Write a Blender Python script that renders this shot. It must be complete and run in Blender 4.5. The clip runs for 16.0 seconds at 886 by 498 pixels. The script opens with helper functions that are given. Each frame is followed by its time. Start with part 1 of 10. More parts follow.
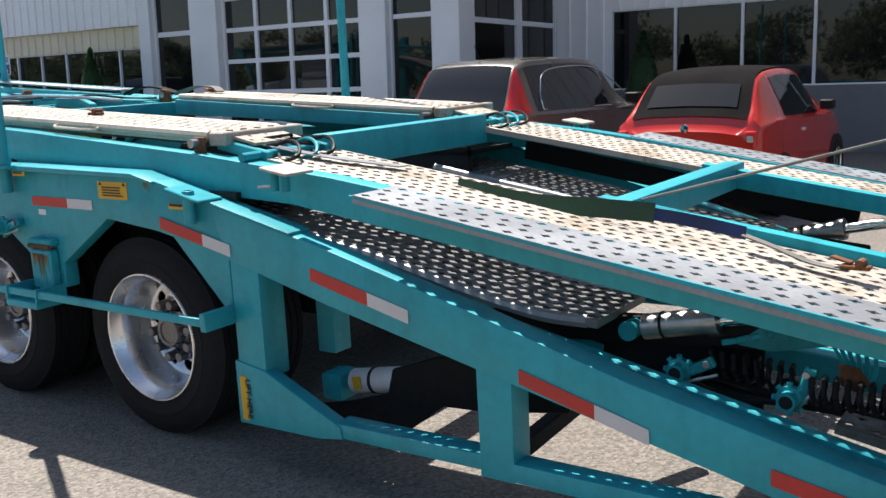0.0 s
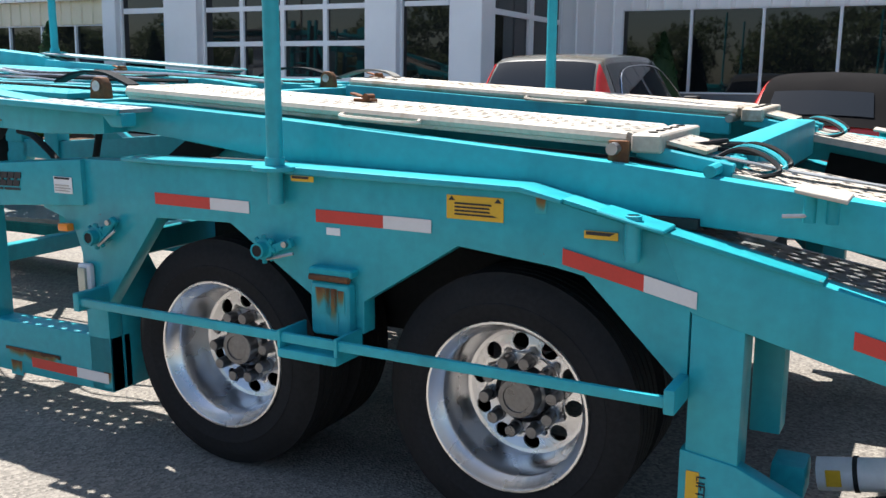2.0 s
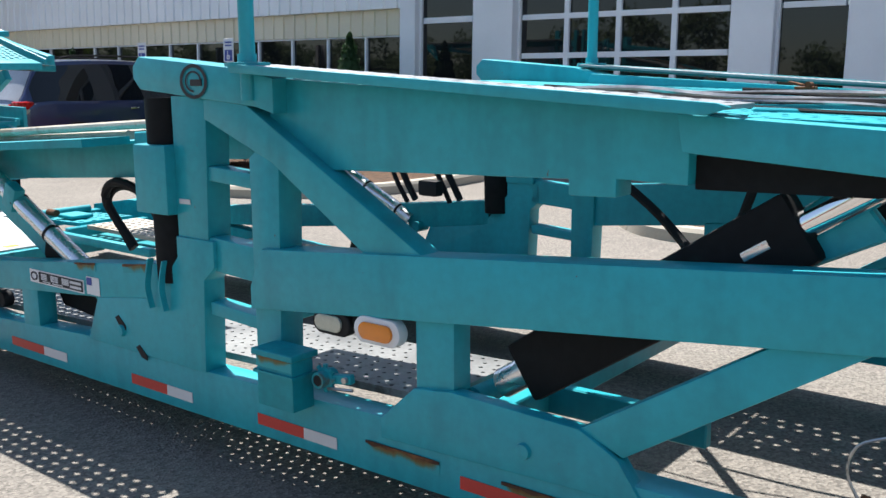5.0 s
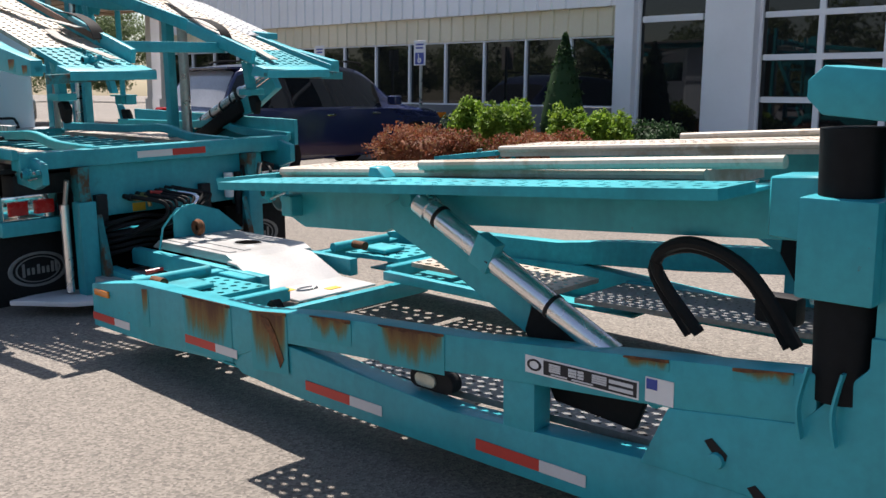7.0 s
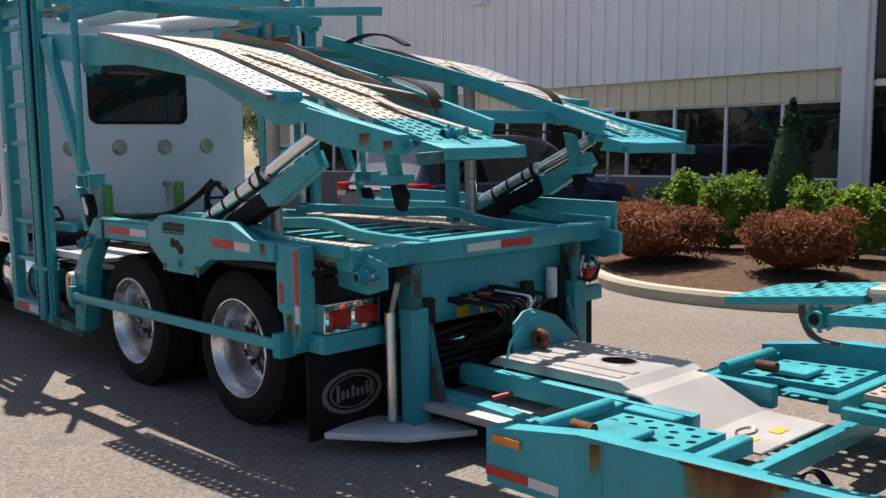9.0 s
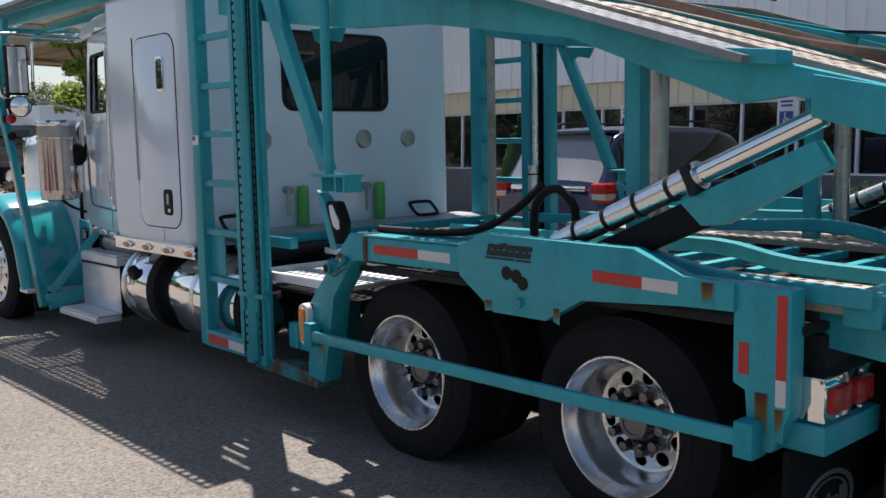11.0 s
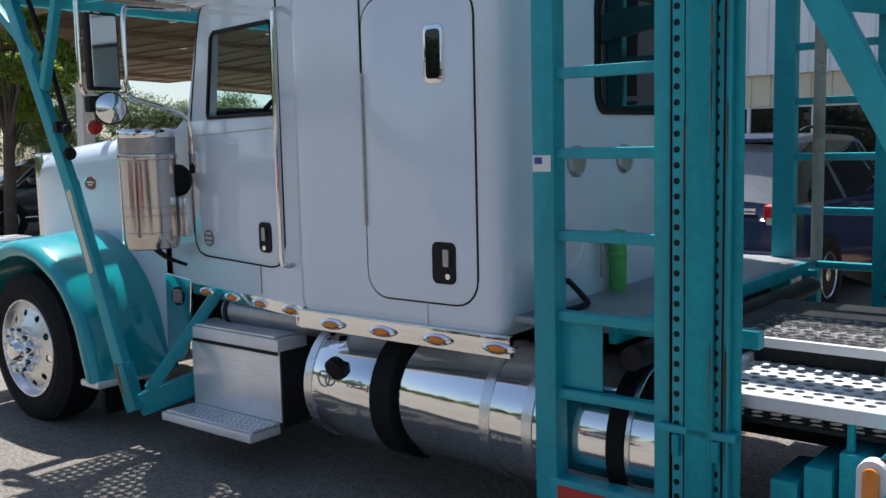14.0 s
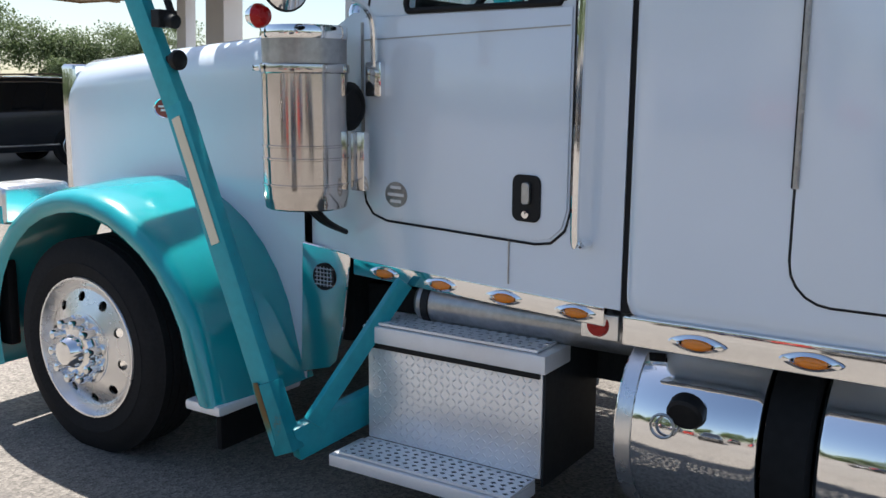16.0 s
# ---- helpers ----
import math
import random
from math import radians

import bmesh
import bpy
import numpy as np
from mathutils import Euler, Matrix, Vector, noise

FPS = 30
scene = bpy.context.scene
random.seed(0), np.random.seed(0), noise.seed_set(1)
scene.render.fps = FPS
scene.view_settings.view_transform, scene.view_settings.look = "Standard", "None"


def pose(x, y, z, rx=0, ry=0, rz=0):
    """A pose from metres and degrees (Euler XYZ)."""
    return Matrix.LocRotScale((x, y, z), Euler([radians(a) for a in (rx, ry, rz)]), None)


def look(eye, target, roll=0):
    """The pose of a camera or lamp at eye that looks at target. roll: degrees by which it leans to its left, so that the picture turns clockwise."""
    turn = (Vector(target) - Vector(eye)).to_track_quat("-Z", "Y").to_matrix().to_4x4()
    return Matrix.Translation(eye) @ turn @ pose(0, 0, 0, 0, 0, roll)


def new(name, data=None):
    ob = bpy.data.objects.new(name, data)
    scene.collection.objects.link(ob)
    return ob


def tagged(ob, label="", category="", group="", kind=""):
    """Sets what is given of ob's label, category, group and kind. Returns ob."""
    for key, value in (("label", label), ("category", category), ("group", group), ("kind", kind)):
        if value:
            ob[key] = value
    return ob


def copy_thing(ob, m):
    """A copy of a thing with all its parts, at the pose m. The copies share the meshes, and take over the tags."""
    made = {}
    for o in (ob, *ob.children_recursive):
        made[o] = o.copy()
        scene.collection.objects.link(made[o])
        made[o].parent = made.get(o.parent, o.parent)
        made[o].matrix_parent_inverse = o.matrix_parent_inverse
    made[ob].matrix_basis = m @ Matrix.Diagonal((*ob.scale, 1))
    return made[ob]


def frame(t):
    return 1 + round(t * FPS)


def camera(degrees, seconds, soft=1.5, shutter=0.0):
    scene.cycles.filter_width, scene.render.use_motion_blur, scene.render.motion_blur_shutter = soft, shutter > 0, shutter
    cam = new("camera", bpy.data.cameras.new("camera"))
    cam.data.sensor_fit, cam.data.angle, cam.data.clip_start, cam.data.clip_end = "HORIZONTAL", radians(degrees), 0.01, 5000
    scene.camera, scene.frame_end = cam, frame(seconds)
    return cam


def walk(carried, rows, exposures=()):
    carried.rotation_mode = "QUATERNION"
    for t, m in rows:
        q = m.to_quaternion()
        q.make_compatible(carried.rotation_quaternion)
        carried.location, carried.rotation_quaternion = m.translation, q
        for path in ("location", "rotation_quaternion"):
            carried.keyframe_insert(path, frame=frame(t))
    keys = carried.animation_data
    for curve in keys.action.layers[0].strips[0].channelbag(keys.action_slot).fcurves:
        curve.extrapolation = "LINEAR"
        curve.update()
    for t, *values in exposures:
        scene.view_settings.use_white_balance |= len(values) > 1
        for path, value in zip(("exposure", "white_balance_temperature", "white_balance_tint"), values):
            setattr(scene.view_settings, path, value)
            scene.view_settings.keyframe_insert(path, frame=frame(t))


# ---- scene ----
cam = camera(49.8, 16.0)
PATH = [
    (0, (-0.007, 0.028, 1.529), (-1.136, 1.647, 1.204), -1.5),
    (0.5, (-0.568, -0.087, 1.543), (-1.63, 1.573, 1.204), -1.2),
    (1, (-1.154, -0.079, 1.517), (-2.176, 1.606, 1.176), -0.8),
    (1.5, (-1.739, -0.091, 1.499), (-2.7, 1.63, 1.162), 0.5),
    (2, (-2.324, -0.087, 1.518), (-3.255, 1.651, 1.184), 0.9),
    (2.5, (-2.908, 0.02, 1.524), (-3.86, 1.748, 1.195), 1.0),
    (3, (-3.503, 0.085, 1.508), (-4.468, 1.806, 1.18), 0.7),
    (3.5, (-4.066, 0.106, 1.524), (-5.1, 1.787, 1.195), -0.2),
    (4, (-4.658, 0.134, 1.565), (-5.765, 1.768, 1.237), 0.4),
    (4.5, (-5.315, 0.18, 1.571), (-6.465, 1.783, 1.244), 0.7),
    (5, (-5.954, 0.285, 1.537), (-7.163, 1.847, 1.224), 0.8),
    (5.2, (-6.176, 0.312, 1.537), (-7.415, 1.852, 1.232), 0.6),
    (7.3, (-8.762, 0.031, 1.59), (-10.132, 1.456, 1.286), 0.3),
    (7.5, (-9.022, 0.021, 1.568), (-10.402, 1.439, 1.277), -0.2),
    (8, (-9.613, -0.076, 1.603), (-11.015, 1.326, 1.342), -0.3),
    (8.5, (-10.223, -0.252, 1.635), (-11.645, 1.137, 1.412), 0.5),
    (9, (-10.807, -0.305, 1.641), (-12.276, 1.041, 1.466), 0.4),
    (9.5, (-11.413, -0.366, 1.657), (-12.904, 0.957, 1.495), 0.5),
    (10, (-12.017, -0.46, 1.668), (-13.516, 0.852, 1.49), 0.6),
    (10.2, (-12.323, -0.459, 1.633), (-13.828, 0.846, 1.457), 0.5),
    (12.3, (-15.109, -0.688, 1.738), (-16.587, 0.644, 1.531), -0.1),
    (12.5, (-15.362, -0.714, 1.76), (-16.825, 0.636, 1.564), -0.5),
    (13, (-16.006, -0.638, 1.744), (-17.45, 0.736, 1.583), -0.9),
    (13.5, (-16.651, -0.671, 1.733), (-18.033, 0.767, 1.583), -0.3),
    (14, (-17.297, -0.689, 1.755), (-18.587, 0.83, 1.581), -0.1),
    (14.5, (-17.927, -0.569, 1.744), (-19.161, 0.993, 1.546), 0.2),
    (15, (-18.623, -0.513, 1.708), (-19.799, 1.092, 1.499), 1.0),
    (15.5, (-19.22, -0.357, 1.674), (-20.369, 1.263, 1.44), 1.3),
    (16, (-19.831, -0.297, 1.669), (-20.934, 1.346, 1.378), 1.6),
]
EXPOSURES = [(0.0, 0.94, 6700, 11), (1.0, 1.03, 6600, 10), (2.0, 1.32, 6500, 9), (3.5, 1.38, 6400, 9), (4.5, 1.24, 6400, 9), (5.0, 1.14, 6400, 9), (7.5, 0.75, 7000, 16), (8.0, 0.66, 7150, 17), (8.5, 0.66, 7250, 18), (10.0, 0.53, 7000, 17), (12.5, 0.88, 6450, 10), (13.0, 0.81, 6400, 10), (13.4, 0.68, 6350, 10), (14.5, 0.82, 6400, 10), (15.5, 1.06, 6500, 10), (16.0, 1.05, 6450, 10)]
walk(cam, [(t, look(eye, target, roll)) for t, eye, target, roll in PATH], EXPOSURES)

# ---------------------------------------------------------------- light
SLOPE = 0.035          # the lot rises towards the building
SUN_TO = Vector((-0.455, 0.208, 1.0)).normalized()
elev = math.asin(SUN_TO.z)
world = bpy.data.worlds.new("sky")
scene.world = world
world.use_nodes = True
wn = world.node_tree.nodes
sky = wn.new("ShaderNodeTexSky")
sky.sky_type = 'NISHITA'
sky.sun_disc = False
sky.sun_elevation = elev
sky.sun_rotation = math.atan2(SUN_TO.x, SUN_TO.y)
sky.air_density = 1.0
sky.dust_density = 1.1
sky.ozone_density = 1.0
wn["Background"].inputs["Strength"].default_value = 0.078
world.node_tree.links.new(sky.outputs["Color"], wn["Background"].inputs["Color"])
sun_data = bpy.data.lights.new("sun", 'SUN')
sun_data.energy = 4.9
sun_data.angle = radians(0.53)
sun_data.color = (1.0, 0.955, 0.90)
sun = new("sun", sun_data)
sun.matrix_world = look(SUN_TO * 60, (0, 0, 0))


# ---------------------------------------------------------------- materials
def material(name):
    m = bpy.data.materials.new(name)
    m.use_nodes = True
    nt = m.node_tree
    return m, nt.nodes, nt.links, nt.nodes["Principled BSDF"]


def noise_node(n, l, scale, detail=4.0, rough=0.55):
    geo = n.new("ShaderNodeNewGeometry")
    t = n.new("ShaderNodeTexNoise")
    t.inputs["Scale"].default_value = scale
    t.inputs["Detail"].default_value = detail
    t.inputs["Roughness"].default_value = rough
    l.new(geo.outputs["Position"], t.inputs["Vector"])
    return t


def ramp(n, l, src, stops):
    r = n.new("ShaderNodeValToRGB")
    while len(r.color_ramp.elements) < len(stops):
        r.color_ramp.elements.new(0.5)
    for e, (p, c) in zip(r.color_ramp.elements, stops):
        e.position, e.color = p, (*c, 1) if len(c) == 3 else c
    l.new(src, r.inputs["Fac"])
    return r


def mixrgb(n, l, fac, a, b, kind='MIX'):
    m = n.new("ShaderNodeMixRGB")
    m.blend_type = kind
    for sock, v in ((m.inputs["Fac"], fac), (m.inputs["Color1"], a), (m.inputs["Color2"], b)):
        if isinstance(v, (int, float)):
            sock.default_value = v
        elif isinstance(v, tuple):
            sock.default_value = (*v, 1)
        else:
            l.new(v, sock)
    return m


def bump(n, l, bs, src, strength, dist):
    b = n.new("ShaderNodeBump")
    b.inputs["Strength"].default_value = strength
    b.inputs["Distance"].default_value = dist
    l.new(src, b.inputs["Height"])
    l.new(b.outputs["Normal"], bs.inputs["Normal"])


def surface(name, col, rough=0.5, metal=0.0, vary=0.12, big=0.8, fine=40.0, relief=0.1, dist=0.002, dirt=None, dirt_at=0.62, coat=0.0, rvary=0.1, streak=0.0, spec=0.5):
    """A worn surface: large soft tone changes, fine grain, optional dirt patches."""
    m, n, l, bs = material(name)
    a = noise_node(n, l, big, 5)
    b = noise_node(n, l, fine, 3)
    lo = tuple(c * (1 - vary) for c in col)
    hi = tuple(min(1, c * (1 + vary)) for c in col)
    c = ramp(n, l, a.outputs["Fac"], [(0.3, lo), (0.7, hi)]).outputs["Color"]
    g = ramp(n, l, b.outputs["Fac"], [(0.3, (0.5 - vary / 2,) * 3), (0.7, (0.5 + vary / 2,) * 3)]).outputs["Color"]
    c = mixrgb(n, l, 0.6, c, g, 'OVERLAY').outputs["Color"]
    if streak:
        geo = n.new("ShaderNodeNewGeometry")
        mp = n.new("ShaderNodeMapping")
        mp.inputs["Scale"].default_value = (7, 7, 0.9)
        l.new(geo.outputs["Position"], mp.inputs["Vector"])
        t = n.new("ShaderNodeTexNoise")
        t.inputs["Scale"].default_value = 1.0
        t.inputs["Detail"].default_value = 6
        l.new(mp.outputs["Vector"], t.inputs["Vector"])
        k = ramp(n, l, t.outputs["Fac"], [(0.50, (0, 0, 0)), (0.78, (streak,) * 3)])
        c = mixrgb(n, l, k.outputs["Color"], c, tuple(v * 0.45 for v in col)).outputs["Color"]
        e = noise_node(n, l, 16.0, 5, 0.7)
        k = ramp(n, l, e.outputs["Fac"], [(0.70, (0, 0, 0)), (0.73, (0.85,) * 3)])
        c = mixrgb(n, l, k.outputs["Color"], c, (0.10, 0.055, 0.03)).outputs["Color"]
    if dirt:
        d = noise_node(n, l, 2.7, 9, 0.7)
        mask = ramp(n, l, d.outputs["Fac"], [(dirt_at, (0, 0, 0)), (dirt_at + 0.07, (1, 1, 1))])
        c = mixrgb(n, l, mask.outputs["Color"], c, dirt).outputs["Color"]
    l.new(c, bs.inputs["Base Color"])
    r = ramp(n, l, a.outputs["Fac"], [(0.3, (max(0.02, rough - rvary),) * 3), (0.7, (min(1, rough + rvary),) * 3)])
    l.new(r.outputs["Color"], bs.inputs["Roughness"])
    bs.inputs["Metallic"].default_value = metal
    bs.inputs["Specular IOR Level"].default_value = spec
    bs.inputs["Coat Weight"].default_value = coat
    bs.inputs["Coat Roughness"].default_value = 0.08
    if relief:
        bump(n, l, bs, b.outputs["Fac"], relief, dist)
        if coat:
            l.new(n["Bump"].outputs["Normal"], bs.inputs["Coat Normal"])
    return m


TEAL = surface("teal_paint", (0.020, 0.335, 0.395), 0.40, vary=0.12, big=0.9, fine=25, relief=0.06, dirt=(0.02, 0.19, 0.20), dirt_at=0.66, streak=0.45, spec=0.4)
TEALW = surface("teal_paint_worn", (0.010, 0.305, 0.355), 0.55, vary=0.16, big=1.6, fine=30, relief=0.1, dirt=(0.14, 0.095, 0.055), dirt_at=0.64, streak=0.6, spec=0.3)
TEALG = surface("teal_gloss_paint", (0.008, 0.33, 0.37), 0.16, vary=0.05, big=0.6, fine=10, relief=0.0, coat=0.7, rvary=0.04)
TEALR = surface("rusty_teal_paint", (0.02, 0.22, 0.24), 0.65, vary=0.2, big=2.5, fine=30, relief=0.2, dirt=(0.085, 0.05, 0.028), dirt_at=0.47, streak=0.7, spec=0.3)
RUST = surface("rust", (0.16, 0.065, 0.025), 0.9, vary=0.5, big=9, fine=60, relief=0.5, dirt=(0.07, 0.028, 0.014), dirt_at=0.5)
GALV = surface("galvanised_steel", (0.42, 0.375, 0.32), 0.62, metal=0.12, vary=0.16, big=3.5, fine=55, relief=0.12, dirt=(0.30, 0.245, 0.18), dirt_at=0.54)
SILVER = surface("aluminium_plate", (0.40, 0.40, 0.395), 0.42, metal=0.22, vary=0.10, big=2.2, fine=70, relief=0.08, dirt=(0.48, 0.44, 0.36), dirt_at=0.62)
GREYG = surface("grey_grating", (0.27, 0.285, 0.30), 0.5, metal=0.35, vary=0.16, big=2.5, fine=50, relief=0.1, dirt=(0.22, 0.21, 0.19), dirt_at=0.62)
FOOTPALE = surface("pale_painted_steel", (0.62, 0.62, 0.64), 0.5, vary=0.10, big=3, fine=50, relief=0.08, dirt=(0.36, 0.33, 0.29), dirt_at=0.62)
ALU = surface("brushed_aluminium", (0.80, 0.80, 0.82), 0.38, metal=0.3, vary=0.08, big=3, fine=80, relief=0.06)
STAINLESS = surface("polished_stainless", (0.56, 0.525, 0.50), 0.10, metal=1.0, vary=0.05, big=1.0, fine=8, relief=0.0, rvary=0.03)
# darker copy of the grey grating: deck shade in the colour, plus dirt blotches
DIRTSHADEG = surface("dirty_shaded_grating", (0.18, 0.185, 0.185), 0.5, metal=0.3, vary=0.2, big=2.5, fine=50, relief=0.1, dirt=(0.09, 0.085, 0.075), dirt_at=0.58)
BROWNB = surface("worn_brown_board", (0.20, 0.135, 0.10), 0.8, vary=0.25, big=4, fine=40, relief=0.2)
CHROME = surface("chrome", (0.86, 0.86, 0.86), 0.06, metal=1.0, vary=0.02, big=1.0, fine=8, relief=0.0, rvary=0.03)
POLISH = surface("polished_aluminium", (0.78, 0.78, 0.79), 0.27, metal=1.0, vary=0.03, big=4, fine=40, relief=0.01, rvary=0.05)
STEEL = surface("dull_steel", (0.40, 0.40, 0.40), 0.35, metal=0.9, vary=0.15, big=5, fine=40, relief=0.05)
NUT = surface("dull_dark_steel", (0.17, 0.17, 0.175), 0.32, metal=0.85, vary=0.2, big=12, fine=60, relief=0.08)
RUBBER = surface("tyre_rubber", (0.014, 0.014, 0.015), 0.85, vary=0.3, big=4, fine=60, relief=0.3, spec=0.2)
BLACK = surface("black_plastic", (0.012, 0.012, 0.013), 0.6, vary=0.2, big=4, fine=60, relief=0.1, spec=0.25)
BOOT = surface("black_rubber_pad", (0.010, 0.011, 0.012), 0.75, vary=0.25, big=2.5, fine=30, relief=0.2, spec=0.15)
# near-black colour that stands in for shade in openings and recesses
HOLLOWSHADE = surface("hollow_shade", (0.004, 0.004, 0.004), 1.0, vary=0.1, relief=0.0, spec=0.0)
HOSE = surface("black_hose", (0.010, 0.010, 0.011), 0.6, vary=0.2, big=8, fine=60, relief=0.1, spec=0.2)
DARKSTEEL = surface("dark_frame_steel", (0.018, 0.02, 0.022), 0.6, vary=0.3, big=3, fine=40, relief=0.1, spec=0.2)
REDTAPE = surface("red_reflective_tape", (0.52, 0.035, 0.025), 0.4, vary=0.08, big=5, fine=120, relief=0.05)
WHITETAPE = surface("white_reflective_tape", (0.62, 0.60, 0.60), 0.4, vary=0.06, big=5, fine=120, relief=0.05)
YELLOW = surface("yellow_label", (0.62, 0.36, 0.02), 0.5, vary=0.08, big=6, fine=80, relief=0.02)
INK = surface("black_ink", (0.012, 0.012, 0.016), 0.6, vary=0.05, relief=0.0)
LABEL = surface("white_label", (0.72, 0.72, 0.73), 0.5, vary=0.05, big=8, relief=0.0)
BLUEINK = surface("blue_ink", (0.03, 0.06, 0.30), 0.5, vary=0.05, relief=0.0)
AMBER = surface("amber_lens", (0.75, 0.22, 0.012), 0.12, vary=0.05, big=20, fine=150, relief=0.25, coat=0.5)
REDLENS = surface("red_lens", (0.38, 0.008, 0.007), 0.25, vary=0.05, big=20, fine=150, relief=0.25, coat=0.1, spec=0.3)
CLEARLENS = surface("clear_lens", (0.40, 0.42, 0.36), 0.1, metal=0.3, vary=0.08, big=30, fine=160, relief=0.3, coat=0.5)
WHITEP = surface("white_truck_paint", (0.70, 0.775, 0.865), 0.13, vary=0.03, big=0.7, fine=4, relief=0.12, dist=0.012, coat=0.7, rvary=0.05)
BADGE = surface("dark_red_badge", (0.20, 0.012, 0.010), 0.3, vary=0.08, big=20, fine=80, relief=0.05, coat=0.3)
GREENC = surface("green_plastic", (0.10, 0.42, 0.10), 0.4, vary=0.1, big=6, relief=0.02)
STRAP = surface("grey_webbing", (0.17, 0.165, 0.15), 0.85, vary=0.25, big=5, fine=160, relief=0.5)
STRAPL = surface("pale_webbing", (0.40, 0.385, 0.35), 0.85, vary=0.2, big=5, fine=160, relief=0.5, dirt=(0.16, 0.14, 0.11), dirt_at=0.58)
STRAPG = surface("green_webbing", (0.012, 0.045, 0.022), 0.85, vary=0.25, big=5, fine=160, relief=0.5)
STRAPB = surface("blue_webbing", (0.012, 0.025, 0.09), 0.85, vary=0.25, big=5, fine=160, relief=0.5)


def glass_mat(name, tint, rough=0.02):
    """Dark tinted glazing: a mirror-smooth coat over a nearly black pane."""
    m, n, l, bs = material(name)
    a = noise_node(n, l, 0.35, 2)
    c = ramp(n, l, a.outputs["Fac"], [(0.35, tuple(v * 0.7 for v in tint)), (0.65, tint)])
    l.new(c.outputs["Color"], bs.inputs["Base Color"])
    bs.inputs["Roughness"].default_value = rough
    bs.inputs["IOR"].default_value = 1.5
    bump(n, l, bs, a.outputs["Fac"], 0.03, 0.02)
    return m


GLASS = glass_mat("tinted_glass", (0.010, 0.011, 0.012))
CARGLASS = glass_mat("car_glass", (0.012, 0.014, 0.016), 0.015)


def clear_glass(name):
    m, n, l, bs = material(name)
    bs.inputs["Base Color"].default_value = (0.75, 0.92, 0.90, 1)
    bs.inputs["Transmission Weight"].default_value = 1.0
    bs.inputs["Roughness"].default_value = 0.01
    bs.inputs["IOR"].default_value = 1.05
    return m


CLEAR = clear_glass("clear_glass")


def diamond_mat(name):
    """Bright tread plate with raised crossed lozenges."""
    m, n, l, bs = material(name)
    geo = n.new("ShaderNodeNewGeometry")
    sep = n.new("ShaderNodeSeparateXYZ")
    l.new(geo.outputs["Position"], sep.inputs[0])

    def op(kind, a, b=0.0):
        q = n.new("ShaderNodeMath")
        q.operation = kind
        for s, v in zip(q.inputs, (a, b)):
            if isinstance(v, float):
                s.default_value = v
            else:
                l.new(v, s)
        return q.outputs[0]

    u = op('MULTIPLY', sep.outputs["X"], 36.0)
    v = op('MULTIPLY', sep.outputs["Z"], 36.0)
    fu, fv = op('SUBTRACT', op('FRACT', u), 0.5), op('SUBTRACT', op('FRACT', v), 0.5)
    odd = op('MODULO', op('ADD', op('FLOOR', u), op('FLOOR', op('ADD', v, 200.0))), 2.0)
    side = op('SUBTRACT', op('MULTIPLY', op('ABSOLUTE', odd), 2.0), 1.0)
    fv = op('MULTIPLY', fv, side)
    p, q = op('ADD', fu, fv), op('SUBTRACT', fu, fv)
    h = op('ADD', op('POWER', op('ABSOLUTE', op('DIVIDE', p, 0.62)), 2.0), op('ABSOLUTE', op('DIVIDE', q, 0.22)))
    h = op('SQRT', op('MAXIMUM', op('SUBTRACT', 1.0, h), 0.0))
    b = noise_node(n, l, 5, 4)
    c = ramp(n, l, b.outputs["Fac"], [(0.3, (0.80, 0.81, 0.83)), (0.7, (0.92, 0.93, 0.95))])
    l.new(c.outputs["Color"], bs.inputs["Base Color"])
    bs.inputs["Metallic"].default_value = 0.55
    bs.inputs["Roughness"].default_value = 0.27
    bump(n, l, bs, h, 0.7, 0.003)
    return m


DIAMOND = diamond_mat("diamond_plate")


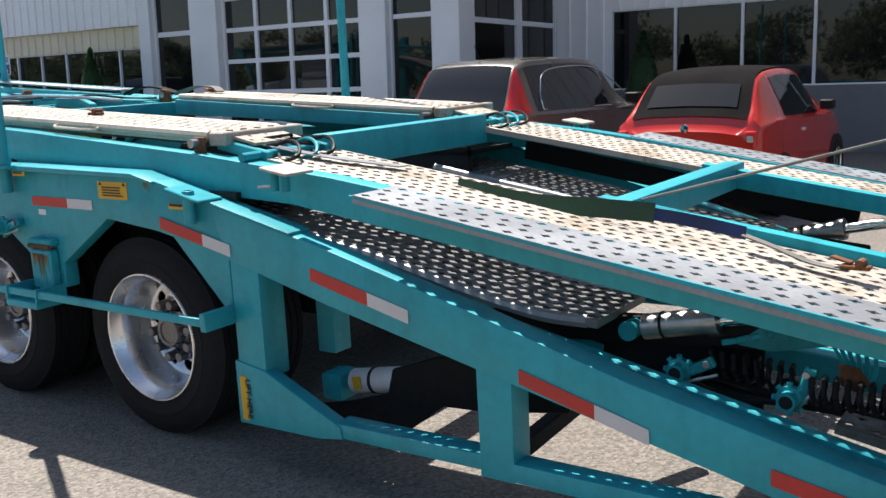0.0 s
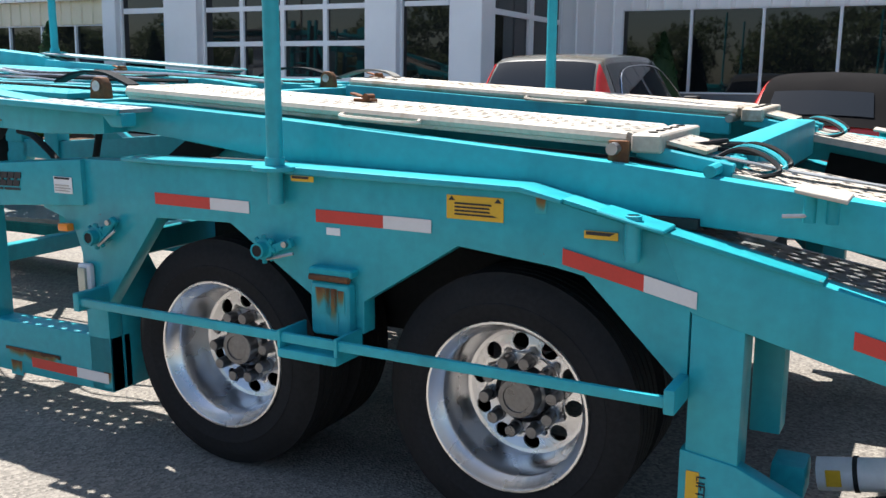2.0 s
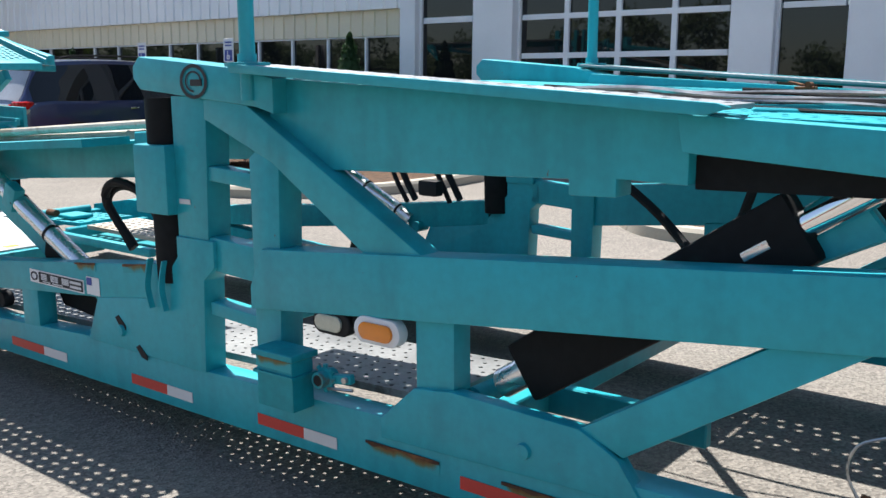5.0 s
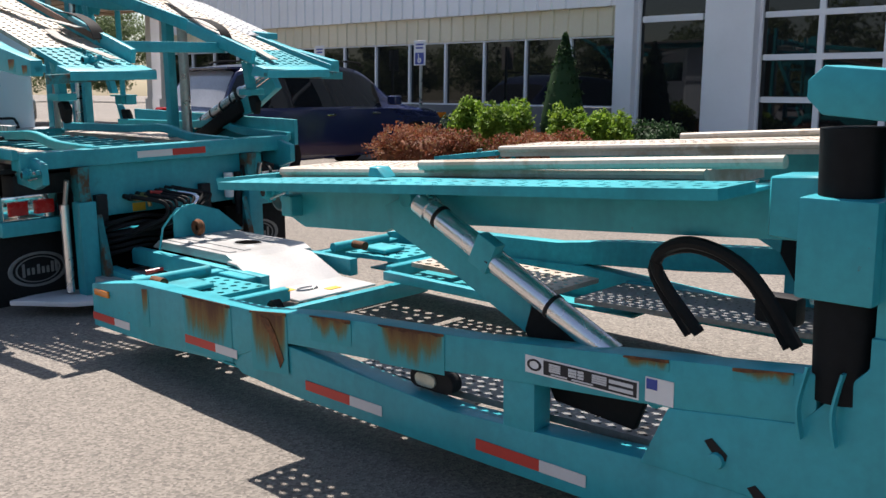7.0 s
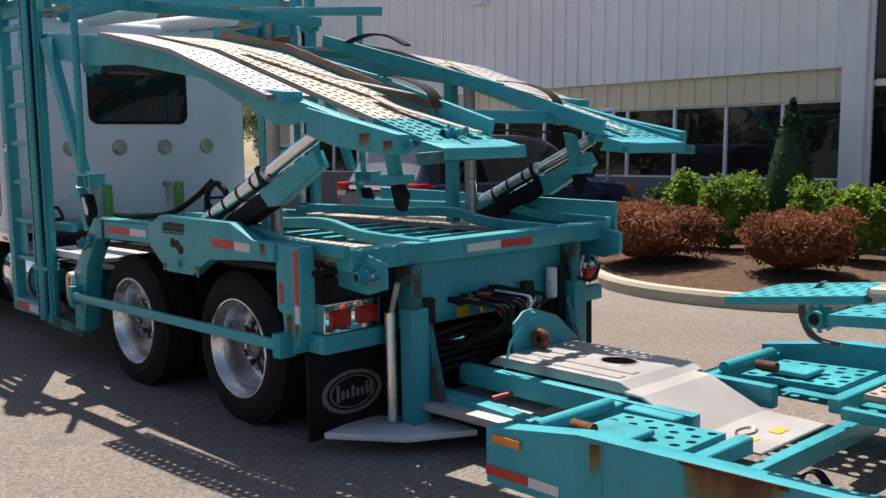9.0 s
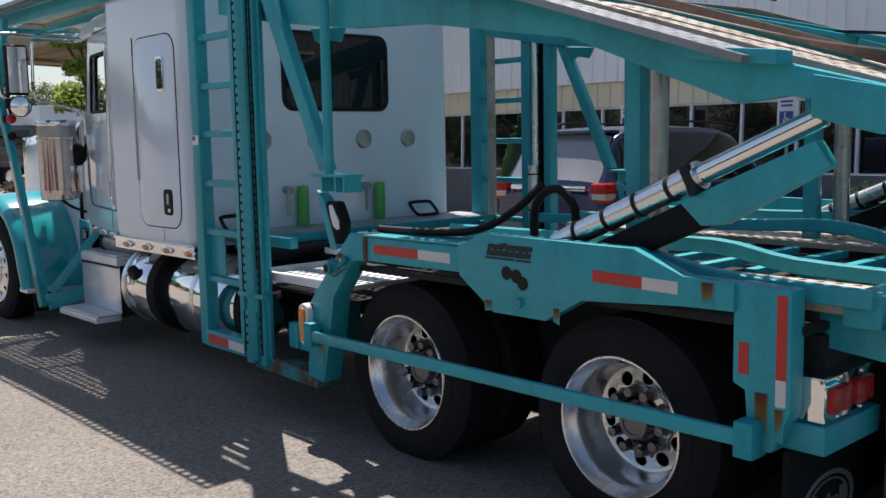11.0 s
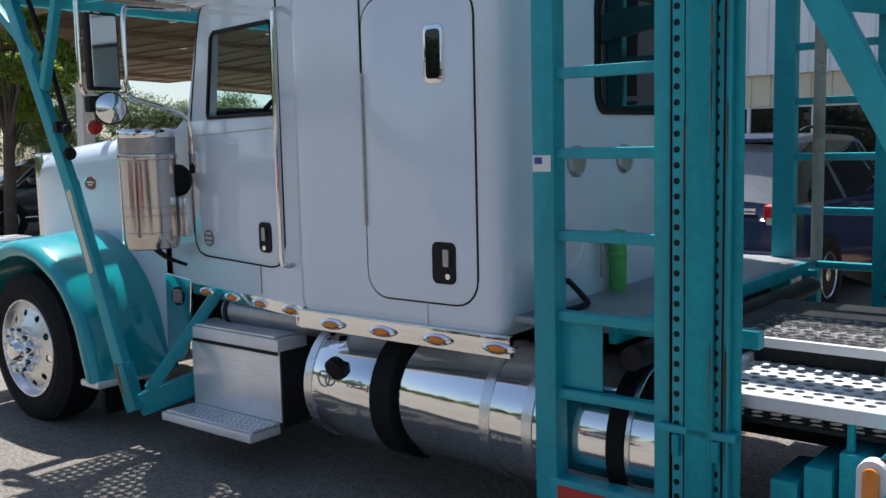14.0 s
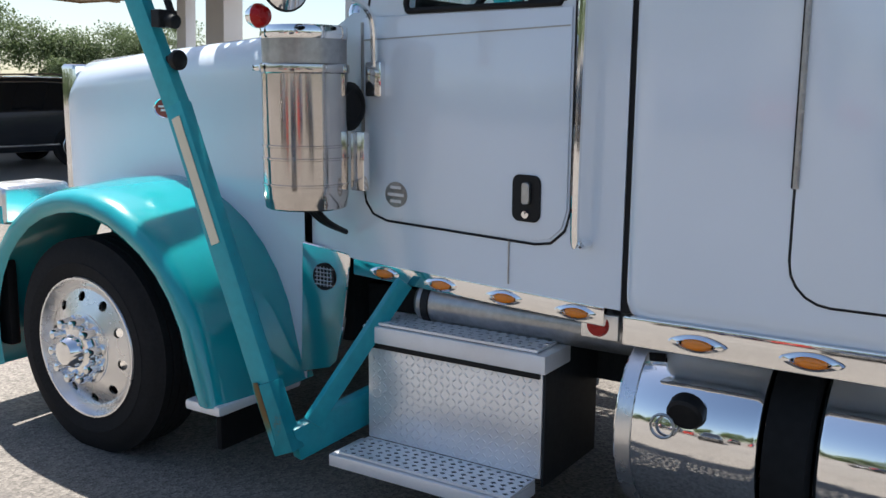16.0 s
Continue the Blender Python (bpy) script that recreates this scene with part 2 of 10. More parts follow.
def rust_paint(name):
    """Teal paint with a rust run that starts at the panel's upper edge and fades out to bare paint at its border."""
    m, n, l, bs = material(name)
    co = n.new("ShaderNodeTexCoord")
    sep = n.new("ShaderNodeSeparateXYZ")
    l.new(co.outputs["Generated"], sep.inputs[0])
    geo = n.new("ShaderNodeNewGeometry")
    mp = n.new("ShaderNodeMapping")
    mp.inputs["Scale"].default_value = (9, 9, 1.3)
    l.new(geo.outputs["Position"], mp.inputs["Vector"])
    t = n.new("ShaderNodeTexNoise")
    t.inputs["Scale"].default_value = 1.0
    t.inputs["Detail"].default_value = 8
    t.inputs["Roughness"].default_value = 0.65
    l.new(mp.outputs["Vector"], t.inputs["Vector"])

    def op(kind, a, b):
        q = n.new("ShaderNodeMath")
        q.operation = kind
        for s, v in zip(q.inputs, (a, b)):
            if isinstance(v, float):
                s.default_value = v
            else:
                l.new(v, s)
        return q.outputs[0]

    side = op('MULTIPLY', op('MULTIPLY', sep.outputs["X"], op('SUBTRACT', 1.0, sep.outputs["X"])), 4.0)
    side = op('MINIMUM', op('MULTIPLY', side, 1.6), 1.0)
    fade = op('POWER', sep.outputs["Z"], 1.7)
    grain = op('MULTIPLY', op('SUBTRACT', t.outputs["Fac"], 0.46), op('POWER', sep.outputs["Z"], 0.5))
    amount = op('MULTIPLY', side, op('ADD', op('MULTIPLY', fade, 0.62), op('MULTIPLY', grain, 1.7)))
    c = ramp(n, l, amount, [(0.06, (0.030, 0.318, 0.358)), (0.20, (0.10, 0.16, 0.09)), (0.34, (0.17, 0.10, 0.03)), (0.60, (0.10, 0.036, 0.014)), (0.95, (0.03, 0.014, 0.009))])
    l.new(c.outputs["Color"], bs.inputs["Base Color"])
    bs.inputs["Roughness"].default_value = 0.5
    bs.inputs["Specular IOR Level"].default_value = 0.3
    bump(n, l, bs, t.outputs["Fac"], 0.2, 0.003)
    return m


RUSTPAINT = rust_paint("rusted_teal_paint")


def asphalt_mat():
    m, n, l, bs = material("asphalt")
    a = noise_node(n, l, 0.25, 6, 0.6)
    b = noise_node(n, l, 120, 3, 0.6)
    geo = n.new("ShaderNodeNewGeometry")
    v = n.new("ShaderNodeTexVoronoi")
    v.inputs["Scale"].default_value = 75
    l.new(geo.outputs["Position"], v.inputs["Vector"])
    c1 = ramp(n, l, a.outputs["Fac"], [(0.3, (0.145, 0.133, 0.120)), (0.7, (0.200, 0.185, 0.168))]).outputs["Color"]
    c2 = ramp(n, l, v.outputs["Color"], [(0.1, (0.22, 0.21, 0.20)), (0.9, (0.78, 0.76, 0.72))]).outputs["Color"]
    c = mixrgb(n, l, 0.75, c1, c2, 'OVERLAY').outputs["Color"]
    d = noise_node(n, l, 0.9, 7, 0.7)
    k = ramp(n, l, d.outputs["Fac"], [(0.60, (0, 0, 0)), (0.72, (1, 1, 1))])
    c = mixrgb(n, l, k.outputs["Color"], c, (0.125, 0.115, 0.105)).outputs["Color"]
    l.new(c, bs.inputs["Base Color"])
    bs.inputs["Roughness"].default_value = 0.88
    bump(n, l, bs, v.outputs["Distance"], 0.7, 0.006)
    return m


ASPHALT = asphalt_mat()
CONCRETE = surface("concrete", (0.42, 0.38, 0.31), 0.85, vary=0.12, big=1.5, fine=60, relief=0.3, dirt=(0.26, 0.23, 0.19), dirt_at=0.62)
MULCH = surface("brown_mulch", (0.10, 0.055, 0.03), 0.95, vary=0.6, big=12, fine=70, relief=1.0, dist=0.03)
SIDING = surface("white_metal_siding", (0.86, 0.87, 0.89), 0.45, vary=0.05, big=0.5, fine=20, relief=0.02)
BEIGE = surface("beige_metal_siding", (0.74, 0.67, 0.51), 0.5, vary=0.06, big=0.5, fine=20, relief=0.02)
FRAMEW = surface("white_aluminium_frame", (0.76, 0.78, 0.82), 0.4, vary=0.05, big=1, fine=30, relief=0.02)
GREYWALL = surface("grey_wall_panel", (0.16, 0.165, 0.175), 0.6, vary=0.08, big=1, fine=30, relief=0.05)
SOFFIT = surface("tan_soffit", (0.30, 0.22, 0.14), 0.7, vary=0.1, big=1, fine=20, relief=0.05)


def leaf_mat(name, c0, c1, c2):
    m, n, l, bs = material(name)
    geo = n.new("ShaderNodeNewGeometry")
    r = ramp(n, l, geo.outputs["Random Per Island"], [(0.0, c0), (0.5, c1), (1.0, c2)])
    a = noise_node(n, l, 2.5, 3)
    k = ramp(n, l, a.outputs["Fac"], [(0.3, (0.35, 0.35, 0.35)), (0.7, (0.65, 0.65, 0.65))])
    c = mixrgb(n, l, 0.7, r.outputs["Color"], k.outputs["Color"], 'OVERLAY').outputs["Color"]
    l.new(c, bs.inputs["Base Color"])
    bs.inputs["Roughness"].default_value = 0.6
    bs.inputs["Specular IOR Level"].default_value = 0.25
    thin = n.new("ShaderNodeBsdfTranslucent")
    l.new(c, thin.inputs["Color"])
    both = n.new("ShaderNodeMixShader")
    both.inputs["Fac"].default_value = 0.38
    l.new(bs.outputs["BSDF"], both.inputs[1])
    l.new(thin.outputs["BSDF"], both.inputs[2])
    l.new(both.outputs["Shader"], n["Material Output"].inputs["Surface"])
    return m


LEAF_RED = leaf_mat("barberry_leaves", (0.15, 0.040, 0.022), (0.24, 0.075, 0.038), (0.20, 0.12, 0.045))
LEAF_LIME = leaf_mat("lime_leaves", (0.09, 0.18, 0.018), (0.17, 0.29, 0.03), (0.25, 0.37, 0.045))
LEAF_DARK = leaf_mat("evergreen_leaves", (0.012, 0.035, 0.012), (0.022, 0.06, 0.02), (0.035, 0.08, 0.028))
LEAF_TREE = leaf_mat("tree_leaves", (0.17, 0.25, 0.04), (0.27, 0.38, 0.065), (0.38, 0.48, 0.11))
LEAF_FAR = leaf_mat("far_tree_leaves", (0.10, 0.145, 0.065), (0.14, 0.19, 0.085), (0.19, 0.24, 0.12))
BARK = surface("bark", (0.11, 0.085, 0.065), 0.9, vary=0.3, big=6, fine=40, relief=0.8, dist=0.01)


def car_paint(name, col, rough=0.22):
    return surface(name, col, rough, vary=0.04, big=0.8, fine=20, relief=0.0, coat=0.9, rvary=0.03)


# ---------------------------------------------------------------- shapes
ROOT = {}


def thing(name, label, category, group="", at=(0, 0, 0), turn=None):
    """A top-level Empty. Its parts are given in the plan's metres and then turned about the point at."""
    ob = new(name)
    ob.empty_display_size = 0.2
    base = Matrix.Translation(at)
    ob.matrix_basis = base @ turn if turn is not None else base
    ROOT[ob.name] = base.inverted()
    return tagged(ob, label, category, group)


def finish(me, mat, angle=35):
    me.materials.append(mat)
    me.polygons.foreach_set("use_smooth", [True] * len(me.polygons))
    me.set_sharp_from_angle(angle=radians(angle))
    return me


def to_mesh(name, bm, mat, angle=35):
    me = bpy.data.meshes.new(name)
    bmesh.ops.recalc_face_normals(bm, faces=bm.faces)
    bm.to_mesh(me)
    bm.free()
    return finish(me, mat, angle)


def place(name, me, parent, label="", at=None):
    ob = new(name, me)
    ob.parent = parent
    if parent.name in ROOT:
        ob.matrix_parent_inverse = ROOT[parent.name]
    if at is not None:
        ob.matrix_basis = at
    if label:
        ob["label"] = label
    return ob


def part(name, bm, mat, parent, label="", at=None, angle=35):
    return place(name, to_mesh(name, bm, mat, angle), parent, label, at)


def solo(name, bm, mat, label, category, group="", kind="", at=None, angle=35):
    """A thing that is one mesh."""
    ob = new(name, to_mesh(name, bm, mat, angle))
    if at is not None:
        ob.matrix_basis = at
    return tagged(ob, label, category, group, kind)


def B():
    return bmesh.new()


def box(bm, x0, x1, y0, y1, z0, z1):
    v = [bm.verts.new((x, y, z)) for z in (z0, z1) for x, y in ((x0, y0), (x1, y0), (x1, y1), (x0, y1))]
    for f in ((3, 2, 1, 0), (4, 5, 6, 7), (0, 1, 5, 4), (1, 2, 6, 5), (2, 3, 7, 6), (3, 0, 4, 7)):
        bm.faces.new([v[i] for i in f])
    return bm


def prism(bm, pts, y0, y1):
    """A polygon in the x-z plane, thick from y0 to y1."""
    a = [bm.verts.new((x, y0, z)) for x, z in pts]
    b = [bm.verts.new((x, y1, z)) for x, z in pts]
    bm.faces.new(a)
    bm.faces.new(b[::-1])
    for i in range(len(pts)):
        j = (i + 1) % len(pts)
        bm.faces.new((a[j], a[i], b[i], b[j]))
    return bm


def plan_prism(bm, pts, z0, z1):
    a = [bm.verts.new((x, y, z0)) for x, y in pts]
    b = [bm.verts.new((x, y, z1)) for x, y in pts]
    bm.faces.new(a[::-1])
    bm.faces.new(b)
    for i in range(len(pts)):
        j = (i + 1) % len(pts)
        bm.faces.new((a[i], a[j], b[j], b[i]))
    return bm


def axes(a, b):
    a, b = Vector(a), Vector(b)
    w = (b - a).normalized()
    s = w.cross(Vector((0, 0, 1)))
    s = Vector((1, 0, 0)) if s.length < 1e-4 else s.normalized()
    return a, b, w, s, s.cross(w)


def beam(bm, a, b, w, h):
    a, b, d, s, u = axes(a, b)
    v = [bm.verts.new(p + s * i * w / 2 + u * j * h / 2) for p in (a, b) for i, j in ((-1, -1), (1, -1), (1, 1), (-1, 1))]
    for f in ((0, 1, 2, 3), (7, 6, 5, 4), (0, 4, 5, 1), (1, 5, 6, 2), (2, 6, 7, 3), (3, 7, 4, 0)):
        bm.faces.new([v[i] for i in f])
    return bm


def rod(bm, a, b, r, n=14, r2=None):
    a, b, d, s, u = axes(a, b)
    r2 = r if r2 is None else r2
    rings = [[bm.verts.new(p + (s * math.cos(t) + u * math.sin(t)) * q) for t in [2 * math.pi * k / n for k in range(n)]] for p, q in ((a, r), (b, r2))]
    bm.faces.new(rings[0][::-1])
    bm.faces.new(rings[1])
    for k in range(n):
        bm.faces.new((rings[0][k], rings[0][(k + 1) % n], rings[1][(k + 1) % n], rings[1][k]))
    return bm


def smooth_path(pts, steps=6):
    pts = [Vector(p) for p in pts]
    out = []
    for i in range(len(pts) - 1):
        p0, p1, p2, p3 = pts[max(0, i - 1)], pts[i], pts[i + 1], pts[min(len(pts) - 1, i + 2)]
        for k in range(steps):
            t = k / steps
            out.append(0.5 * (2 * p1 + (p2 - p0) * t + (2 * p0 - 5 * p1 + 4 * p2 - p3) * t * t + (3 * p1 - p0 - 3 * p2 + p3) * t ** 3))
    out.append(pts[-1])
    return out


def pipe(bm, pts, r, n=8, steps=6):
    path = smooth_path(pts, steps) if steps else [Vector(p) for p in pts]
    rings = []
    for i, p in enumerate(path):
        d = (path[min(i + 1, len(path) - 1)] - path[max(i - 1, 0)]).normalized()
        s = d.cross(Vector((0, 0, 1)))
        s = d.cross(Vector((0, 1, 0))).normalized() if s.length < 0.15 else s.normalized()
        if rings and s.dot(last) < 0:
            s = -s
        last = s
        u = s.cross(d)
        rings.append([bm.verts.new(p + (s * math.cos(t) + u * math.sin(t)) * r) for t in [2 * math.pi * k / n for k in range(n)]])
    for a, b in zip(rings, rings[1:]):
        for k in range(n):
            bm.faces.new((a[k], a[(k + 1) % n], b[(k + 1) % n], b[k]))
    bm.faces.new(rings[0][::-1])
    bm.faces.new(rings[-1])
    return bm


def ribbon(bm, pts, w, t=0.004, side=(0, 1, 0), steps=6):
    """A flat strap along a path."""
    path = smooth_path(pts, steps)
    sd = Vector(side).normalized() * w / 2
    rings = []
    for i, p in enumerate(path):
        d = (path[min(i + 1, len(path) - 1)] - path[max(i - 1, 0)]).normalized()
        up = sd.cross(d).normalized() * t / 2
        rings.append([bm.verts.new(q) for q in (p - sd - up, p + sd - up, p + sd + up, p - sd + up)])
    for a, b in zip(rings, rings[1:]):
        for k in range(4):
            bm.faces.new((a[k], a[(k + 1) % 4], b[(k + 1) % 4], b[k]))
    bm.faces.new(rings[0][::-1])
    bm.faces.new(rings[-1])
    return bm


def lathe(bm, prof, n=32, axis='Y', at=(0, 0, 0)):
    """prof: (radius, distance along the axis) pairs, an open line."""
    at = Vector(at)
    rings = []
    for r, h in prof:
        ring = []
        for k in range(n):
            t = 2 * math.pi * k / n
            c, s = r * math.cos(t), r * math.sin(t)
            ring.append(bm.verts.new(at + Vector({'Y': (c, h, s), 'X': (h, c, s), 'Z': (c, s, h)}[axis])))
        rings.append(ring)
    for a, b in zip(rings, rings[1:]):
        for k in range(n):
            bm.faces.new((a[k], a[(k + 1) % n], b[(k + 1) % n], b[k]))
    return bm


def soften(bm, w=0.006, seg=2):
    bmesh.ops.recalc_face_normals(bm, faces=bm.faces)
    bm.normal_update()
    es = [e for e in bm.edges if len(e.link_faces) == 2 and e.calc_face_angle(0) > 0.6]
    bmesh.ops.bevel(bm, geom=es, offset=w, segments=seg, affect='EDGES', profile=0.6, clamp_overlap=True)
    return bm


def grating(name, a, b, y0, y1, mat, parent, pitch=0.066, across=0.055, hole=0.39, thick=0.006, lip=0.03, label="", steps=None, rise=0.0, round_hole=False):
    """A perforated steel plate from a to b, both (x, z), between y0 and y1; every hole goes through. Its long edges are folded down; rise lifts the rim of each hole."""
    pts = [a, b] if steps is None else [a, *steps, b]
    verts, faces = [], []
    ang = [(math.pi / 4 * k, f) for k, f in enumerate((1.2, 1.08, 1.0, 1.08) * 2 if round_hole else (1.35, 0.72, 0.98, 0.72) * 2)]
    for (xa, za), (xb, zb) in zip(pts, pts[1:]):
        length = math.hypot(xb - xa, zb - za)
        nu, nv = max(1, round(length / pitch)), max(1, round((y1 - y0) / across))
        ux, uz = (xb - xa) / length, (zb - za) / length
        nx, nz = -uz, ux
        if nz < 0:
            nx, nz = -nx, -nz
        pu, pv = length / nu, (y1 - y0) / nv

        def at(u, v, d):
            verts.append((xa + ux * u + nx * d, y0 + v, za + uz * u + nz * d))
            return len(verts) - 1

        for i in range(nu):
            for j in range(nv):
                cu, cv = (i + 0.5) * pu, (j + 0.5) * pv
                off = (0.14 if j % 2 else -0.14) * pu
                rad = hole * min(pu, pv)
                rings = []
                for d in (0, -thick):
                    sq = [at(cu + du * pu / 2, cv + dv * pv / 2, d) for du, dv in ((1, 0), (1, 1), (0, 1), (-1, 1), (-1, 0), (-1, -1), (0, -1), (1, -1))]
                    oc = [at(cu + off + rad * f * math.cos(t), cv + rad * f * math.sin(t), d + rise) for t, f in ang]
                    rings.append((sq, oc))
                (s0, o0), (s1, o1) = rings
                for k in range(8):
                    m = (k + 1) % 8
                    faces.append((s0[k], s0[m], o0[m], o0[k]))
                    faces.append((s1[m], s1[k], o1[k], o1[m]))
                    faces.append((o0[k], o0[m], o1[m], o1[k]))
        for v, w in ((0.0, -0.004), (y1 - y0, 0.004)):
            q = [at(0, v, 0), at(length, v, 0), at(length, v + w, 0), at(0, v + w, 0), at(0, v, -lip), at(length, v, -lip), at(length, v + w, -lip), at(0, v + w, -lip)]
            for f in ((0, 1, 2, 3), (4, 7, 6, 5), (0, 4, 5, 1), (3, 2, 6, 7), (0, 3, 7, 4), (1, 5, 6, 2)):
                faces.append(tuple(q[k] for k in f))
        for u in (0.0, length):
            s = 0.004 if u == 0 else -0.004
            q = [at(u, 0, 0), at(u, y1 - y0, 0), at(u + s, y1 - y0, 0), at(u + s, 0, 0), at(u, 0, -lip), at(u, y1 - y0, -lip), at(u + s, y1 - y0, -lip), at(u + s, 0, -lip)]
            for f in ((0, 1, 2, 3), (4, 7, 6, 5), (0, 4, 5, 1), (3, 2, 6, 7)):
                faces.append(tuple(q[k] for k in f))
    me = bpy.data.meshes.new(name)
    me.from_pydata(verts, [], faces)
    me.update()
    me.materials.append(mat)
    return place(name, me, parent, label)


def lettering(name, words, size, mat, parent, m, shear=0.0, label=""):
    """Raised flat lettering; the pose m puts its x along the words and its z out of the surface."""
    cu = bpy.data.curves.new(name, 'FONT')
    cu.body, cu.size, cu.extrude, cu.shear, cu.align_x = words, size, 0.0015, shear, 'CENTER'
    tmp = bpy.data.objects.new(name, cu)
    scene.collection.objects.link(tmp)
    me = bpy.data.meshes.new_from_object(tmp.evaluated_get(bpy.context.evaluated_depsgraph_get()))
    bpy.data.objects.remove(tmp)
    me.materials.clear()
    me.materials.append(mat)
    return place(name, me, parent, label, at=m)


FACE = Matrix.Rotation(radians(90), 4, 'X')      # words read on a wall that faces -y


# ---------------------------------------------------------------- ground and building
def gz(y, x=-12.0):
    """Height of the lot: it rises towards the building, and a little along the truck."""
    return SLOPE * (min(max(y, -12.0), 14.0) - 2.77) - 0.05 + 0.08 * (min(max(-x, 5.0), 20.0) - 5.0) / 15.0


def build_ground():
    bm = B()
    xs = [-600, -120, -60, -30, -20, -15, -10, -5, 0, 15, 60, 600]
    ys = [-600, -12, -4, 2, 8, 14, 600]
    g = [[bm.verts.new((x, y, gz(y, x))) for y in ys] for x in xs]
    for i in range(len(xs) - 1):
        for j in range(len(ys) - 1):
            bm.faces.new((g[i][j], g[i + 1][j], g[i + 1][j + 1], g[i][j + 1]))
    solo("ground", bm, ASPHALT, "worn grey asphalt parking lot, sunlit", "asphalt", kind="structure")


build_ground()


def ribbed(bm, x0, x1, y, z0, z1, pitch=0.305, out=0.035):
    """Box-rib metal siding that faces -y."""
    n = int((x1 - x0) / pitch)
    for i in range(n):
        x = x0 + (i + 0.5) * (x1 - x0) / n
        prof = [(x - 0.035, y), (x - 0.02, y - out), (x + 0.02, y - out), (x + 0.035, y)]
        a = [bm.verts.new((px, py, z0)) for px, py in prof]
        b = [bm.verts.new((px, py, z1)) for px, py in prof]
        for k in range(3):
            bm.faces.new((a[k], a[k + 1], b[k + 1], b[k]))
        bm.faces.new(a[::-1])
        bm.faces.new(b)


def structure(name, bm, mat, label, category="wall"):
    return solo(name, bm, mat, label, category, kind="structure")


def glazing(name, x0, x1, y, z0, z1, cols, rows, bar, label, mat=GLASS, axis='x', depth=0.10):
    """A window: an outer frame, bars between, and a pane in each bay. cols and rows are the inner bar positions."""
    root = tagged(new(name), label, "window", kind="structure")
    ROOT[root.name] = Matrix.Identity(4)

    def put(bm, a0, a1, d0, d1, c0, c1):
        if axis == 'x':
            box(bm, a0, a1, y + d0, y + d1, c0, c1)
        else:
            box(bm, y - d1, y - d0, a0, a1, c0, c1)
    us = [x0, *cols, x1]
    ws = [z0, *rows, z1]
    h = bar / 2
    bm = B()
    for k, u in enumerate(us):
        put(bm, u - (0 if k == 0 else h), u + (0 if k == len(us) - 1 else h), -0.02, depth, z0, z1)
    for w, v in enumerate(ws):
        for k in range(len(us) - 1):
            put(bm, us[k] + (bar if k == 0 else h), us[k + 1] - (bar if k == len(us) - 2 else h), -0.018, depth, v - (0 if w == 0 else h), v + (0 if w == len(ws) - 1 else h))
    part("window_frame", bm, FRAMEW, root)
    for i in range(len(us) - 1):
        for j in range(len(ws) - 1):
            bm = B()
            tilt = random.uniform(-0.003, 0.003)
            put(bm, us[i] + h * 0.8, us[i + 1] - h * 0.8, 0.03 + tilt, 0.045 + tilt, ws[j] + h * 0.8, ws[j + 1] - h * 0.8)
            part("pane", bm, mat, root)
    return root


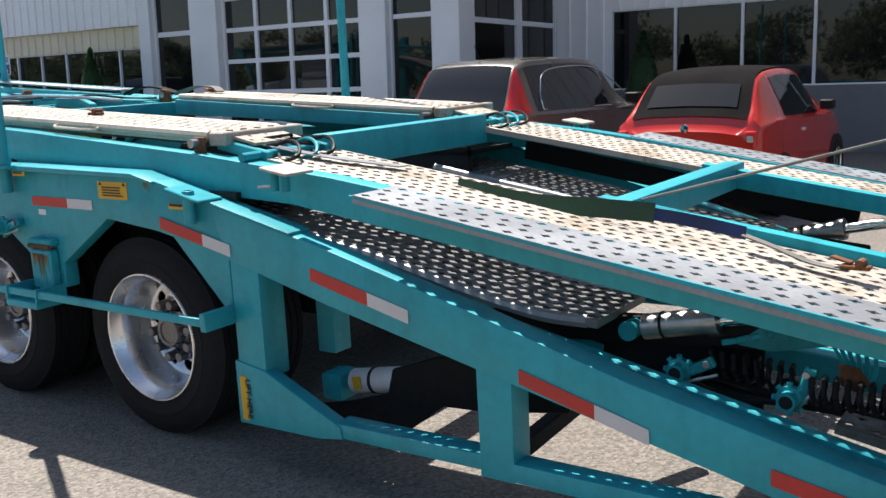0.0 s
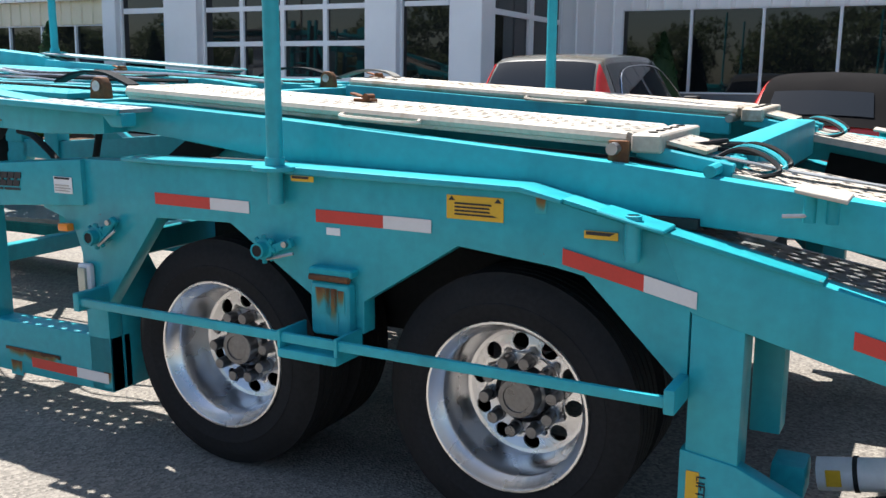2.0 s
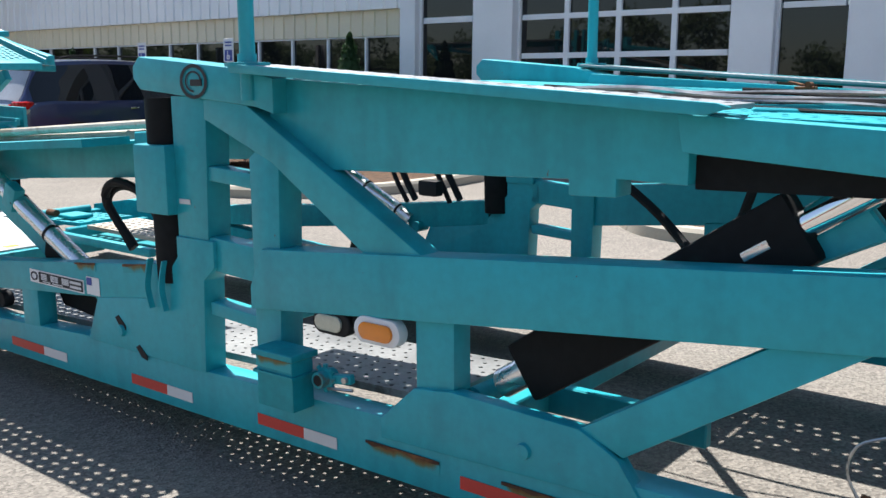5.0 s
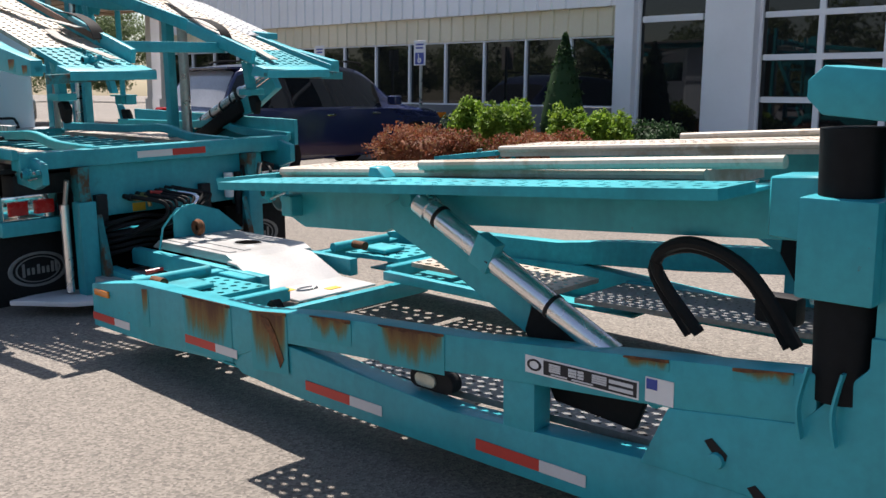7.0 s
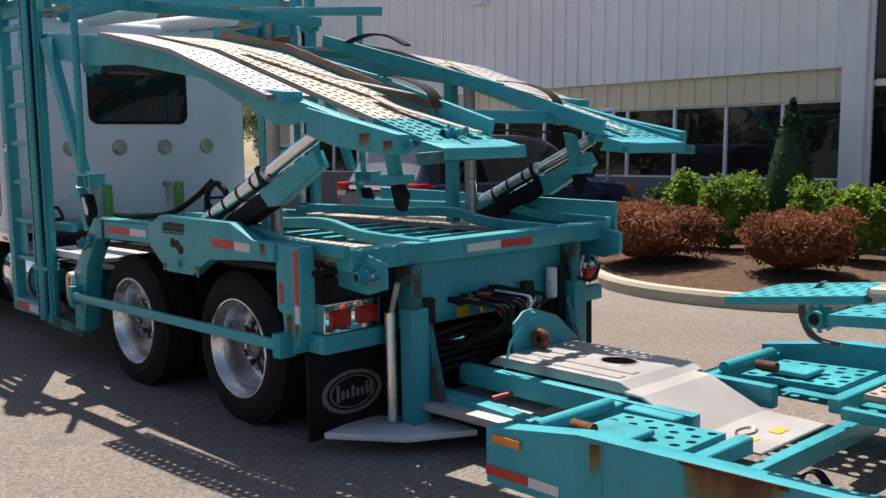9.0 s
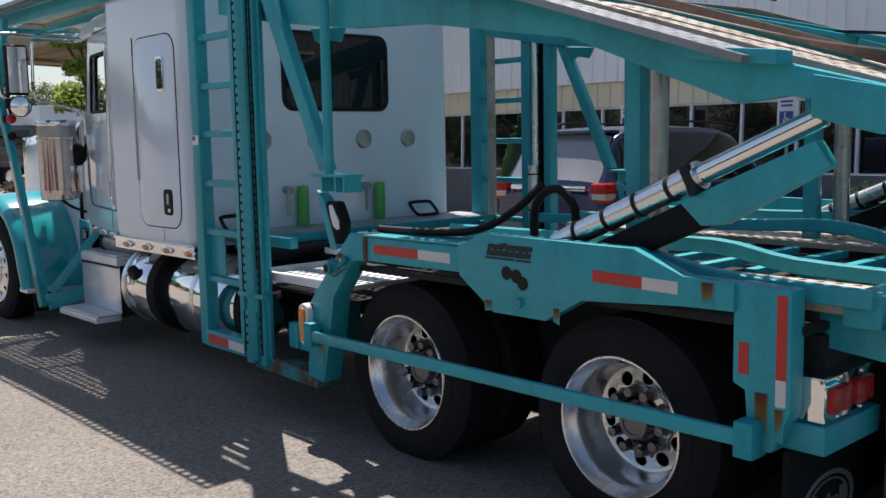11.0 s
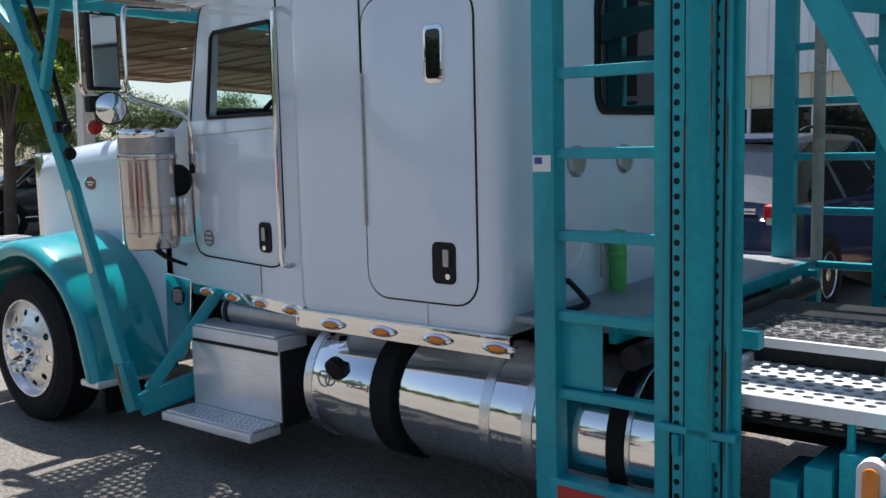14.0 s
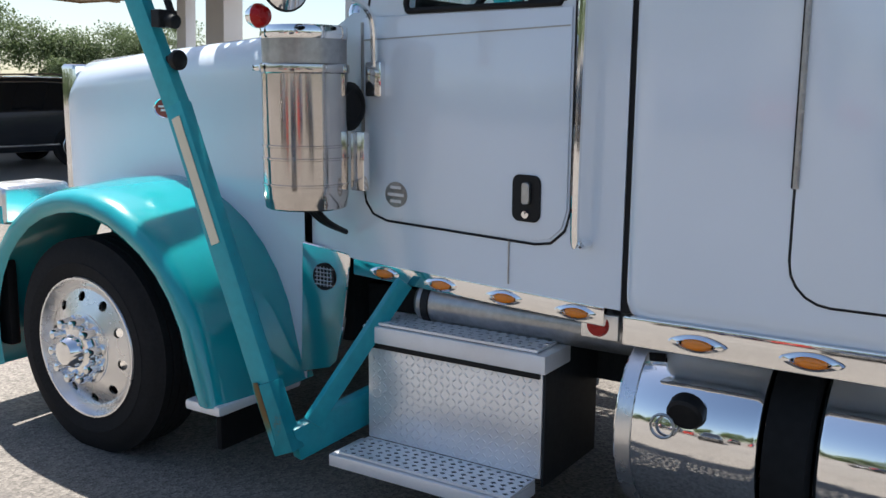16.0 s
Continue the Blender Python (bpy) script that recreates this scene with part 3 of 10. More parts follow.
def build_building():
    base = gz(14)
    # left wing
    bm = box(B(), -31.6, -17.36, 13.75, 13.95, 3.13, 7.2)
    ribbed(bm, -31.6, -17.36, 13.75, 3.13, 7.2)
    structure("wall_left_upper", bm, SIDING, "white ribbed metal siding of the showroom's upper wall")
    bm = box(B(), -31.6, -17.36, 13.87, 14.05, 2.66, 3.128)
    ribbed(bm, -31.5, -17.4, 13.87, 2.66, 3.125, pitch=0.305, out=0.03)
    structure("wall_left_band", bm, BEIGE, "beige ribbed metal band above the showroom windows")
    glazing("window_1", -31.5, -17.4, 13.91, 1.46, 2.655, [-17.4 - 1.0 * k for k in range(13, 0, -1)], [], 0.05, "row of dark tinted showroom windows in white frames")
    structure("wall_left_lower", box(B(), -31.6, -17.36, 13.85, 14.05, base - 0.3, 1.455), GREYWALL, "grey panel wall below the showroom windows")
    structure("wall_left_end", box(B(), -31.6, -31.4, 14.05, 30, base - 0.3, 7.2), SIDING, "white metal end wall of the showroom")
    # bay with the overhead door
    for k, (a, b) in enumerate(((-17.36, -17.0), (-15.74, -14.93), (-11.24, -10.62), (-9.64, -9.06))):
        bm = soften(box(B(), a, b, 13.65, 14.15, base - 0.3, 6.4), 0.012, 1)
        for z in (1.2, 2.4, 3.6, 4.8):
            box(bm, a - 0.003, b + 0.003, 13.647, 13.75, z, z + 0.012)
        structure("column", bm, FRAMEW, "white aluminium clad column beside the overhead door", "column")
    glazing("window_2", -17.0, -15.74, 13.8, base, 6.4, [], [2.88, 4.6], 0.10, "tall dark tinted window in a white frame")
    glazing("window_3", -10.62, -9.64, 13.8, base, 6.4, [], [2.86, 4.6], 0.08, "tall dark tinted window in a white frame")
    glazing("door_1", -14.93, -11.24, 13.85, base, 6.0, [-14.93 + 3.69 / 4 * k for k in (1, 2, 3)], [base + 0.62 * k for k in range(1, 9)], 0.085, "white glazed overhead garage door with sixteen panes or more")
    structure("wall_bay_upper", box(B(), -17.36, -9.06, 13.7, 14.15, 6.4, 7.2), SIDING, "white metal fascia above the glazed bay")
    # side of the bay with a glazed door
    glazing("door_2", 14.15, 17.2, -9.14, base, 4.4, [15.7, 15.82], [2.75], 0.09, "glazed entrance door in a white aluminium frame", axis='y')
    structure("wall_bay_side", box(B(), -9.4, -9.08, 14.15, 17.2, 4.4, 7.2), SIDING, "white metal wall above the entrance door")
    # right wing
    bm = box(B(), -9.4, -7.98, 17.3, 17.5, base - 0.3, 7.2)
    ribbed(bm, -9.06, -7.98, 17.3, base - 0.3, 7.2, pitch=0.3)
    box(bm, -7.98, 26, 17.3, 17.5, 2.97, 7.2)
    ribbed(bm, -7.98, 26, 17.3, 2.97, 7.2)
    structure("wall_right", bm, SIDING, "white ribbed metal wall of the right wing")
    glazing("window_4", -7.98, 26, 17.33, 1.48, 2.97, [-6.71 + 1.24 * k for k in range(26)], [], 0.05, "row of dark tinted windows in white frames")
    structure("wall_right_lower", box(B(), -7.98, 26, 17.29, 17.5, base - 0.3, 1.478), GREYWALL, "grey panel wall below the windows")
    bm = box(B(), -31.6, 26, 14.15, 34, 7.2, 7.4)
    structure("roof", bm, SIDING, "flat white metal roof of the showroom", "roof")
    # vent on the upper wall
    bm = soften(box(B(), -25.1, -24.8, 13.53, 13.75, 4.92, 5.1), 0.01, 1)
    prism(bm, [(-25.12, 4.9), (-24.78, 4.9), (-24.78, 4.93), (-25.12, 4.93)], 13.47, 13.75)
    solo("wall_vent", bm, SIDING, "small white metal vent hood on the ribbed wall", "vent")
    # canopy beyond the left end
    bm = box(B(), -49.5, -31.8, 9.5, 20.8, 5.0, 5.12)
    box(bm, -49.5, -31.8, 9.4, 9.5, 4.95, 5.75)
    box(bm, -31.8, -31.65, 9.4, 20.9, 4.95, 5.75)
    box(bm, -49.6, -49.5, 9.4, 20.9, 4.95, 5.75)
    box(bm, -49.5, -31.8, 20.8, 20.9, 4.95, 5.75)
    box(bm, -49.5, -31.8, 9.5, 20.8, 5.6, 5.75)
    for k in range(4):
        box(bm, -47.5 + 4.6 * k, -47.3 + 4.6 * k, 9.5, 20.8, 4.88, 5.0)
    for k in range(12):
        box(bm, -49.5, -31.8, 10.3 + 0.9 * k, 10.36 + 0.9 * k, 4.955, 5.0)
    structure("canopy", bm, SOFFIT, "flat tan canopy roof with beams, joined to the showroom", "canopy")
    bm = B()
    for x, y, w in ((-49.0, 17.1, 0.22), (-41.7, 20.2, 0.38), (-43.6, 20.4, 0.2), (-36, 20.2, 0.25)):
        box(bm, x - w, x + w, y - w, y + w, gz(y, x) - 0.2, 5.0)
        box(bm, x - w - 0.06, x + w + 0.06, y - w - 0.06, y + w + 0.06, gz(y, x) - 0.2, gz(y, x) + 1.0)
    structure("canopy_columns", bm, SIDING, "square pale columns of the canopy on thicker bases", "column")
    for x in (-40, -36):
        for y in (12, 15):
            solo("downlight", lathe(B(), [(0.001, 4.97), (0.10, 4.97), (0.12, 5.0)], 16, 'Z', (x, y, 0)), CLEARLENS, "round recessed downlight in the tan canopy soffit", "lamp", "canopy downlights")


build_building()


def curbed_island(name, pts, label):
    """A planted bed with a rounded concrete kerb round it."""
    n = len(pts)
    c = Vector((sum(p[0] for p in pts) / n, sum(p[1] for p in pts) / n, 0))
    path = smooth_path([(*p, 0.0) for p in [*pts, pts[0]]], 5)[:-1]
    bm = B()
    prof = [(0.0, -0.1), (0.0, 0.11), (0.03, 0.15), (0.16, 0.155), (0.19, 0.12), (0.19, 0.0)]
    rings = []
    for p in path:
        d = (c - p)
        d.z = 0
        d.normalize()
        rings.append([bm.verts.new((p.x + d.x * o, p.y + d.y * o, gz(p.y, p.x) + h)) for o, h in prof])
    for a, b in zip(rings, rings[1:] + rings[:1]):
        for k in range(len(prof) - 1):
            bm.faces.new((a[k], b[k], b[k + 1], a[k + 1]))
    structure(name + "_kerb", bm, CONCRETE, "rounded concrete kerb round " + label, "kerb")
    bm = B()
    mid = bm.verts.new((c.x, c.y, gz(c.y, c.x) + 0.22))
    edge = []
    for p in path:
        d = (c - p)
        d.z = 0
        d.normalize()
        edge.append(bm.verts.new((p.x + d.x * 0.18, p.y + d.y * 0.18, gz(p.y, p.x) + 0.10)))
    for a, b in zip(edge, edge[1:] + edge[:1]):
        bm.faces.new((a, b, mid))
    structure(name + "_bed", bm, MULCH, "brown bark mulch in " + label, "mulch")


curbed_island("island", [(-18.9, 9.4), (-17.6, 8.5), (-16.4, 8.3), (-15.2, 8.7), (-14.3, 9.9), (-14.2, 12.0), (-15.0, 13.4), (-19.6, 13.4), (-21.8, 12.9), (-21.2, 11.8)], "the shrub bed by the showroom")
curbed_island("side_island", [(-10.9, 9.7), (-10.2, 9.0), (-9.3, 8.9), (-8.6, 9.6), (-8.4, 12.8), (-9.6, 13.4), (-10.8, 12.8)], "the narrow bed beside the entrance")


# ---------------------------------------------------------------- plants
def leaves(bm_verts, bm_faces, centre, radii, count, size, rng, flat=0.0, shell=0.55):
    """Small folded leaves through an uneven ellipsoid, more of them near its skin."""
    cx, cy, cz = centre
    rx, ry, rz = radii
    for _ in range(count):
        d = Vector((rng.gauss(0, 1), rng.gauss(0, 1), rng.gauss(0, 1))).normalized()
        if d.z < -0.75:
            d.z *= -0.5
        bumpy = 0.86 + 0.30 * noise.noise(Vector((d.x * 2.3 + cx, d.y * 2.3 + cy, d.z * 2.3)))
        q = (shell + (1 - shell) * rng.random() ** 0.6) * bumpy
        p = Vector((cx + d.x * rx * q, cy + d.y * ry * q, cz + d.z * rz * q))
        a = Vector((rng.gauss(0, 1), rng.gauss(0, 1), rng.gauss(0, 1) + flat)).normalized()
        b = a.cross(Vector((rng.random() - 0.5, rng.random() - 0.5, 1))).normalized()
        s = size * rng.uniform(0.6, 1.4)
        k = len(bm_verts)
        w = a.cross(b) * s * 0.25
        bm_verts += [p - a * s * 0.5, p + b * s * 0.32 + w, p + a * s * 0.5, p - b * s * 0.32 + w]
        bm_faces += [(k, k + 1, k + 2), (k, k + 2, k + 3)]


def leaf_mesh(name, verts, faces, mat):
    me = bpy.data.meshes.new(name)
    me.from_pydata([tuple(v) for v in verts], [], faces)
    me.update()
    me.materials.append(mat)
    return me


def shrub(name, x, y, r, h, mat, label, group, seed, size=0.05, count=2600):
    rng = random.Random(seed)
    z = gz(y, x) + 0.16
    root = thing(name, label, "shrub", group, at=(x, y, z))
    bm = B()
    for k in range(7):
        t = k * 0.9
        pipe(bm, [(x, y, z - 0.06), (x + 0.15 * r * math.cos(t), y + 0.15 * r * math.sin(t), z + h * 0.3), (x + 0.6 * r * math.cos(t), y + 0.6 * r * math.sin(t), z + h * 0.62)], 0.012, 5, 3)
    part("stems", bm, BARK, root)
    v, f = [], []
    leaves(v, f, (x, y, z + h * 0.48), (r, r, h * 0.56), count, size, rng, shell=0.7)
    for k in range(9):
        t, q = rng.uniform(0, 6.28), rng.uniform(0.3, 0.75)
        leaves(v, f, (x + r * q * math.cos(t), y + r * q * math.sin(t), z + h * rng.uniform(0.45, 0.85)), (r * 0.42, r * 0.42, h * 0.28), count // 14, size, rng)
    place("foliage", leaf_mesh("foliage", v, f, mat), root)
    bm = B()
    bmesh.ops.create_icosphere(bm, subdivisions=3, radius=1.0)
    for w in bm.verts:
        k = 0.80 + 0.2 * noise.noise(w.co * 2.0)
        w.co = Vector((x + w.co.x * r * k * 0.86, y + w.co.y * r * k * 0.86, z + h * 0.46 + w.co.z * h * 0.46 * k))
    part("inner_foliage", bm, mat, root, angle=180)
    return root


def conifer(name, x, y, r, h, label, seed):
    rng = random.Random(seed)
    z = gz(y, x) + 0.12
    root = thing(name, label, "conifer", "columnar evergreens", at=(x, y, z))
    part("trunk", rod(B(), (x, y, z - 0.1), (x, y, z + h * 0.8), 0.05, 8, 0.015), BARK, root)
    v, f = [], []
    for k in range(12):
        t = k / 11
        q = r * (0.85 * (1 - t) ** 0.65 + 0.12) * min(1, 0.55 + t * 3)
        leaves(v, f, (x, y, z + 0.2 + t * (h - 0.3)), (q, q, h * 0.085), int(520 * (0.35 + q / r)), 0.055, rng, flat=1.2, shell=0.6)
    place("foliage", leaf_mesh("foliage", v, f, LEAF_DARK), root)
    bm = lathe(B(), [(0.01, z + 0.1), (r * 0.72, z + h * 0.12), (r * 0.7, z + h * 0.4), (r * 0.42, z + h * 0.72), (0.02, z + h * 0.96)], 14, 'Z', (x, y, 0))
    part("inner_foliage", bm, LEAF_DARK, root, angle=180)


RB = "rounded barberry shrub with dark red-brown leaves in a mulch bed"
LB = "loose lime-green shrub in a mulch bed"
for i, (x, y, r, h) in enumerate(((-18.0, 9.9, 0.90, 0.76), (-16.12, 10.05, 0.70, 0.76))):
    shrub("barberry_shrub", x, y, r, h, LEAF_RED, RB, "barberry shrubs", 10 + i, 0.045, 5200)
for i, (x, y, r, h) in enumerate(((-18.40, 11.4, 0.42, 1.08), (-17.80, 11.4, 0.55, 1.06), (-16.50, 11.4, 0.42, 1.0), (-16.05, 11.5, 0.46, 0.98))):
    shrub("lime_shrub", x, y, r, h, LEAF_LIME, LB, "lime shrubs", 30 + i, 0.07, 2600)
for i, (x, y, r, h) in enumerate(((-21.0, 12.4, 0.6, 0.75), (-19.1, 12.0, 0.45, 0.85), (-15.5, 12.0, 0.5, 0.85))):
    shrub("evergreen_shrub", x, y, r, h, LEAF_DARK, "low dark green evergreen shrub by the showroom wall", "evergreen shrubs", 50 + i, 0.06, 1800)
conifer("conifer", -17.5, 12.5, 0.50, 2.1, "dark green columnar evergreen before the showroom windows", 71)
conifer("conifer", -6.9, 16.3, 0.5, 2.0, "dark green columnar evergreen beside the wing's windows", 72)
conifer("conifer", -26.4, 12.7, 0.6, 2.0, "dark green columnar evergreen near the parked blue car", 73)


def tree(name, x, y, h, spread, mat, label, group, seed, count=9000, size=0.16):
    rng = random.Random(seed)
    z = gz(y, x)
    root = thing(name, label, "tree", group, at=(x, y, z))
    bm = B()
    rod(bm, (x, y, z - 0.2), (x + 0.1, y, z + h * 0.45), h * 0.022, 9, h * 0.014)
    ends = []
    for k in range(9):
        t = 2.4 * k + rng.uniform(-0.3, 0.3)
        q = rng.uniform(0.35, 0.85) * spread
        zz = z + h * rng.uniform(0.42, 0.9)
        pipe(bm, [(x + 0.1, y, z + h * 0.3), (x + q * 0.4 * math.cos(t), y + q * 0.4 * math.sin(t), (z + h * 0.45 + zz) / 2), (x + q * math.cos(t), y + q * math.sin(t), zz)], h * 0.006, 6, 3)
        ends.append((x + q * math.cos(t), y + q * math.sin(t), zz))
    part("trunk", bm, BARK, root)
    v, f = [], []
    for e in ends:
        for _ in range(3):
            c = (e[0] + rng.gauss(0, spread * 0.22), e[1] + rng.gauss(0, spread * 0.22), e[2] + rng.gauss(0, h * 0.07))
            s = rng.uniform(0.22, 0.42) * spread
            leaves(v, f, c, (s, s, s * 0.62), count // 27, size, rng, shell=0.35)
    place("crown", leaf_mesh("crown", v, f, mat), root)


tree("maple_tree", -37.0, 8.6, 6.4, 1.55, LEAF_TREE, "young broadleaf tree with bright green leaves by the lot", "lot trees", 81, 17000, 0.11)
tree("maple_tree", -43.0, 11.5, 5.6, 1.5, LEAF_TREE, "young broadleaf tree with bright green leaves by the lot", "lot trees", 82, 14000, 0.11)


def far_woods(name, x0, x1, y0, y1, n, seed, hh=(8, 13), label="distant line of hazy green trees", count=380, size=0.048):
    rng = random.Random(seed)
    v, f = [], []
    for k in range(n):
        t = k / max(1, n - 1)
        x, y = x0 + (x1 - x0) * t + rng.uniform(-4, 4), y0 + (y1 - y0) * t + rng.uniform(-4, 4)
        h = rng.uniform(*hh)
        for _ in range(5):
            s = h * rng.uniform(0.2, 0.34)
            leaves(v, f, (x + rng.gauss(0, h * 0.2), y + rng.gauss(0, h * 0.2), h * rng.uniform(0.25, 0.78)), (s, s, s * 0.8), count, h * size, rng, shell=0.4)
    ob = new(name, leaf_mesh(name, v, f, LEAF_FAR))
    tagged(ob, label, "trees", kind="stuff")


far_woods("far_woods", -150, -142, -70, 40, 30, 91, (11, 16))
far_woods("crown_line", -142, -125, 44, 175, 44, 94, (11, 15), "distant line of fine-leaved hazy trees behind the lot", 1000, 0.026)
far_woods("woods_behind", -120, 70, -52, -46, 62, 92, (6, 10))
far_woods("side_woods", 95, 110, -60, 60, 26, 93)


def parking_sign(x, y):
    z = gz(y, x)
    root = thing("parking_sign", "blue and white accessible parking sign on a grey steel post", "sign", "parking signs", at=(x, y, z))
    part("post", rod(B(), (x, y + 0.02, z - 0.1), (x, y + 0.02, 2.62), 0.03, 10), STEEL, root)
    bm = soften(box(B(), x - 0.15, x + 0.15, y - 0.02, y - 0.012, 2.17, 2.62), 0.003, 1)
    part("sign_plate", bm, LABEL, root, "white reflective sign plate")
    bm = box(B(), x - 0.11, x + 0.11, y - 0.0245, y - 0.0205, 2.19, 2.40)
    part("symbol_field", bm, BLUEINK, root, "blue square field")
    bm = B()
    lathe(bm, [(0.016, y - 0.0285), (0.05, y - 0.0285), (0.05, y - 0.025), (0.036, y - 0.025)], 18, 'Y', (x, 0, 2.26))
    box(bm, x - 0.03, x - 0.012, y - 0.0285, y - 0.025, 2.26, 2.35)
    box(bm, x - 0.03, x + 0.03, y - 0.0285, y - 0.025, 2.285, 2.30)
    rod(bm, (x - 0.02, y - 0.0285, 2.368), (x - 0.02, y - 0.025, 2.368), 0.014, 10)
    part("symbol", bm, LABEL, root, "white wheelchair symbol")
    bm = box(B(), x - 0.10, x + 0.10, y - 0.0245, y - 0.0205, 2.53, 2.56)
    box(bm, x - 0.09, x + 0.09, y - 0.0245, y - 0.0205, 2.47, 2.50)
    part("sign_text", bm, BLUEINK, root)


parking_sign(-20.9, 12.7)
parking_sign(-24.0, 12.9)


# ---------------------------------------------------------------- wheels
def holed_ring(bm, r0, r1, y0, y1, n, hr, thick, rc=None):
    """A disc ring of n sectors, each with a round hole through it. y0 at r0, y1 at r1."""
    rc = rc or (r0 + r1) / 2
    seg = 2 * math.pi / n

    def pt(r, t, back):
        y = y0 + (y1 - y0) * (r - r0) / (r1 - r0) + back
        return bm.verts.new((r * math.cos(t), y, r * math.sin(t)))
    for i in range(n):
        c = (i + 0.5) * seg
        layers = []
        for back in (0, thick):
            sq = [pt(r, c + t * seg / 2, back) for r, t in ((r1, 0), (r1, 0.5), (r1, 1), (rc, 1), (r0, 1), (r0, 0), (r0, -1), (rc, -1), (r1, -1), (r1, -0.5))]
            oc = []
            for k in range(10):
                a = 2 * math.pi * k / 10
                x, z = rc + hr * math.cos(a), hr * math.sin(a)
                oc.append(pt(math.hypot(x, z), c + math.atan2(z, x), back))
            layers.append((sq, oc))
        (s0, o0), (s1, o1) = layers
        for k in range(10):
            m = (k + 1) % 10
            bm.faces.new((s0[k], s0[m], o0[m], o0[k]))
            bm.faces.new((s1[m], s1[k], o1[k], o1[m]))
            bm.faces.new((o0[k], o0[m], o1[m], o1[k]))
    return bm


WHEEL = {}


def wheel_meshes():
    R = 0.472
    tread = [(0.300, 0.040), (0.306, 0.008), (0.33, -0.002), (0.37, -0.008), (0.372, -0.005), (0.41, 0.0), (0.445, 0.014), (0.462, 0.030)]
    crown = []
    for k in range(5):
        y = 0.032 + 0.043 * k
        crown += [(R, y), (R, y + 0.034), (R - 0.012, y + 0.036), (R - 0.012, y + 0.041)]
    tail = [(0.462, 0.25), (0.445, 0.262), (0.40, 0.275), (0.31, 0.272), (0.30, 0.24)]
    WHEEL["tyre"] = to_mesh("tyre", lathe(B(), tread + crown + tail, 56), RUBBER)
    dish = [(0.300, 0.030), (0.309, 0.004), (0.306, -0.002), (0.298, -0.002), (0.293, 0.006), (0.286, 0.030), (0.270, 0.048), (0.264, 0.060), (0.256, 0.12), (0.247, 0.175), (0.236, 0.196), (0.223, 0.200)]
    WHEEL["rim"] = to_mesh("rim", lathe(B(), dish, 48), POLISH)
    disc = holed_ring(B(), 0.150, 0.224, 0.186, 0.200, 10, 0.0325, 0.012, 0.187)
    lathe(disc, [(0.1502, 0.186), (0.147, 0.176), (0.112, 0.172), (0.108, 0.178), (0.106, 0.235)], 40)
    bmesh.ops.remove_doubles(disc, verts=disc.verts, dist=0.001)
    WHEEL["disc"] = to_mesh("wheel", disc, POLISH)
    hub = lathe(B(), [(0.104, 0.24), (0.098, 0.185), (0.090, 0.160), (0.078, 0.152), (0.074, 0.110), (0.070, 0.104), (0.052, 0.103), (0.050, 0.109), (0.001, 0.110)], 32)
    WHEEL["hub"] = to_mesh("hub", hub, NUT)
    WHEEL["nut"] = to_mesh("lug_nut", lathe(B(), [(0.027, 0.176), (0.027, 0.160), (0.023, 0.156), (0.023, 0.112), (0.020, 0.107), (0.0005, 0.106)], 14), NUT)
    # steering wheel: outward dished disc with a tall hub and capped nuts
    WHEEL["srim"] = to_mesh("rim", lathe(B(), [(0.300, 0.03), (0.309, 0.004), (0.306, -0.002), (0.298, -0.002), (0.292, 0.008), (0.284, 0.035), (0.274, 0.048), (0.262, 0.045), (0.252, 0.028)], 48), POLISH)
    sd = holed_ring(B(), 0.150, 0.254, -0.004, 0.030, 10, 0.022, 0.012, 0.222)
    bmesh.ops.remove_doubles(sd, verts=sd.verts, dist=0.001)
    lathe(sd, [(0.158, 0.004), (0.156, -0.006), (0.140, -0.012), (0.09, -0.014)], 40)
    WHEEL["sdisc"] = to_mesh("wheel", sd, POLISH)
    WHEEL["shub"] = to_mesh("hub", lathe(B(), [(0.112, 0.0), (0.108, -0.040), (0.100, -0.052), (0.072, -0.058), (0.066, -0.085), (0.050, -0.105), (0.020, -0.113), (0.001, -0.114)], 32), CHROME)
    nut = lathe(B(), [(0.029, 0.0), (0.029, -0.014), (0.023, -0.020), (0.022, -0.066), (0.018, -0.080), (0.007, -0.086), (0.0005, -0.087)], 12)
    WHEEL["snut"] = to_mesh("lug_nut", nut, CHROME)


wheel_meshes()


def add_wheel(parent, x, y, z, far=False, dual=True, steer=False, nuts=True, scale=1.0):
    m = Matrix.Translation((x, y, z)) @ Matrix.Rotation(random.uniform(0, 6.28), 4, 'Y')
    if far:
        m = Matrix.Translation((x, y, z)) @ Matrix.Rotation(math.pi, 4, 'Z')
    m = m @ Matrix.Scale(scale, 4)
    w = place("wheel", WHEEL["sdisc" if steer else "disc"], parent, "polished aluminium ten-hole wheel", m)
    place("rim", WHEEL["srim" if steer else "rim"], w)
    place("tyre", WHEEL["tyre"], w, "black rubber truck tyre")
    place("hub", WHEEL["shub" if steer else "hub"], w)
    if dual:
        place("tyre", WHEEL["tyre"], w, "inner black rubber truck tyre", Matrix.Translation((0, 0.30, 0)))
    if nuts:
        for k in range(10):
            t = 2 * math.pi * k / 10
            r = 0.122 if steer else 0.131
            place("lug_nut", WHEEL["snut" if steer else "nut"], w, "", Matrix.Translation((r * math.cos(t), 0, r * math.sin(t))))
    return w


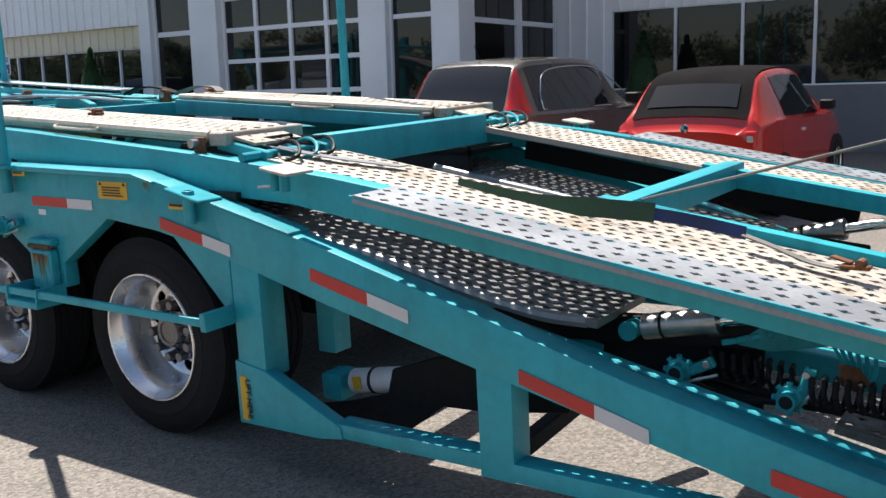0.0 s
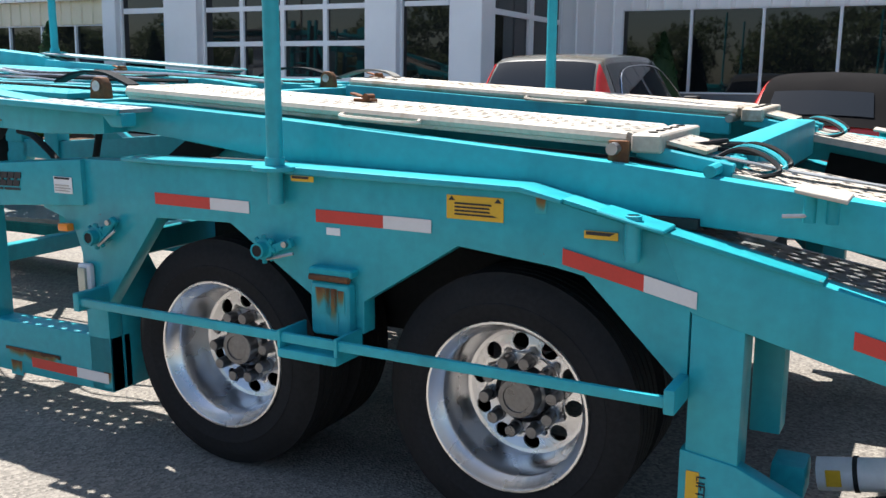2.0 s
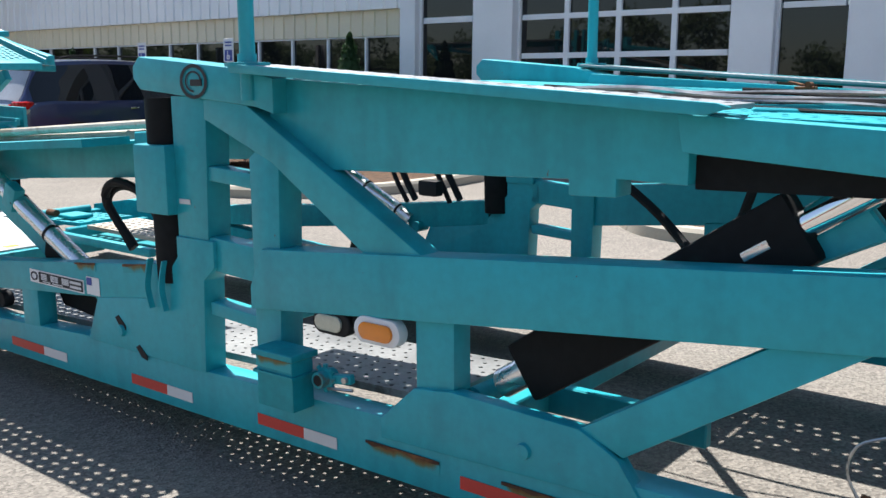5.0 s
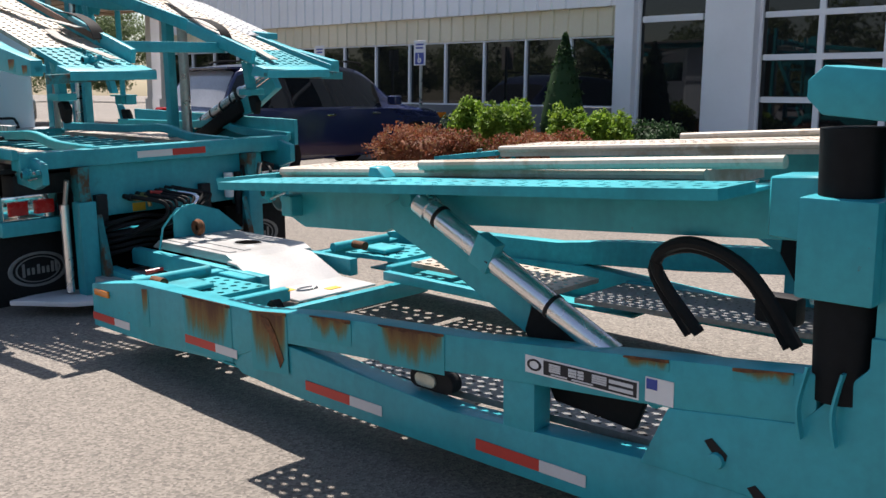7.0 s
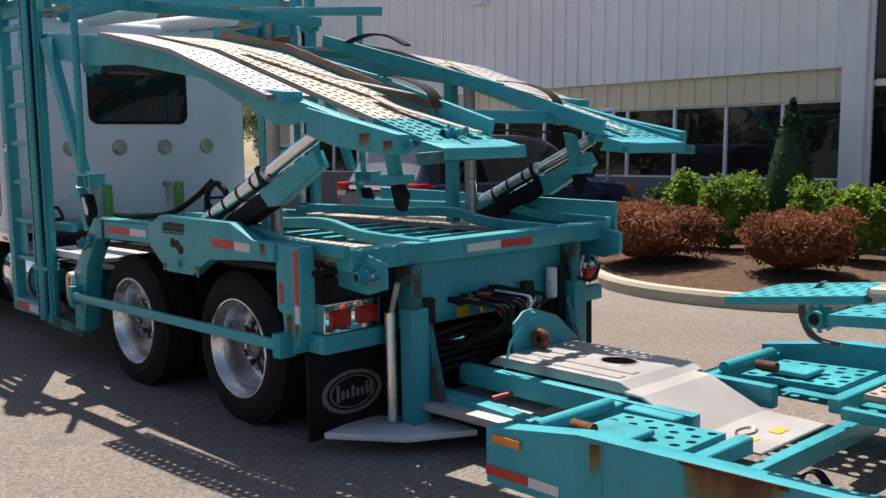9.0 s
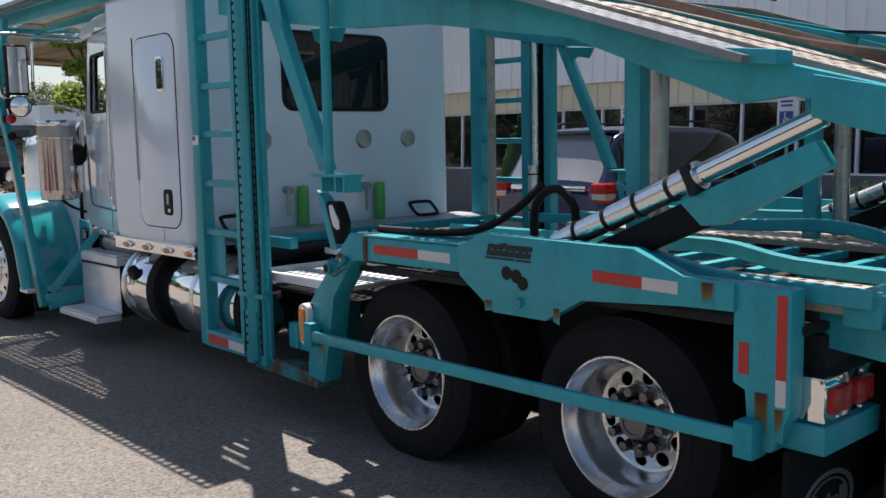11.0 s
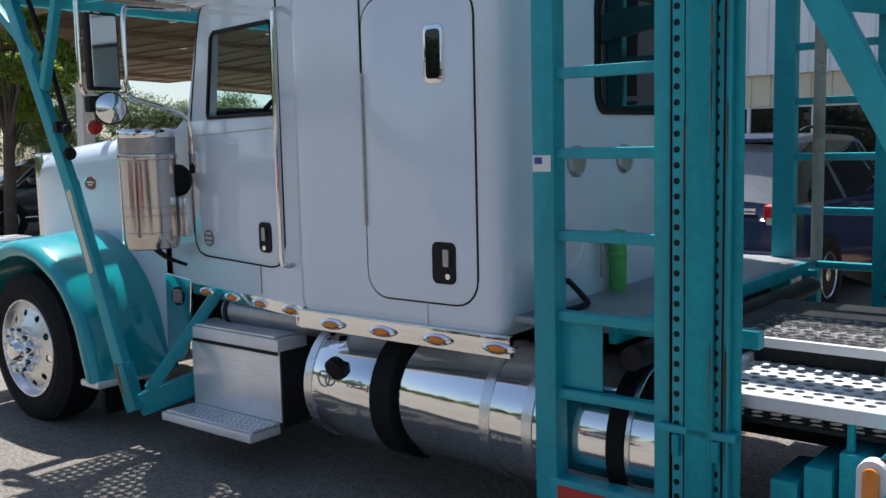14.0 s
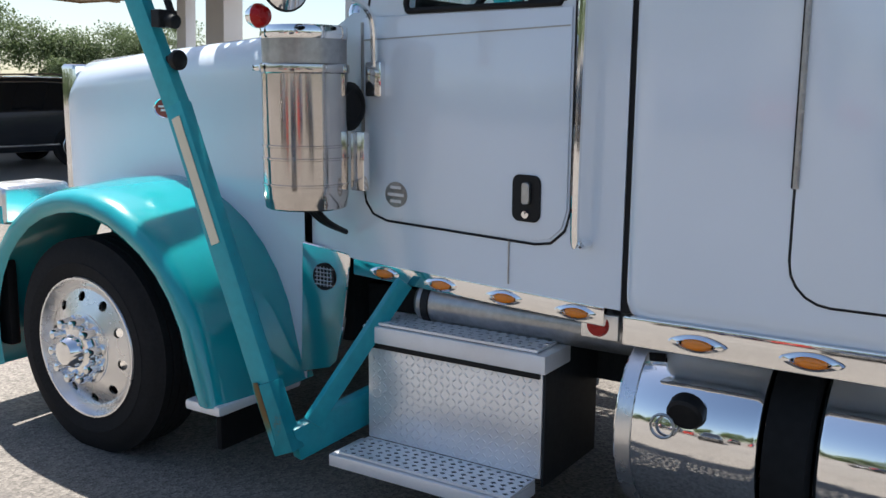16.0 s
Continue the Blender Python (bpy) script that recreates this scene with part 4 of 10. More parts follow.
# ---------------------------------------------------------------- the trailer
NEAR, FAR = 2.77, 5.33
trailer = thing("car_hauler_trailer", "teal steel car-hauler trailer with perforated ramps, rust-stained and empty", "trailer", at=(-7.0, 2.77, 0), turn=Matrix.Rotation(math.atan(SLOPE), 4, 'X'))


def Y(s, d):
    return NEAR + d if s == 0 else FAR - d


def sp(name, pts, d0, d1, s, mat=TEAL, bevel=0.007, label="", parent=None):
    bm = prism(B(), pts, Y(s, d0), Y(s, d1))
    bmesh.ops.recalc_face_normals(bm, faces=bm.faces)
    if bevel:
        soften(bm, bevel, 2)
    return part(name, bm, mat, parent or trailer, label)


def sbeam(name, a, b, d, w, h, s, mat=TEAL, bevel=0.006, label="", parent=None):
    """A square tube between two (x, z) points on one side."""
    bm = beam(B(), (a[0], Y(s, d), a[1]), (b[0], Y(s, d), b[1]), w, h)
    soften(bm, bevel, 2)
    return part(name, bm, mat, parent or trailer, label)


def tape(parent, xa, za, xb, zb, y, h=0.046, red=0.6):
    """Red and white reflective tape on a face towards -y."""
    ux, uz = xb - xa, zb - za
    for mat, t0, t1, nm in ((REDTAPE, 0, red, "red_tape"), (WHITETAPE, red, 1, "white_tape")):
        pts = [(xa + ux * t0, za + uz * t0 - h / 2), (xa + ux * t1, za + uz * t1 - h / 2), (xa + ux * t1, za + uz * t1 + h / 2), (xa + ux * t0, za + uz * t0 + h / 2)]
        part(nm, prism(B(), pts, y - 0.0025, y), mat, parent)


def stain(parent, pts, y, mat=RUSTPAINT, t=0.002):
    part("rust_stain", prism(B(), pts, y - t, y), mat, parent, "brown rust run on teal paint")


def rust_run(parent, xa, za, xb, zb, depth, y, rng):
    """Rust that starts at an upper edge: a flaking brown strip along it, and a run below."""
    n = max(4, int((xb - xa) / 0.035))
    part("rust_stain", prism(B(), [(xa, za), (xb, zb), (xb, zb - depth), (xa, za - depth)], y - 0.0007, y), RUSTPAINT, parent, "brown rust run on teal paint")
    if xb - xa > 0.15:
        low = [(xa + (xb - xa) * k / n, za + (zb - za) * k / n - rng.uniform(0.004, 0.018)) for k in range(n + 1)]
        part("rust_edge", prism(B(), [(xa, za), *low, (xb, zb)][::-1], y - 0.006, y - 0.0022), RUST, parent, "flaking rust along the edge")


def chassis_side(s):
    sp("side_plate", [(-5.58, 1.20), (-4.5, 1.212), (-3.52, 1.19), (-3.41, 1.163), (-3.07, 1.085), (-2.99, 1.06), (-2.99, 0.60), (-3.08, 0.69), (-3.33, 0.935), (-3.44, 0.955),
                      (-3.78, 0.99), (-4.16, 0.75), (-4.16, 0.63), (-4.38, 0.60), (-4.38, 0.74), (-4.77, 0.99), (-5.15, 0.98), (-5.47, 0.57), (-5.47, 0.18), (-5.60, 0.18),
                      (-5.60, 0.79), (-5.63, 0.88), (-5.70, 0.94), (-5.82, 0.975), (-5.82, 1.0)], 0.0, 0.075, s)
    sp("leg_side", [(-5.60, 0.18), (-5.47, 0.18), (-5.47, 0.60), (-5.60, 0.80)], 0.075, 0.34, s)
    sp("top_flange", [(-5.30, 1.205), (-3.54, 1.192), (-3.40, 1.165), (-3.40, 1.180), (-3.54, 1.212), (-4.5, 1.228), (-5.30, 1.222)], -0.035, 0.11, s)
    sp("slope_flange", [(-3.40, 1.165), (-2.62, 0.985), (-2.62, 1.0), (-3.40, 1.182)], -0.02, 0.11, s, TEALW)
    sp("slope_rail", [(-3.09, 1.10), (-2.41, 0.935), (-1.79, 0.77), (-1.23, 0.61), (-0.43, 0.425), (0.9, 0.12), (0.9, 0.02), (-0.43, 0.24), (-0.87, 0.35), (-1.63, 0.53), (-2.45, 0.72), (-2.99, 0.86)], -0.004, 0.10, s)
    sp("rear_post", [(-2.985, 0.87), (-2.825, 0.84), (-2.825, 0.36), (-2.985, 0.36)], 0.0, 0.14, s)
    sp("lift_gusset", [(-3.0, 0.425), (-2.83, 0.40), (-2.43, 0.225), (-2.42, 0.175), (-2.55, 0.155), (-3.0, 0.145)], -0.008, 0.06, s)
    sp("rear_post", [(-1.78, 0.58), (-1.635, 0.545), (-1.635, 0.16), (-1.775, 0.16)], 0.0, 0.12, s)
    sbeam("lower_rail", (-2.47, 0.205), (-1.77, 0.215), 0.05, 0.10, 0.06, s)
    sbeam("lower_rail", (-1.64, 0.20), (-0.70, 0.205), 0.05, 0.10, 0.07, s)
    sbeam("inner_rail", (-2.9, 0.82), (-1.5, 0.50), 0.45, 0.08, 0.16, s)
    sbeam("inner_post", (-2.81, 0.38), (-2.81, 0.72), 0.42, 0.10, 0.11, s)
    # long mid beam with its posts
    sp("mid_beam", [(-8.72, 0.955), (-5.545, 1.20), (-5.545, 1.005), (-6.0, 0.975), (-8.79, 0.71), (-8.79, 0.80)], -0.022, 0.10, s)
    sp("post", [(-6.355, 0.96), (-6.225, 0.97), (-6.225, 0.40), (-6.345, 0.40)], 0.0, 0.11, s)
    bm = prism(B(), [(-6.44, 0.87), (-6.365, 0.87), (-6.365, 0.46), (-6.44, 0.46)], Y(s, 0.06), Y(s, 0.068))
    soften(bm, 0.003, 1)
    post = part("perforated_post", bm, TEAL, trailer)
    for k in range(6):
        part("hole", rod(B(), (-6.408, Y(s, 0.050), 0.51 + 0.062 * k), (-6.408, Y(s, 0.071), 0.51 + 0.062 * k), 0.015, 10), DARKSTEEL, post)
    sp("diagonal_brace", [(-6.74, 0.915), (-6.49, 0.935), (-7.18, 0.485), (-7.33, 0.545)], 0.0, 0.09, s)
    sp("gusset_plate", [(-8.13, 0.405), (-7.975, 0.545), (-7.81, 0.565), (-7.32, 0.548), (-7.19, 0.48), (-7.10, 0.355), (-8.13, 0.33)], -0.012, 0.05, s)
    sp("short_post", [(-7.975, 0.81), (-7.81, 0.825), (-7.81, 0.55), (-7.975, 0.53)], 0.005, 0.10, s)
    sp("bottom_rail", [(-5.47, 0.43), (-7.1, 0.41), (-8.15, 0.405), (-9.1, 0.385), (-9.9, 0.40), (-10.86, 0.35), (-11.93, 0.42), (-12.6, 0.40), (-12.3, 0.20), (-11.82, 0.175), (-5.47, 0.18)], 0.0, 0.12, s, TEALW if s else TEAL)
    # front tower
    sp("tower_base", [(-9.98, 0.385), (-9.88, 0.60), (-9.45, 0.655), (-9.26, 0.86), (-9.26, 0.95), (-9.02, 0.95), (-9.02, 0.84), (-9.09, 0.78), (-9.11, 0.38)], -0.01, 0.10, s)
    sp("tower_post", [(-9.255, 0.94), (-9.255, 1.53), (-9.035, 1.53), (-9.06, 0.94)], 0.0, 0.12, s)
    sp("tower_post", [(-8.79, 0.38), (-8.79, 1.30), (-8.70, 1.36), (-8.625, 1.28), (-8.655, 0.38)], 0.0, 0.12, s)
    for zt, zb in ((1.255, 1.185), (0.965, 0.815), (0.69, 0.625)):
        sp("rung", [(-9.08, zt), (-8.75, zt - 0.02), (-8.75, zb - 0.01), (-9.08, zb + 0.01)], 0.01, 0.10, s)
    sp("diagonal_brace", [(-9.04, 1.53), (-8.82, 1.52), (-7.92, 1.005), (-8.19, 0.985), (-8.66, 1.29), (-9.04, 1.44)], -0.006, 0.10, s)
    sp("upper_beam_front", [(-13.84, 0.445), (-13.3, 0.525), (-12.17, 0.55), (-11.68, 0.61), (-10.74, 0.675), (-9.66, 0.785), (-9.40, 0.815), (-9.40, 0.66), (-9.86, 0.60), (-10.55, 0.545), (-11.2, 0.48), (-11.93, 0.43), (-12.3, 0.30), (-12.45, 0.235), (-13.1, 0.19), (-13.84, 0.185)],
       -0.006, 0.10, s, TEALW if s else TEAL)
    sp("front_post", [(-10.585, 0.57), (-10.435, 0.58), (-10.435, 0.36), (-10.585, 0.36)], 0.0, 0.10, s)
    bm = rod(B(), (-9.37, Y(s, 0.06), 1.52), (-9.35, Y(s, 0.06), 0.74), 0.088, 20)
    part("sleeve", bm, BOOT, trailer, "black rubber sleeve")
    bm = soften(box(B(), -9.47, -9.25, min(Y(s, -0.05), Y(s, 0.17)), max(Y(s, -0.05), Y(s, 0.17)), 1.04, 1.33), 0.012, 2)
    part("collar", bm, TEAL, trailer)
    for dx in (-0.05, 0.05):
        part("tail_strap", ribbon(B(), [(-9.37 + dx, Y(s, -0.03), 0.84), (-9.39 + dx, Y(s, -0.04), 0.72), (-9.38 + dx, Y(s, -0.03), 0.62)], 0.03, 0.008), TEAL, trailer)
    # upper deck, front arm
    sp("upper_arm", [(-9.43, 1.555), (-9.475, 1.60), (-9.475, 1.65), (-9.43, 1.69), (-8.78, 1.635), (-8.62, 1.60), (-8.62, 1.47), (-8.72, 1.495)], -0.02, 0.13, s)
    sp("upper_web", [(-8.66, 1.60), (-6.90, 1.50), (-7.03, 1.40), (-7.03, 1.305), (-7.25, 1.31), (-7.25, 1.255), (-7.41, 1.25), (-7.41, 1.30), (-8.62, 1.265), (-8.75, 1.38)], 0.05, 0.15, s)
    # pale grey colour stands in for sun glare on the walkway top
    fl = grating("upper_walkway", (-8.76, 1.652), (-6.88, 1.532), *((2.685, 2.885) if s == 0 else (5.215, 5.415)), GREYG, trailer, pitch=0.09, across=0.067, hole=0.27, lip=0.012, label="perforated walkway plate, coloured grey for the sun's glare on it", rise=0.0015)
    sp("walkway_edge", [(-8.76, 1.622), (-6.93, 1.505), (-6.86, 1.528), (-6.90, 1.538), (-8.78, 1.655)], -0.10, -0.085, s, TEAL, 0.004, parent=fl)
    arm = sp("pivot_arm", [(-7.05, 1.505), (-6.3, 1.465), (-6.12, 1.46), (-6.10, 1.36), (-6.25, 1.345), (-7.03, 1.40)], 0.0, 0.09, s)
    part("pin_hole", rod(B(), (-6.36, Y(s, -0.004), 1.42), (-6.36, Y(s, 0.02), 1.42), 0.036, 18), BLACK, arm)
    part("pivot_boss", lathe(B(), [(0.026, -0.010), (0.026, -0.026), (0.020, -0.030), (0.001, -0.030)] if s == 0 else [(0.026, 0.010), (0.026, 0.024), (0.001, 0.028)], 8, 'Y', (-6.20, Y(s, 0), 1.40)), TEAL, arm, "pivot bolt")
    if s == 0:
        part("rust_ring", pipe(B(), [(-6.20 + 0.079 * math.cos(radians(a)), NEAR - 0.012, 1.40 + 0.079 * math.sin(radians(a))) for a in range(100, 290, 12)], 0.005, 6, 0), RUST, arm, "arc of rust round the pivot")
        rust_run(arm, -6.24, 1.365, -6.02, 1.35, 0.03, NEAR - 0.0142, random.Random(3))
    sp("hinged_arm", [(-6.20 + 0.077 * math.cos(radians(a)), 1.40 + 0.077 * math.sin(radians(a))) for a in range(75, 276, 20)] + [(-5.78, 1.30), (-5.55, 1.305), (-5.40, 1.31), (-5.40, 1.42), (-5.80, 1.435)], -0.014, 0.12, s, bevel=0.004)
    grating("side_step", (-6.06, 1.447), (-5.25, 1.414), *((2.70, 2.91) if s == 0 else (5.19, 5.40)), GREYG, trailer, pitch=0.085, across=0.065, hole=0.25, lip=0.016, label="worn perforated side step", rise=0.0015)
    sp("step_edge", [(-6.06, 1.425), (-5.25, 1.392), (-5.24, 1.416), (-6.05, 1.449)], -0.085, -0.07, s, TEAL, 0.003)
    sp("side_step_lip", [(-5.36, 1.405), (-5.24, 1.40), (-5.24, 1.345), (-5.30, 1.345)], -0.07, 0.01, s)
    sp("upper_beam_rear", [(-5.55, 1.43), (-5.27, 1.425), (-4.58, 1.385), (-3.25, 1.285), (-2.49, 1.205), (-2.1, 1.15), (-0.44, 0.87), (0.9, 0.645), (0.9, 0.53), (-0.44, 0.74), (-2.1, 1.00), (-2.71, 1.09), (-3.3, 1.12), (-4.47, 1.215), (-5.3, 1.31), (-5.55, 1.32)], 0.11, 0.20, s)
    sp("rear_flange", [(-2.22, 1.158), (-0.44, 0.868), (0.9, 0.642), (0.9, 0.655), (-0.44, 0.884), (-2.25, 1.172)], -0.075, -0.065, s, TEAL, 0)
    sp("inner_rail", [(-5.5, 1.46), (-3.3, 1.33), (-3.3, 1.25), (-5.5, 1.36)], 0.62, 0.67, s)
    sp("inner_rail", [(-1.62, 1.09), (0.9, 0.70), (0.9, 0.62), (-1.62, 1.0)], 0.67, 0.74, s, TEALW)
    # posts that hold stakes
    for x, z0, d in ((-4.51, 1.21, -0.04), (-8.75, 1.64, -0.02)):
        p = part("stake", rod(B(), (x, Y(s, d), z0 - 0.12), (x + 0.02, Y(s, d), 3.75), 0.030, 14), TEAL, trailer, "teal steel stake pole")
        bm = lathe(B(), [(0.001, z0 + 0.004), (0.085, z0 + 0.004), (0.085, z0 + 0.018), (0.036, z0 + 0.02), (0.036, z0 + 0.05), (0.030, z0 + 0.05)], 20, 'Z', (x, Y(s, d), 0))
        part("stake_cup", bm, TEAL, p)


for side in (0, 1):
    chassis_side(side)

# stake socket on the slope and the pale bracket on the rear flange
for s in (0, 1):
    sock = part("socket_plate", soften(prism(B(), [(-3.27, 1.150), (-3.12, 1.115), (-3.06, 1.102), (-3.06, 1.115), (-3.12, 1.128), (-3.27, 1.163)], Y(s, -0.075), Y(s, 0.06)), 0.004, 1), TEAL, trailer)
    part("socket_tube", lathe(B(), [(0.024, 1.01), (0.026, 1.008), (0.026, 1.148), (0.020, 1.150), (0.019, 1.10)], 18, 'Z', (-3.165, Y(s, -0.035), 0)), TEAL, sock)
    part("tube_hole", lathe(B(), [(0.001, 1.146), (0.0195, 1.146)], 14, 'Z', (-3.165, Y(s, -0.035), 0)), BLACK, sock)
    brk = part("flange_bracket", soften(prism(B(), [(-2.71, 1.262), (-2.57, 1.238), (-2.57, 1.226), (-2.71, 1.25)], Y(s, -0.06), Y(s, 0.10)), 0.003, 1), GALV, trailer, "pale steel bracket plate")
    for x in (-2.67, -2.61):
        part("bracket_tube", rod(B(), (x, Y(s, -0.02), 1.165), (x, Y(s, -0.02), 1.24), 0.018, 12), TEALW, brk)
    part("bracket_bar", rod(B(), (-2.74, Y(s, -0.04), 1.18), (-2.67, Y(s, -0.03), 1.185), 0.006, 6), STEEL, brk)

# wheels, near and far
for x in (-4.89, -3.62):
    add_wheel(trailer, x, NEAR + 0.04, 0.430)
    add_wheel(trailer, x, FAR - 0.04, 0.430, far=True, nuts=False)
    part("axle", rod(B(), (x, 3.2, 0.43), (x, 4.9, 0.43), 0.065, 14), DARKSTEEL, trailer)
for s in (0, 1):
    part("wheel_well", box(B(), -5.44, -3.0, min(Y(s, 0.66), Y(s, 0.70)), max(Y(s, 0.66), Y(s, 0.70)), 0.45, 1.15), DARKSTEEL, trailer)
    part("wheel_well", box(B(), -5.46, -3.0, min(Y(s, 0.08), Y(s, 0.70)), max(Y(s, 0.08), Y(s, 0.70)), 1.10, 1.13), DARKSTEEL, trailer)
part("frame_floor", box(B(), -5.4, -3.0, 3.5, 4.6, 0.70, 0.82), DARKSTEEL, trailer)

# bar beside the wheels, with its brackets
bm = beam(B(), (-5.46, 2.625, 0.625), (-3.01, 2.625, 0.62), 0.022, 0.036)
part("wheel_bar", soften(bm, 0.006, 2), TEAL, trailer)
for x in (-5.47, -3.0):
    bm = soften(box(B(), x - 0.018, x + 0.018, 2.605, 2.775, 0.585, 0.665), 0.010, 2)
    part("bar_bracket", bm, TEAL, trailer)
bm = soften(box(B(), -4.43, -4.17, 2.60, 2.77, 0.55, 0.585), 0.01, 2)
box(bm, -4.43, -4.418, 2.605, 2.77, 0.585, 0.65)
box(bm, -4.182, -4.17, 2.605, 2.77, 0.585, 0.65)
part("bar_bracket", bm, TEAL, trailer)
bm = soften(box(B(), -4.36, -4.19, 2.715, 2.77, 0.62, 0.82), 0.02, 3)
latch = part("latch_box", bm, TEAL, trailer)
for x, z, w, h in ((-4.30, 0.80, 0.035, 0.10), (-4.262, 0.80, 0.028, 0.16), (-4.228, 0.795, 0.022, 0.08)):
    stain(latch, [(x - w, z), (x + w, z), (x + w, z - h), (x - w, z - h)], 2.7145)
part("latch_hinge", rod(B(), (-4.36, 2.72, 0.835), (-4.19, 2.72, 0.835), 0.012, 10), RUST, latch)
part("latch_lid", soften(box(B(), -4.37, -4.18, 2.72, 2.772, 0.84, 0.87), 0.006, 1), TEALW, latch)


def winch_end(x, z, y, ang=40, parent=trailer):
    """A ratchet winch end: tube, toothed collar and a slanting bar."""
    m = Matrix.Translation((x, y, z))
    bm = lathe(B(), [(0.022, -0.085), (0.030, -0.085), (0.030, -0.05), (0.042, -0.048), (0.042, -0.030), (0.032, -0.028), (0.032, 0.0)], 16)
    w = part("winch", bm, TEALW, parent, "worn teal ratchet winch", m)
    for k in range(8):
        t = 2 * math.pi * k / 8
        part("tooth", rod(B(), (0.040 * math.cos(t), -0.040, 0.040 * math.sin(t)), (0.054 * math.cos(t), -0.040, 0.054 * math.sin(t)), 0.010, 6), TEALW, w)
    c, s = math.cos(radians(ang)), math.sin(radians(ang))
    part("winch_bore", rod(B(), (0, -0.083, 0), (0, -0.02, 0), 0.0225, 12), BLACK, w)
    part("pawl", soften(beam(B(), (0.03, -0.03, 0.0), (0.12 * c, -0.02, 0.12 * s), 0.03, 0.035), 0.004, 1), TEALW, w)
    part("pawl_bolt", rod(B(), (0.10 * c, -0.05, 0.10 * s), (0.10 * c, 0.0, 0.10 * s), 0.012, 8), STEEL, w)
    part("spring_bar", rod(B(), (0.02, -0.05, -0.035), (0.10 * c + 0.04, -0.045, 0.10 * s - 0.03), 0.006, 6), STEEL, w)


winch_end(-5.455, 0.885, 2.765)
winch_end(-4.57, 0.915, 2.765, 15)

# tapes
for xa, za, xb, zb in ((-5.15, 1.062, -4.67, 1.058), (-4.36, 1.052, -3.88, 1.05), ):
    tape(trailer, xa, za, xb, zb, 2.768)
for xa, za, xb, zb, red in ((-3.40, 0.995, -2.97, 0.90, 0.62), (-2.53, 0.84, -2.06, 0.722, 0.6), (-1.60, 0.565, -1.13, 0.435, 0.6), (-0.75, 0.385, -0.3, 0.30, 0.6)):
    tape(trailer, xa, za, xb, zb, 2.764, 0.052, red)
for xa, xb, z in ((-5.98, -5.49, 0.245), (-6.87, -6.40, 0.245), (-7.78, -7.27, 0.25), (-8.80, -8.36, 0.25), (-9.66, -9.22, 0.25), (-10.72, -10.2, 0.25), (-11.78, -11.26, 0.255)):
    tape(trailer, xa, z, xb, z - 0.004, 2.768, 0.046)
for xa, xb, z in ((-12.80, -12.32, 0.295), (-13.84, -13.40, 0.25)):
    tape(trailer, xa, z, xb, z, 2.762, 0.046)

# labels
rng = random.Random(5)


def plate_label(parent, x0, x1, z0, z1, y, mat, name="label", label=""):
    return part(name, prism(B(), [(x0, z0), (x1, z0), (x1, z1), (x0, z1)], y - 0.002, y), mat, parent, label)


def text_bars(parent, x0, x1, z0, z1, y, rows, mat=INK, margin=0.06):
    w, h = x1 - x0, z1 - z0
    for k in range(rows):
        zc = z1 - h * (k + 0.75) / (rows + 0.5)
        part("text_line", prism(B(), [(x0 + w * margin, zc), (x1 - w * rng.uniform(margin, 0.25), zc), (x1 - w * rng.uniform(margin, 0.25), zc + h * 0.42 / rows), (x0 + w * margin, zc + h * 0.42 / rows)], y - 0.0042, y - 0.0022), mat, parent)


lab = plate_label(trailer, -3.82, -3.61, 1.085, 1.165, 2.768, YELLOW, "warning_label", "yellow warning label with lines of small print")
text_bars(lab, -3.80, -3.62, 1.09, 1.145, 2.768, 4)
for x in (-3.80, -3.63):
    part("warning_mark", prism(B(), [(x - 0.012, 1.148), (x + 0.012, 1.148), (x, 1.163)], 2.7638, 2.7658), INK, lab)
lab = plate_label(trailer, -4.44, -4.34, 1.178, 1.198, 2.732, YELLOW, "yellow_label")
text_bars(lab, -4.44, -4.34, 1.178, 1.198, 2.732, 1)
lab = plate_label(trailer, -3.33, -3.22, 1.06, 1.085, 2.764, YELLOW, "yellow_label")
text_bars(lab, -3.33, -3.22, 1.06, 1.085, 2.764, 1)
plate_label(trailer, -4.315, -4.255, 0.985, 1.012, 2.768, LABEL, "white_label")
lab = plate_label(trailer, -5.71, -5.60, 1.05, 1.12, 2.746, LABEL, "white_label", "small white printed label")
text_bars(lab, -5.71, -5.60, 1.10, 1.12, 2.746, 1)
text_bars(lab, -5.71, -5.60, 1.05, 1.09, 2.746, 3, STEEL)
lab = plate_label(trailer, -2.975, -2.935, 0.165, 0.36, 2.760, YELLOW, "lift_label", "yellow label lettered LIFT HERE")
lettering("lift_words", "LIFT HERE", 0.040, INK, lab, Matrix.Translation((-2.942, 2.7575, 0.262)) @ Matrix.Rotation(radians(90), 4, 'Y') @ FACE)


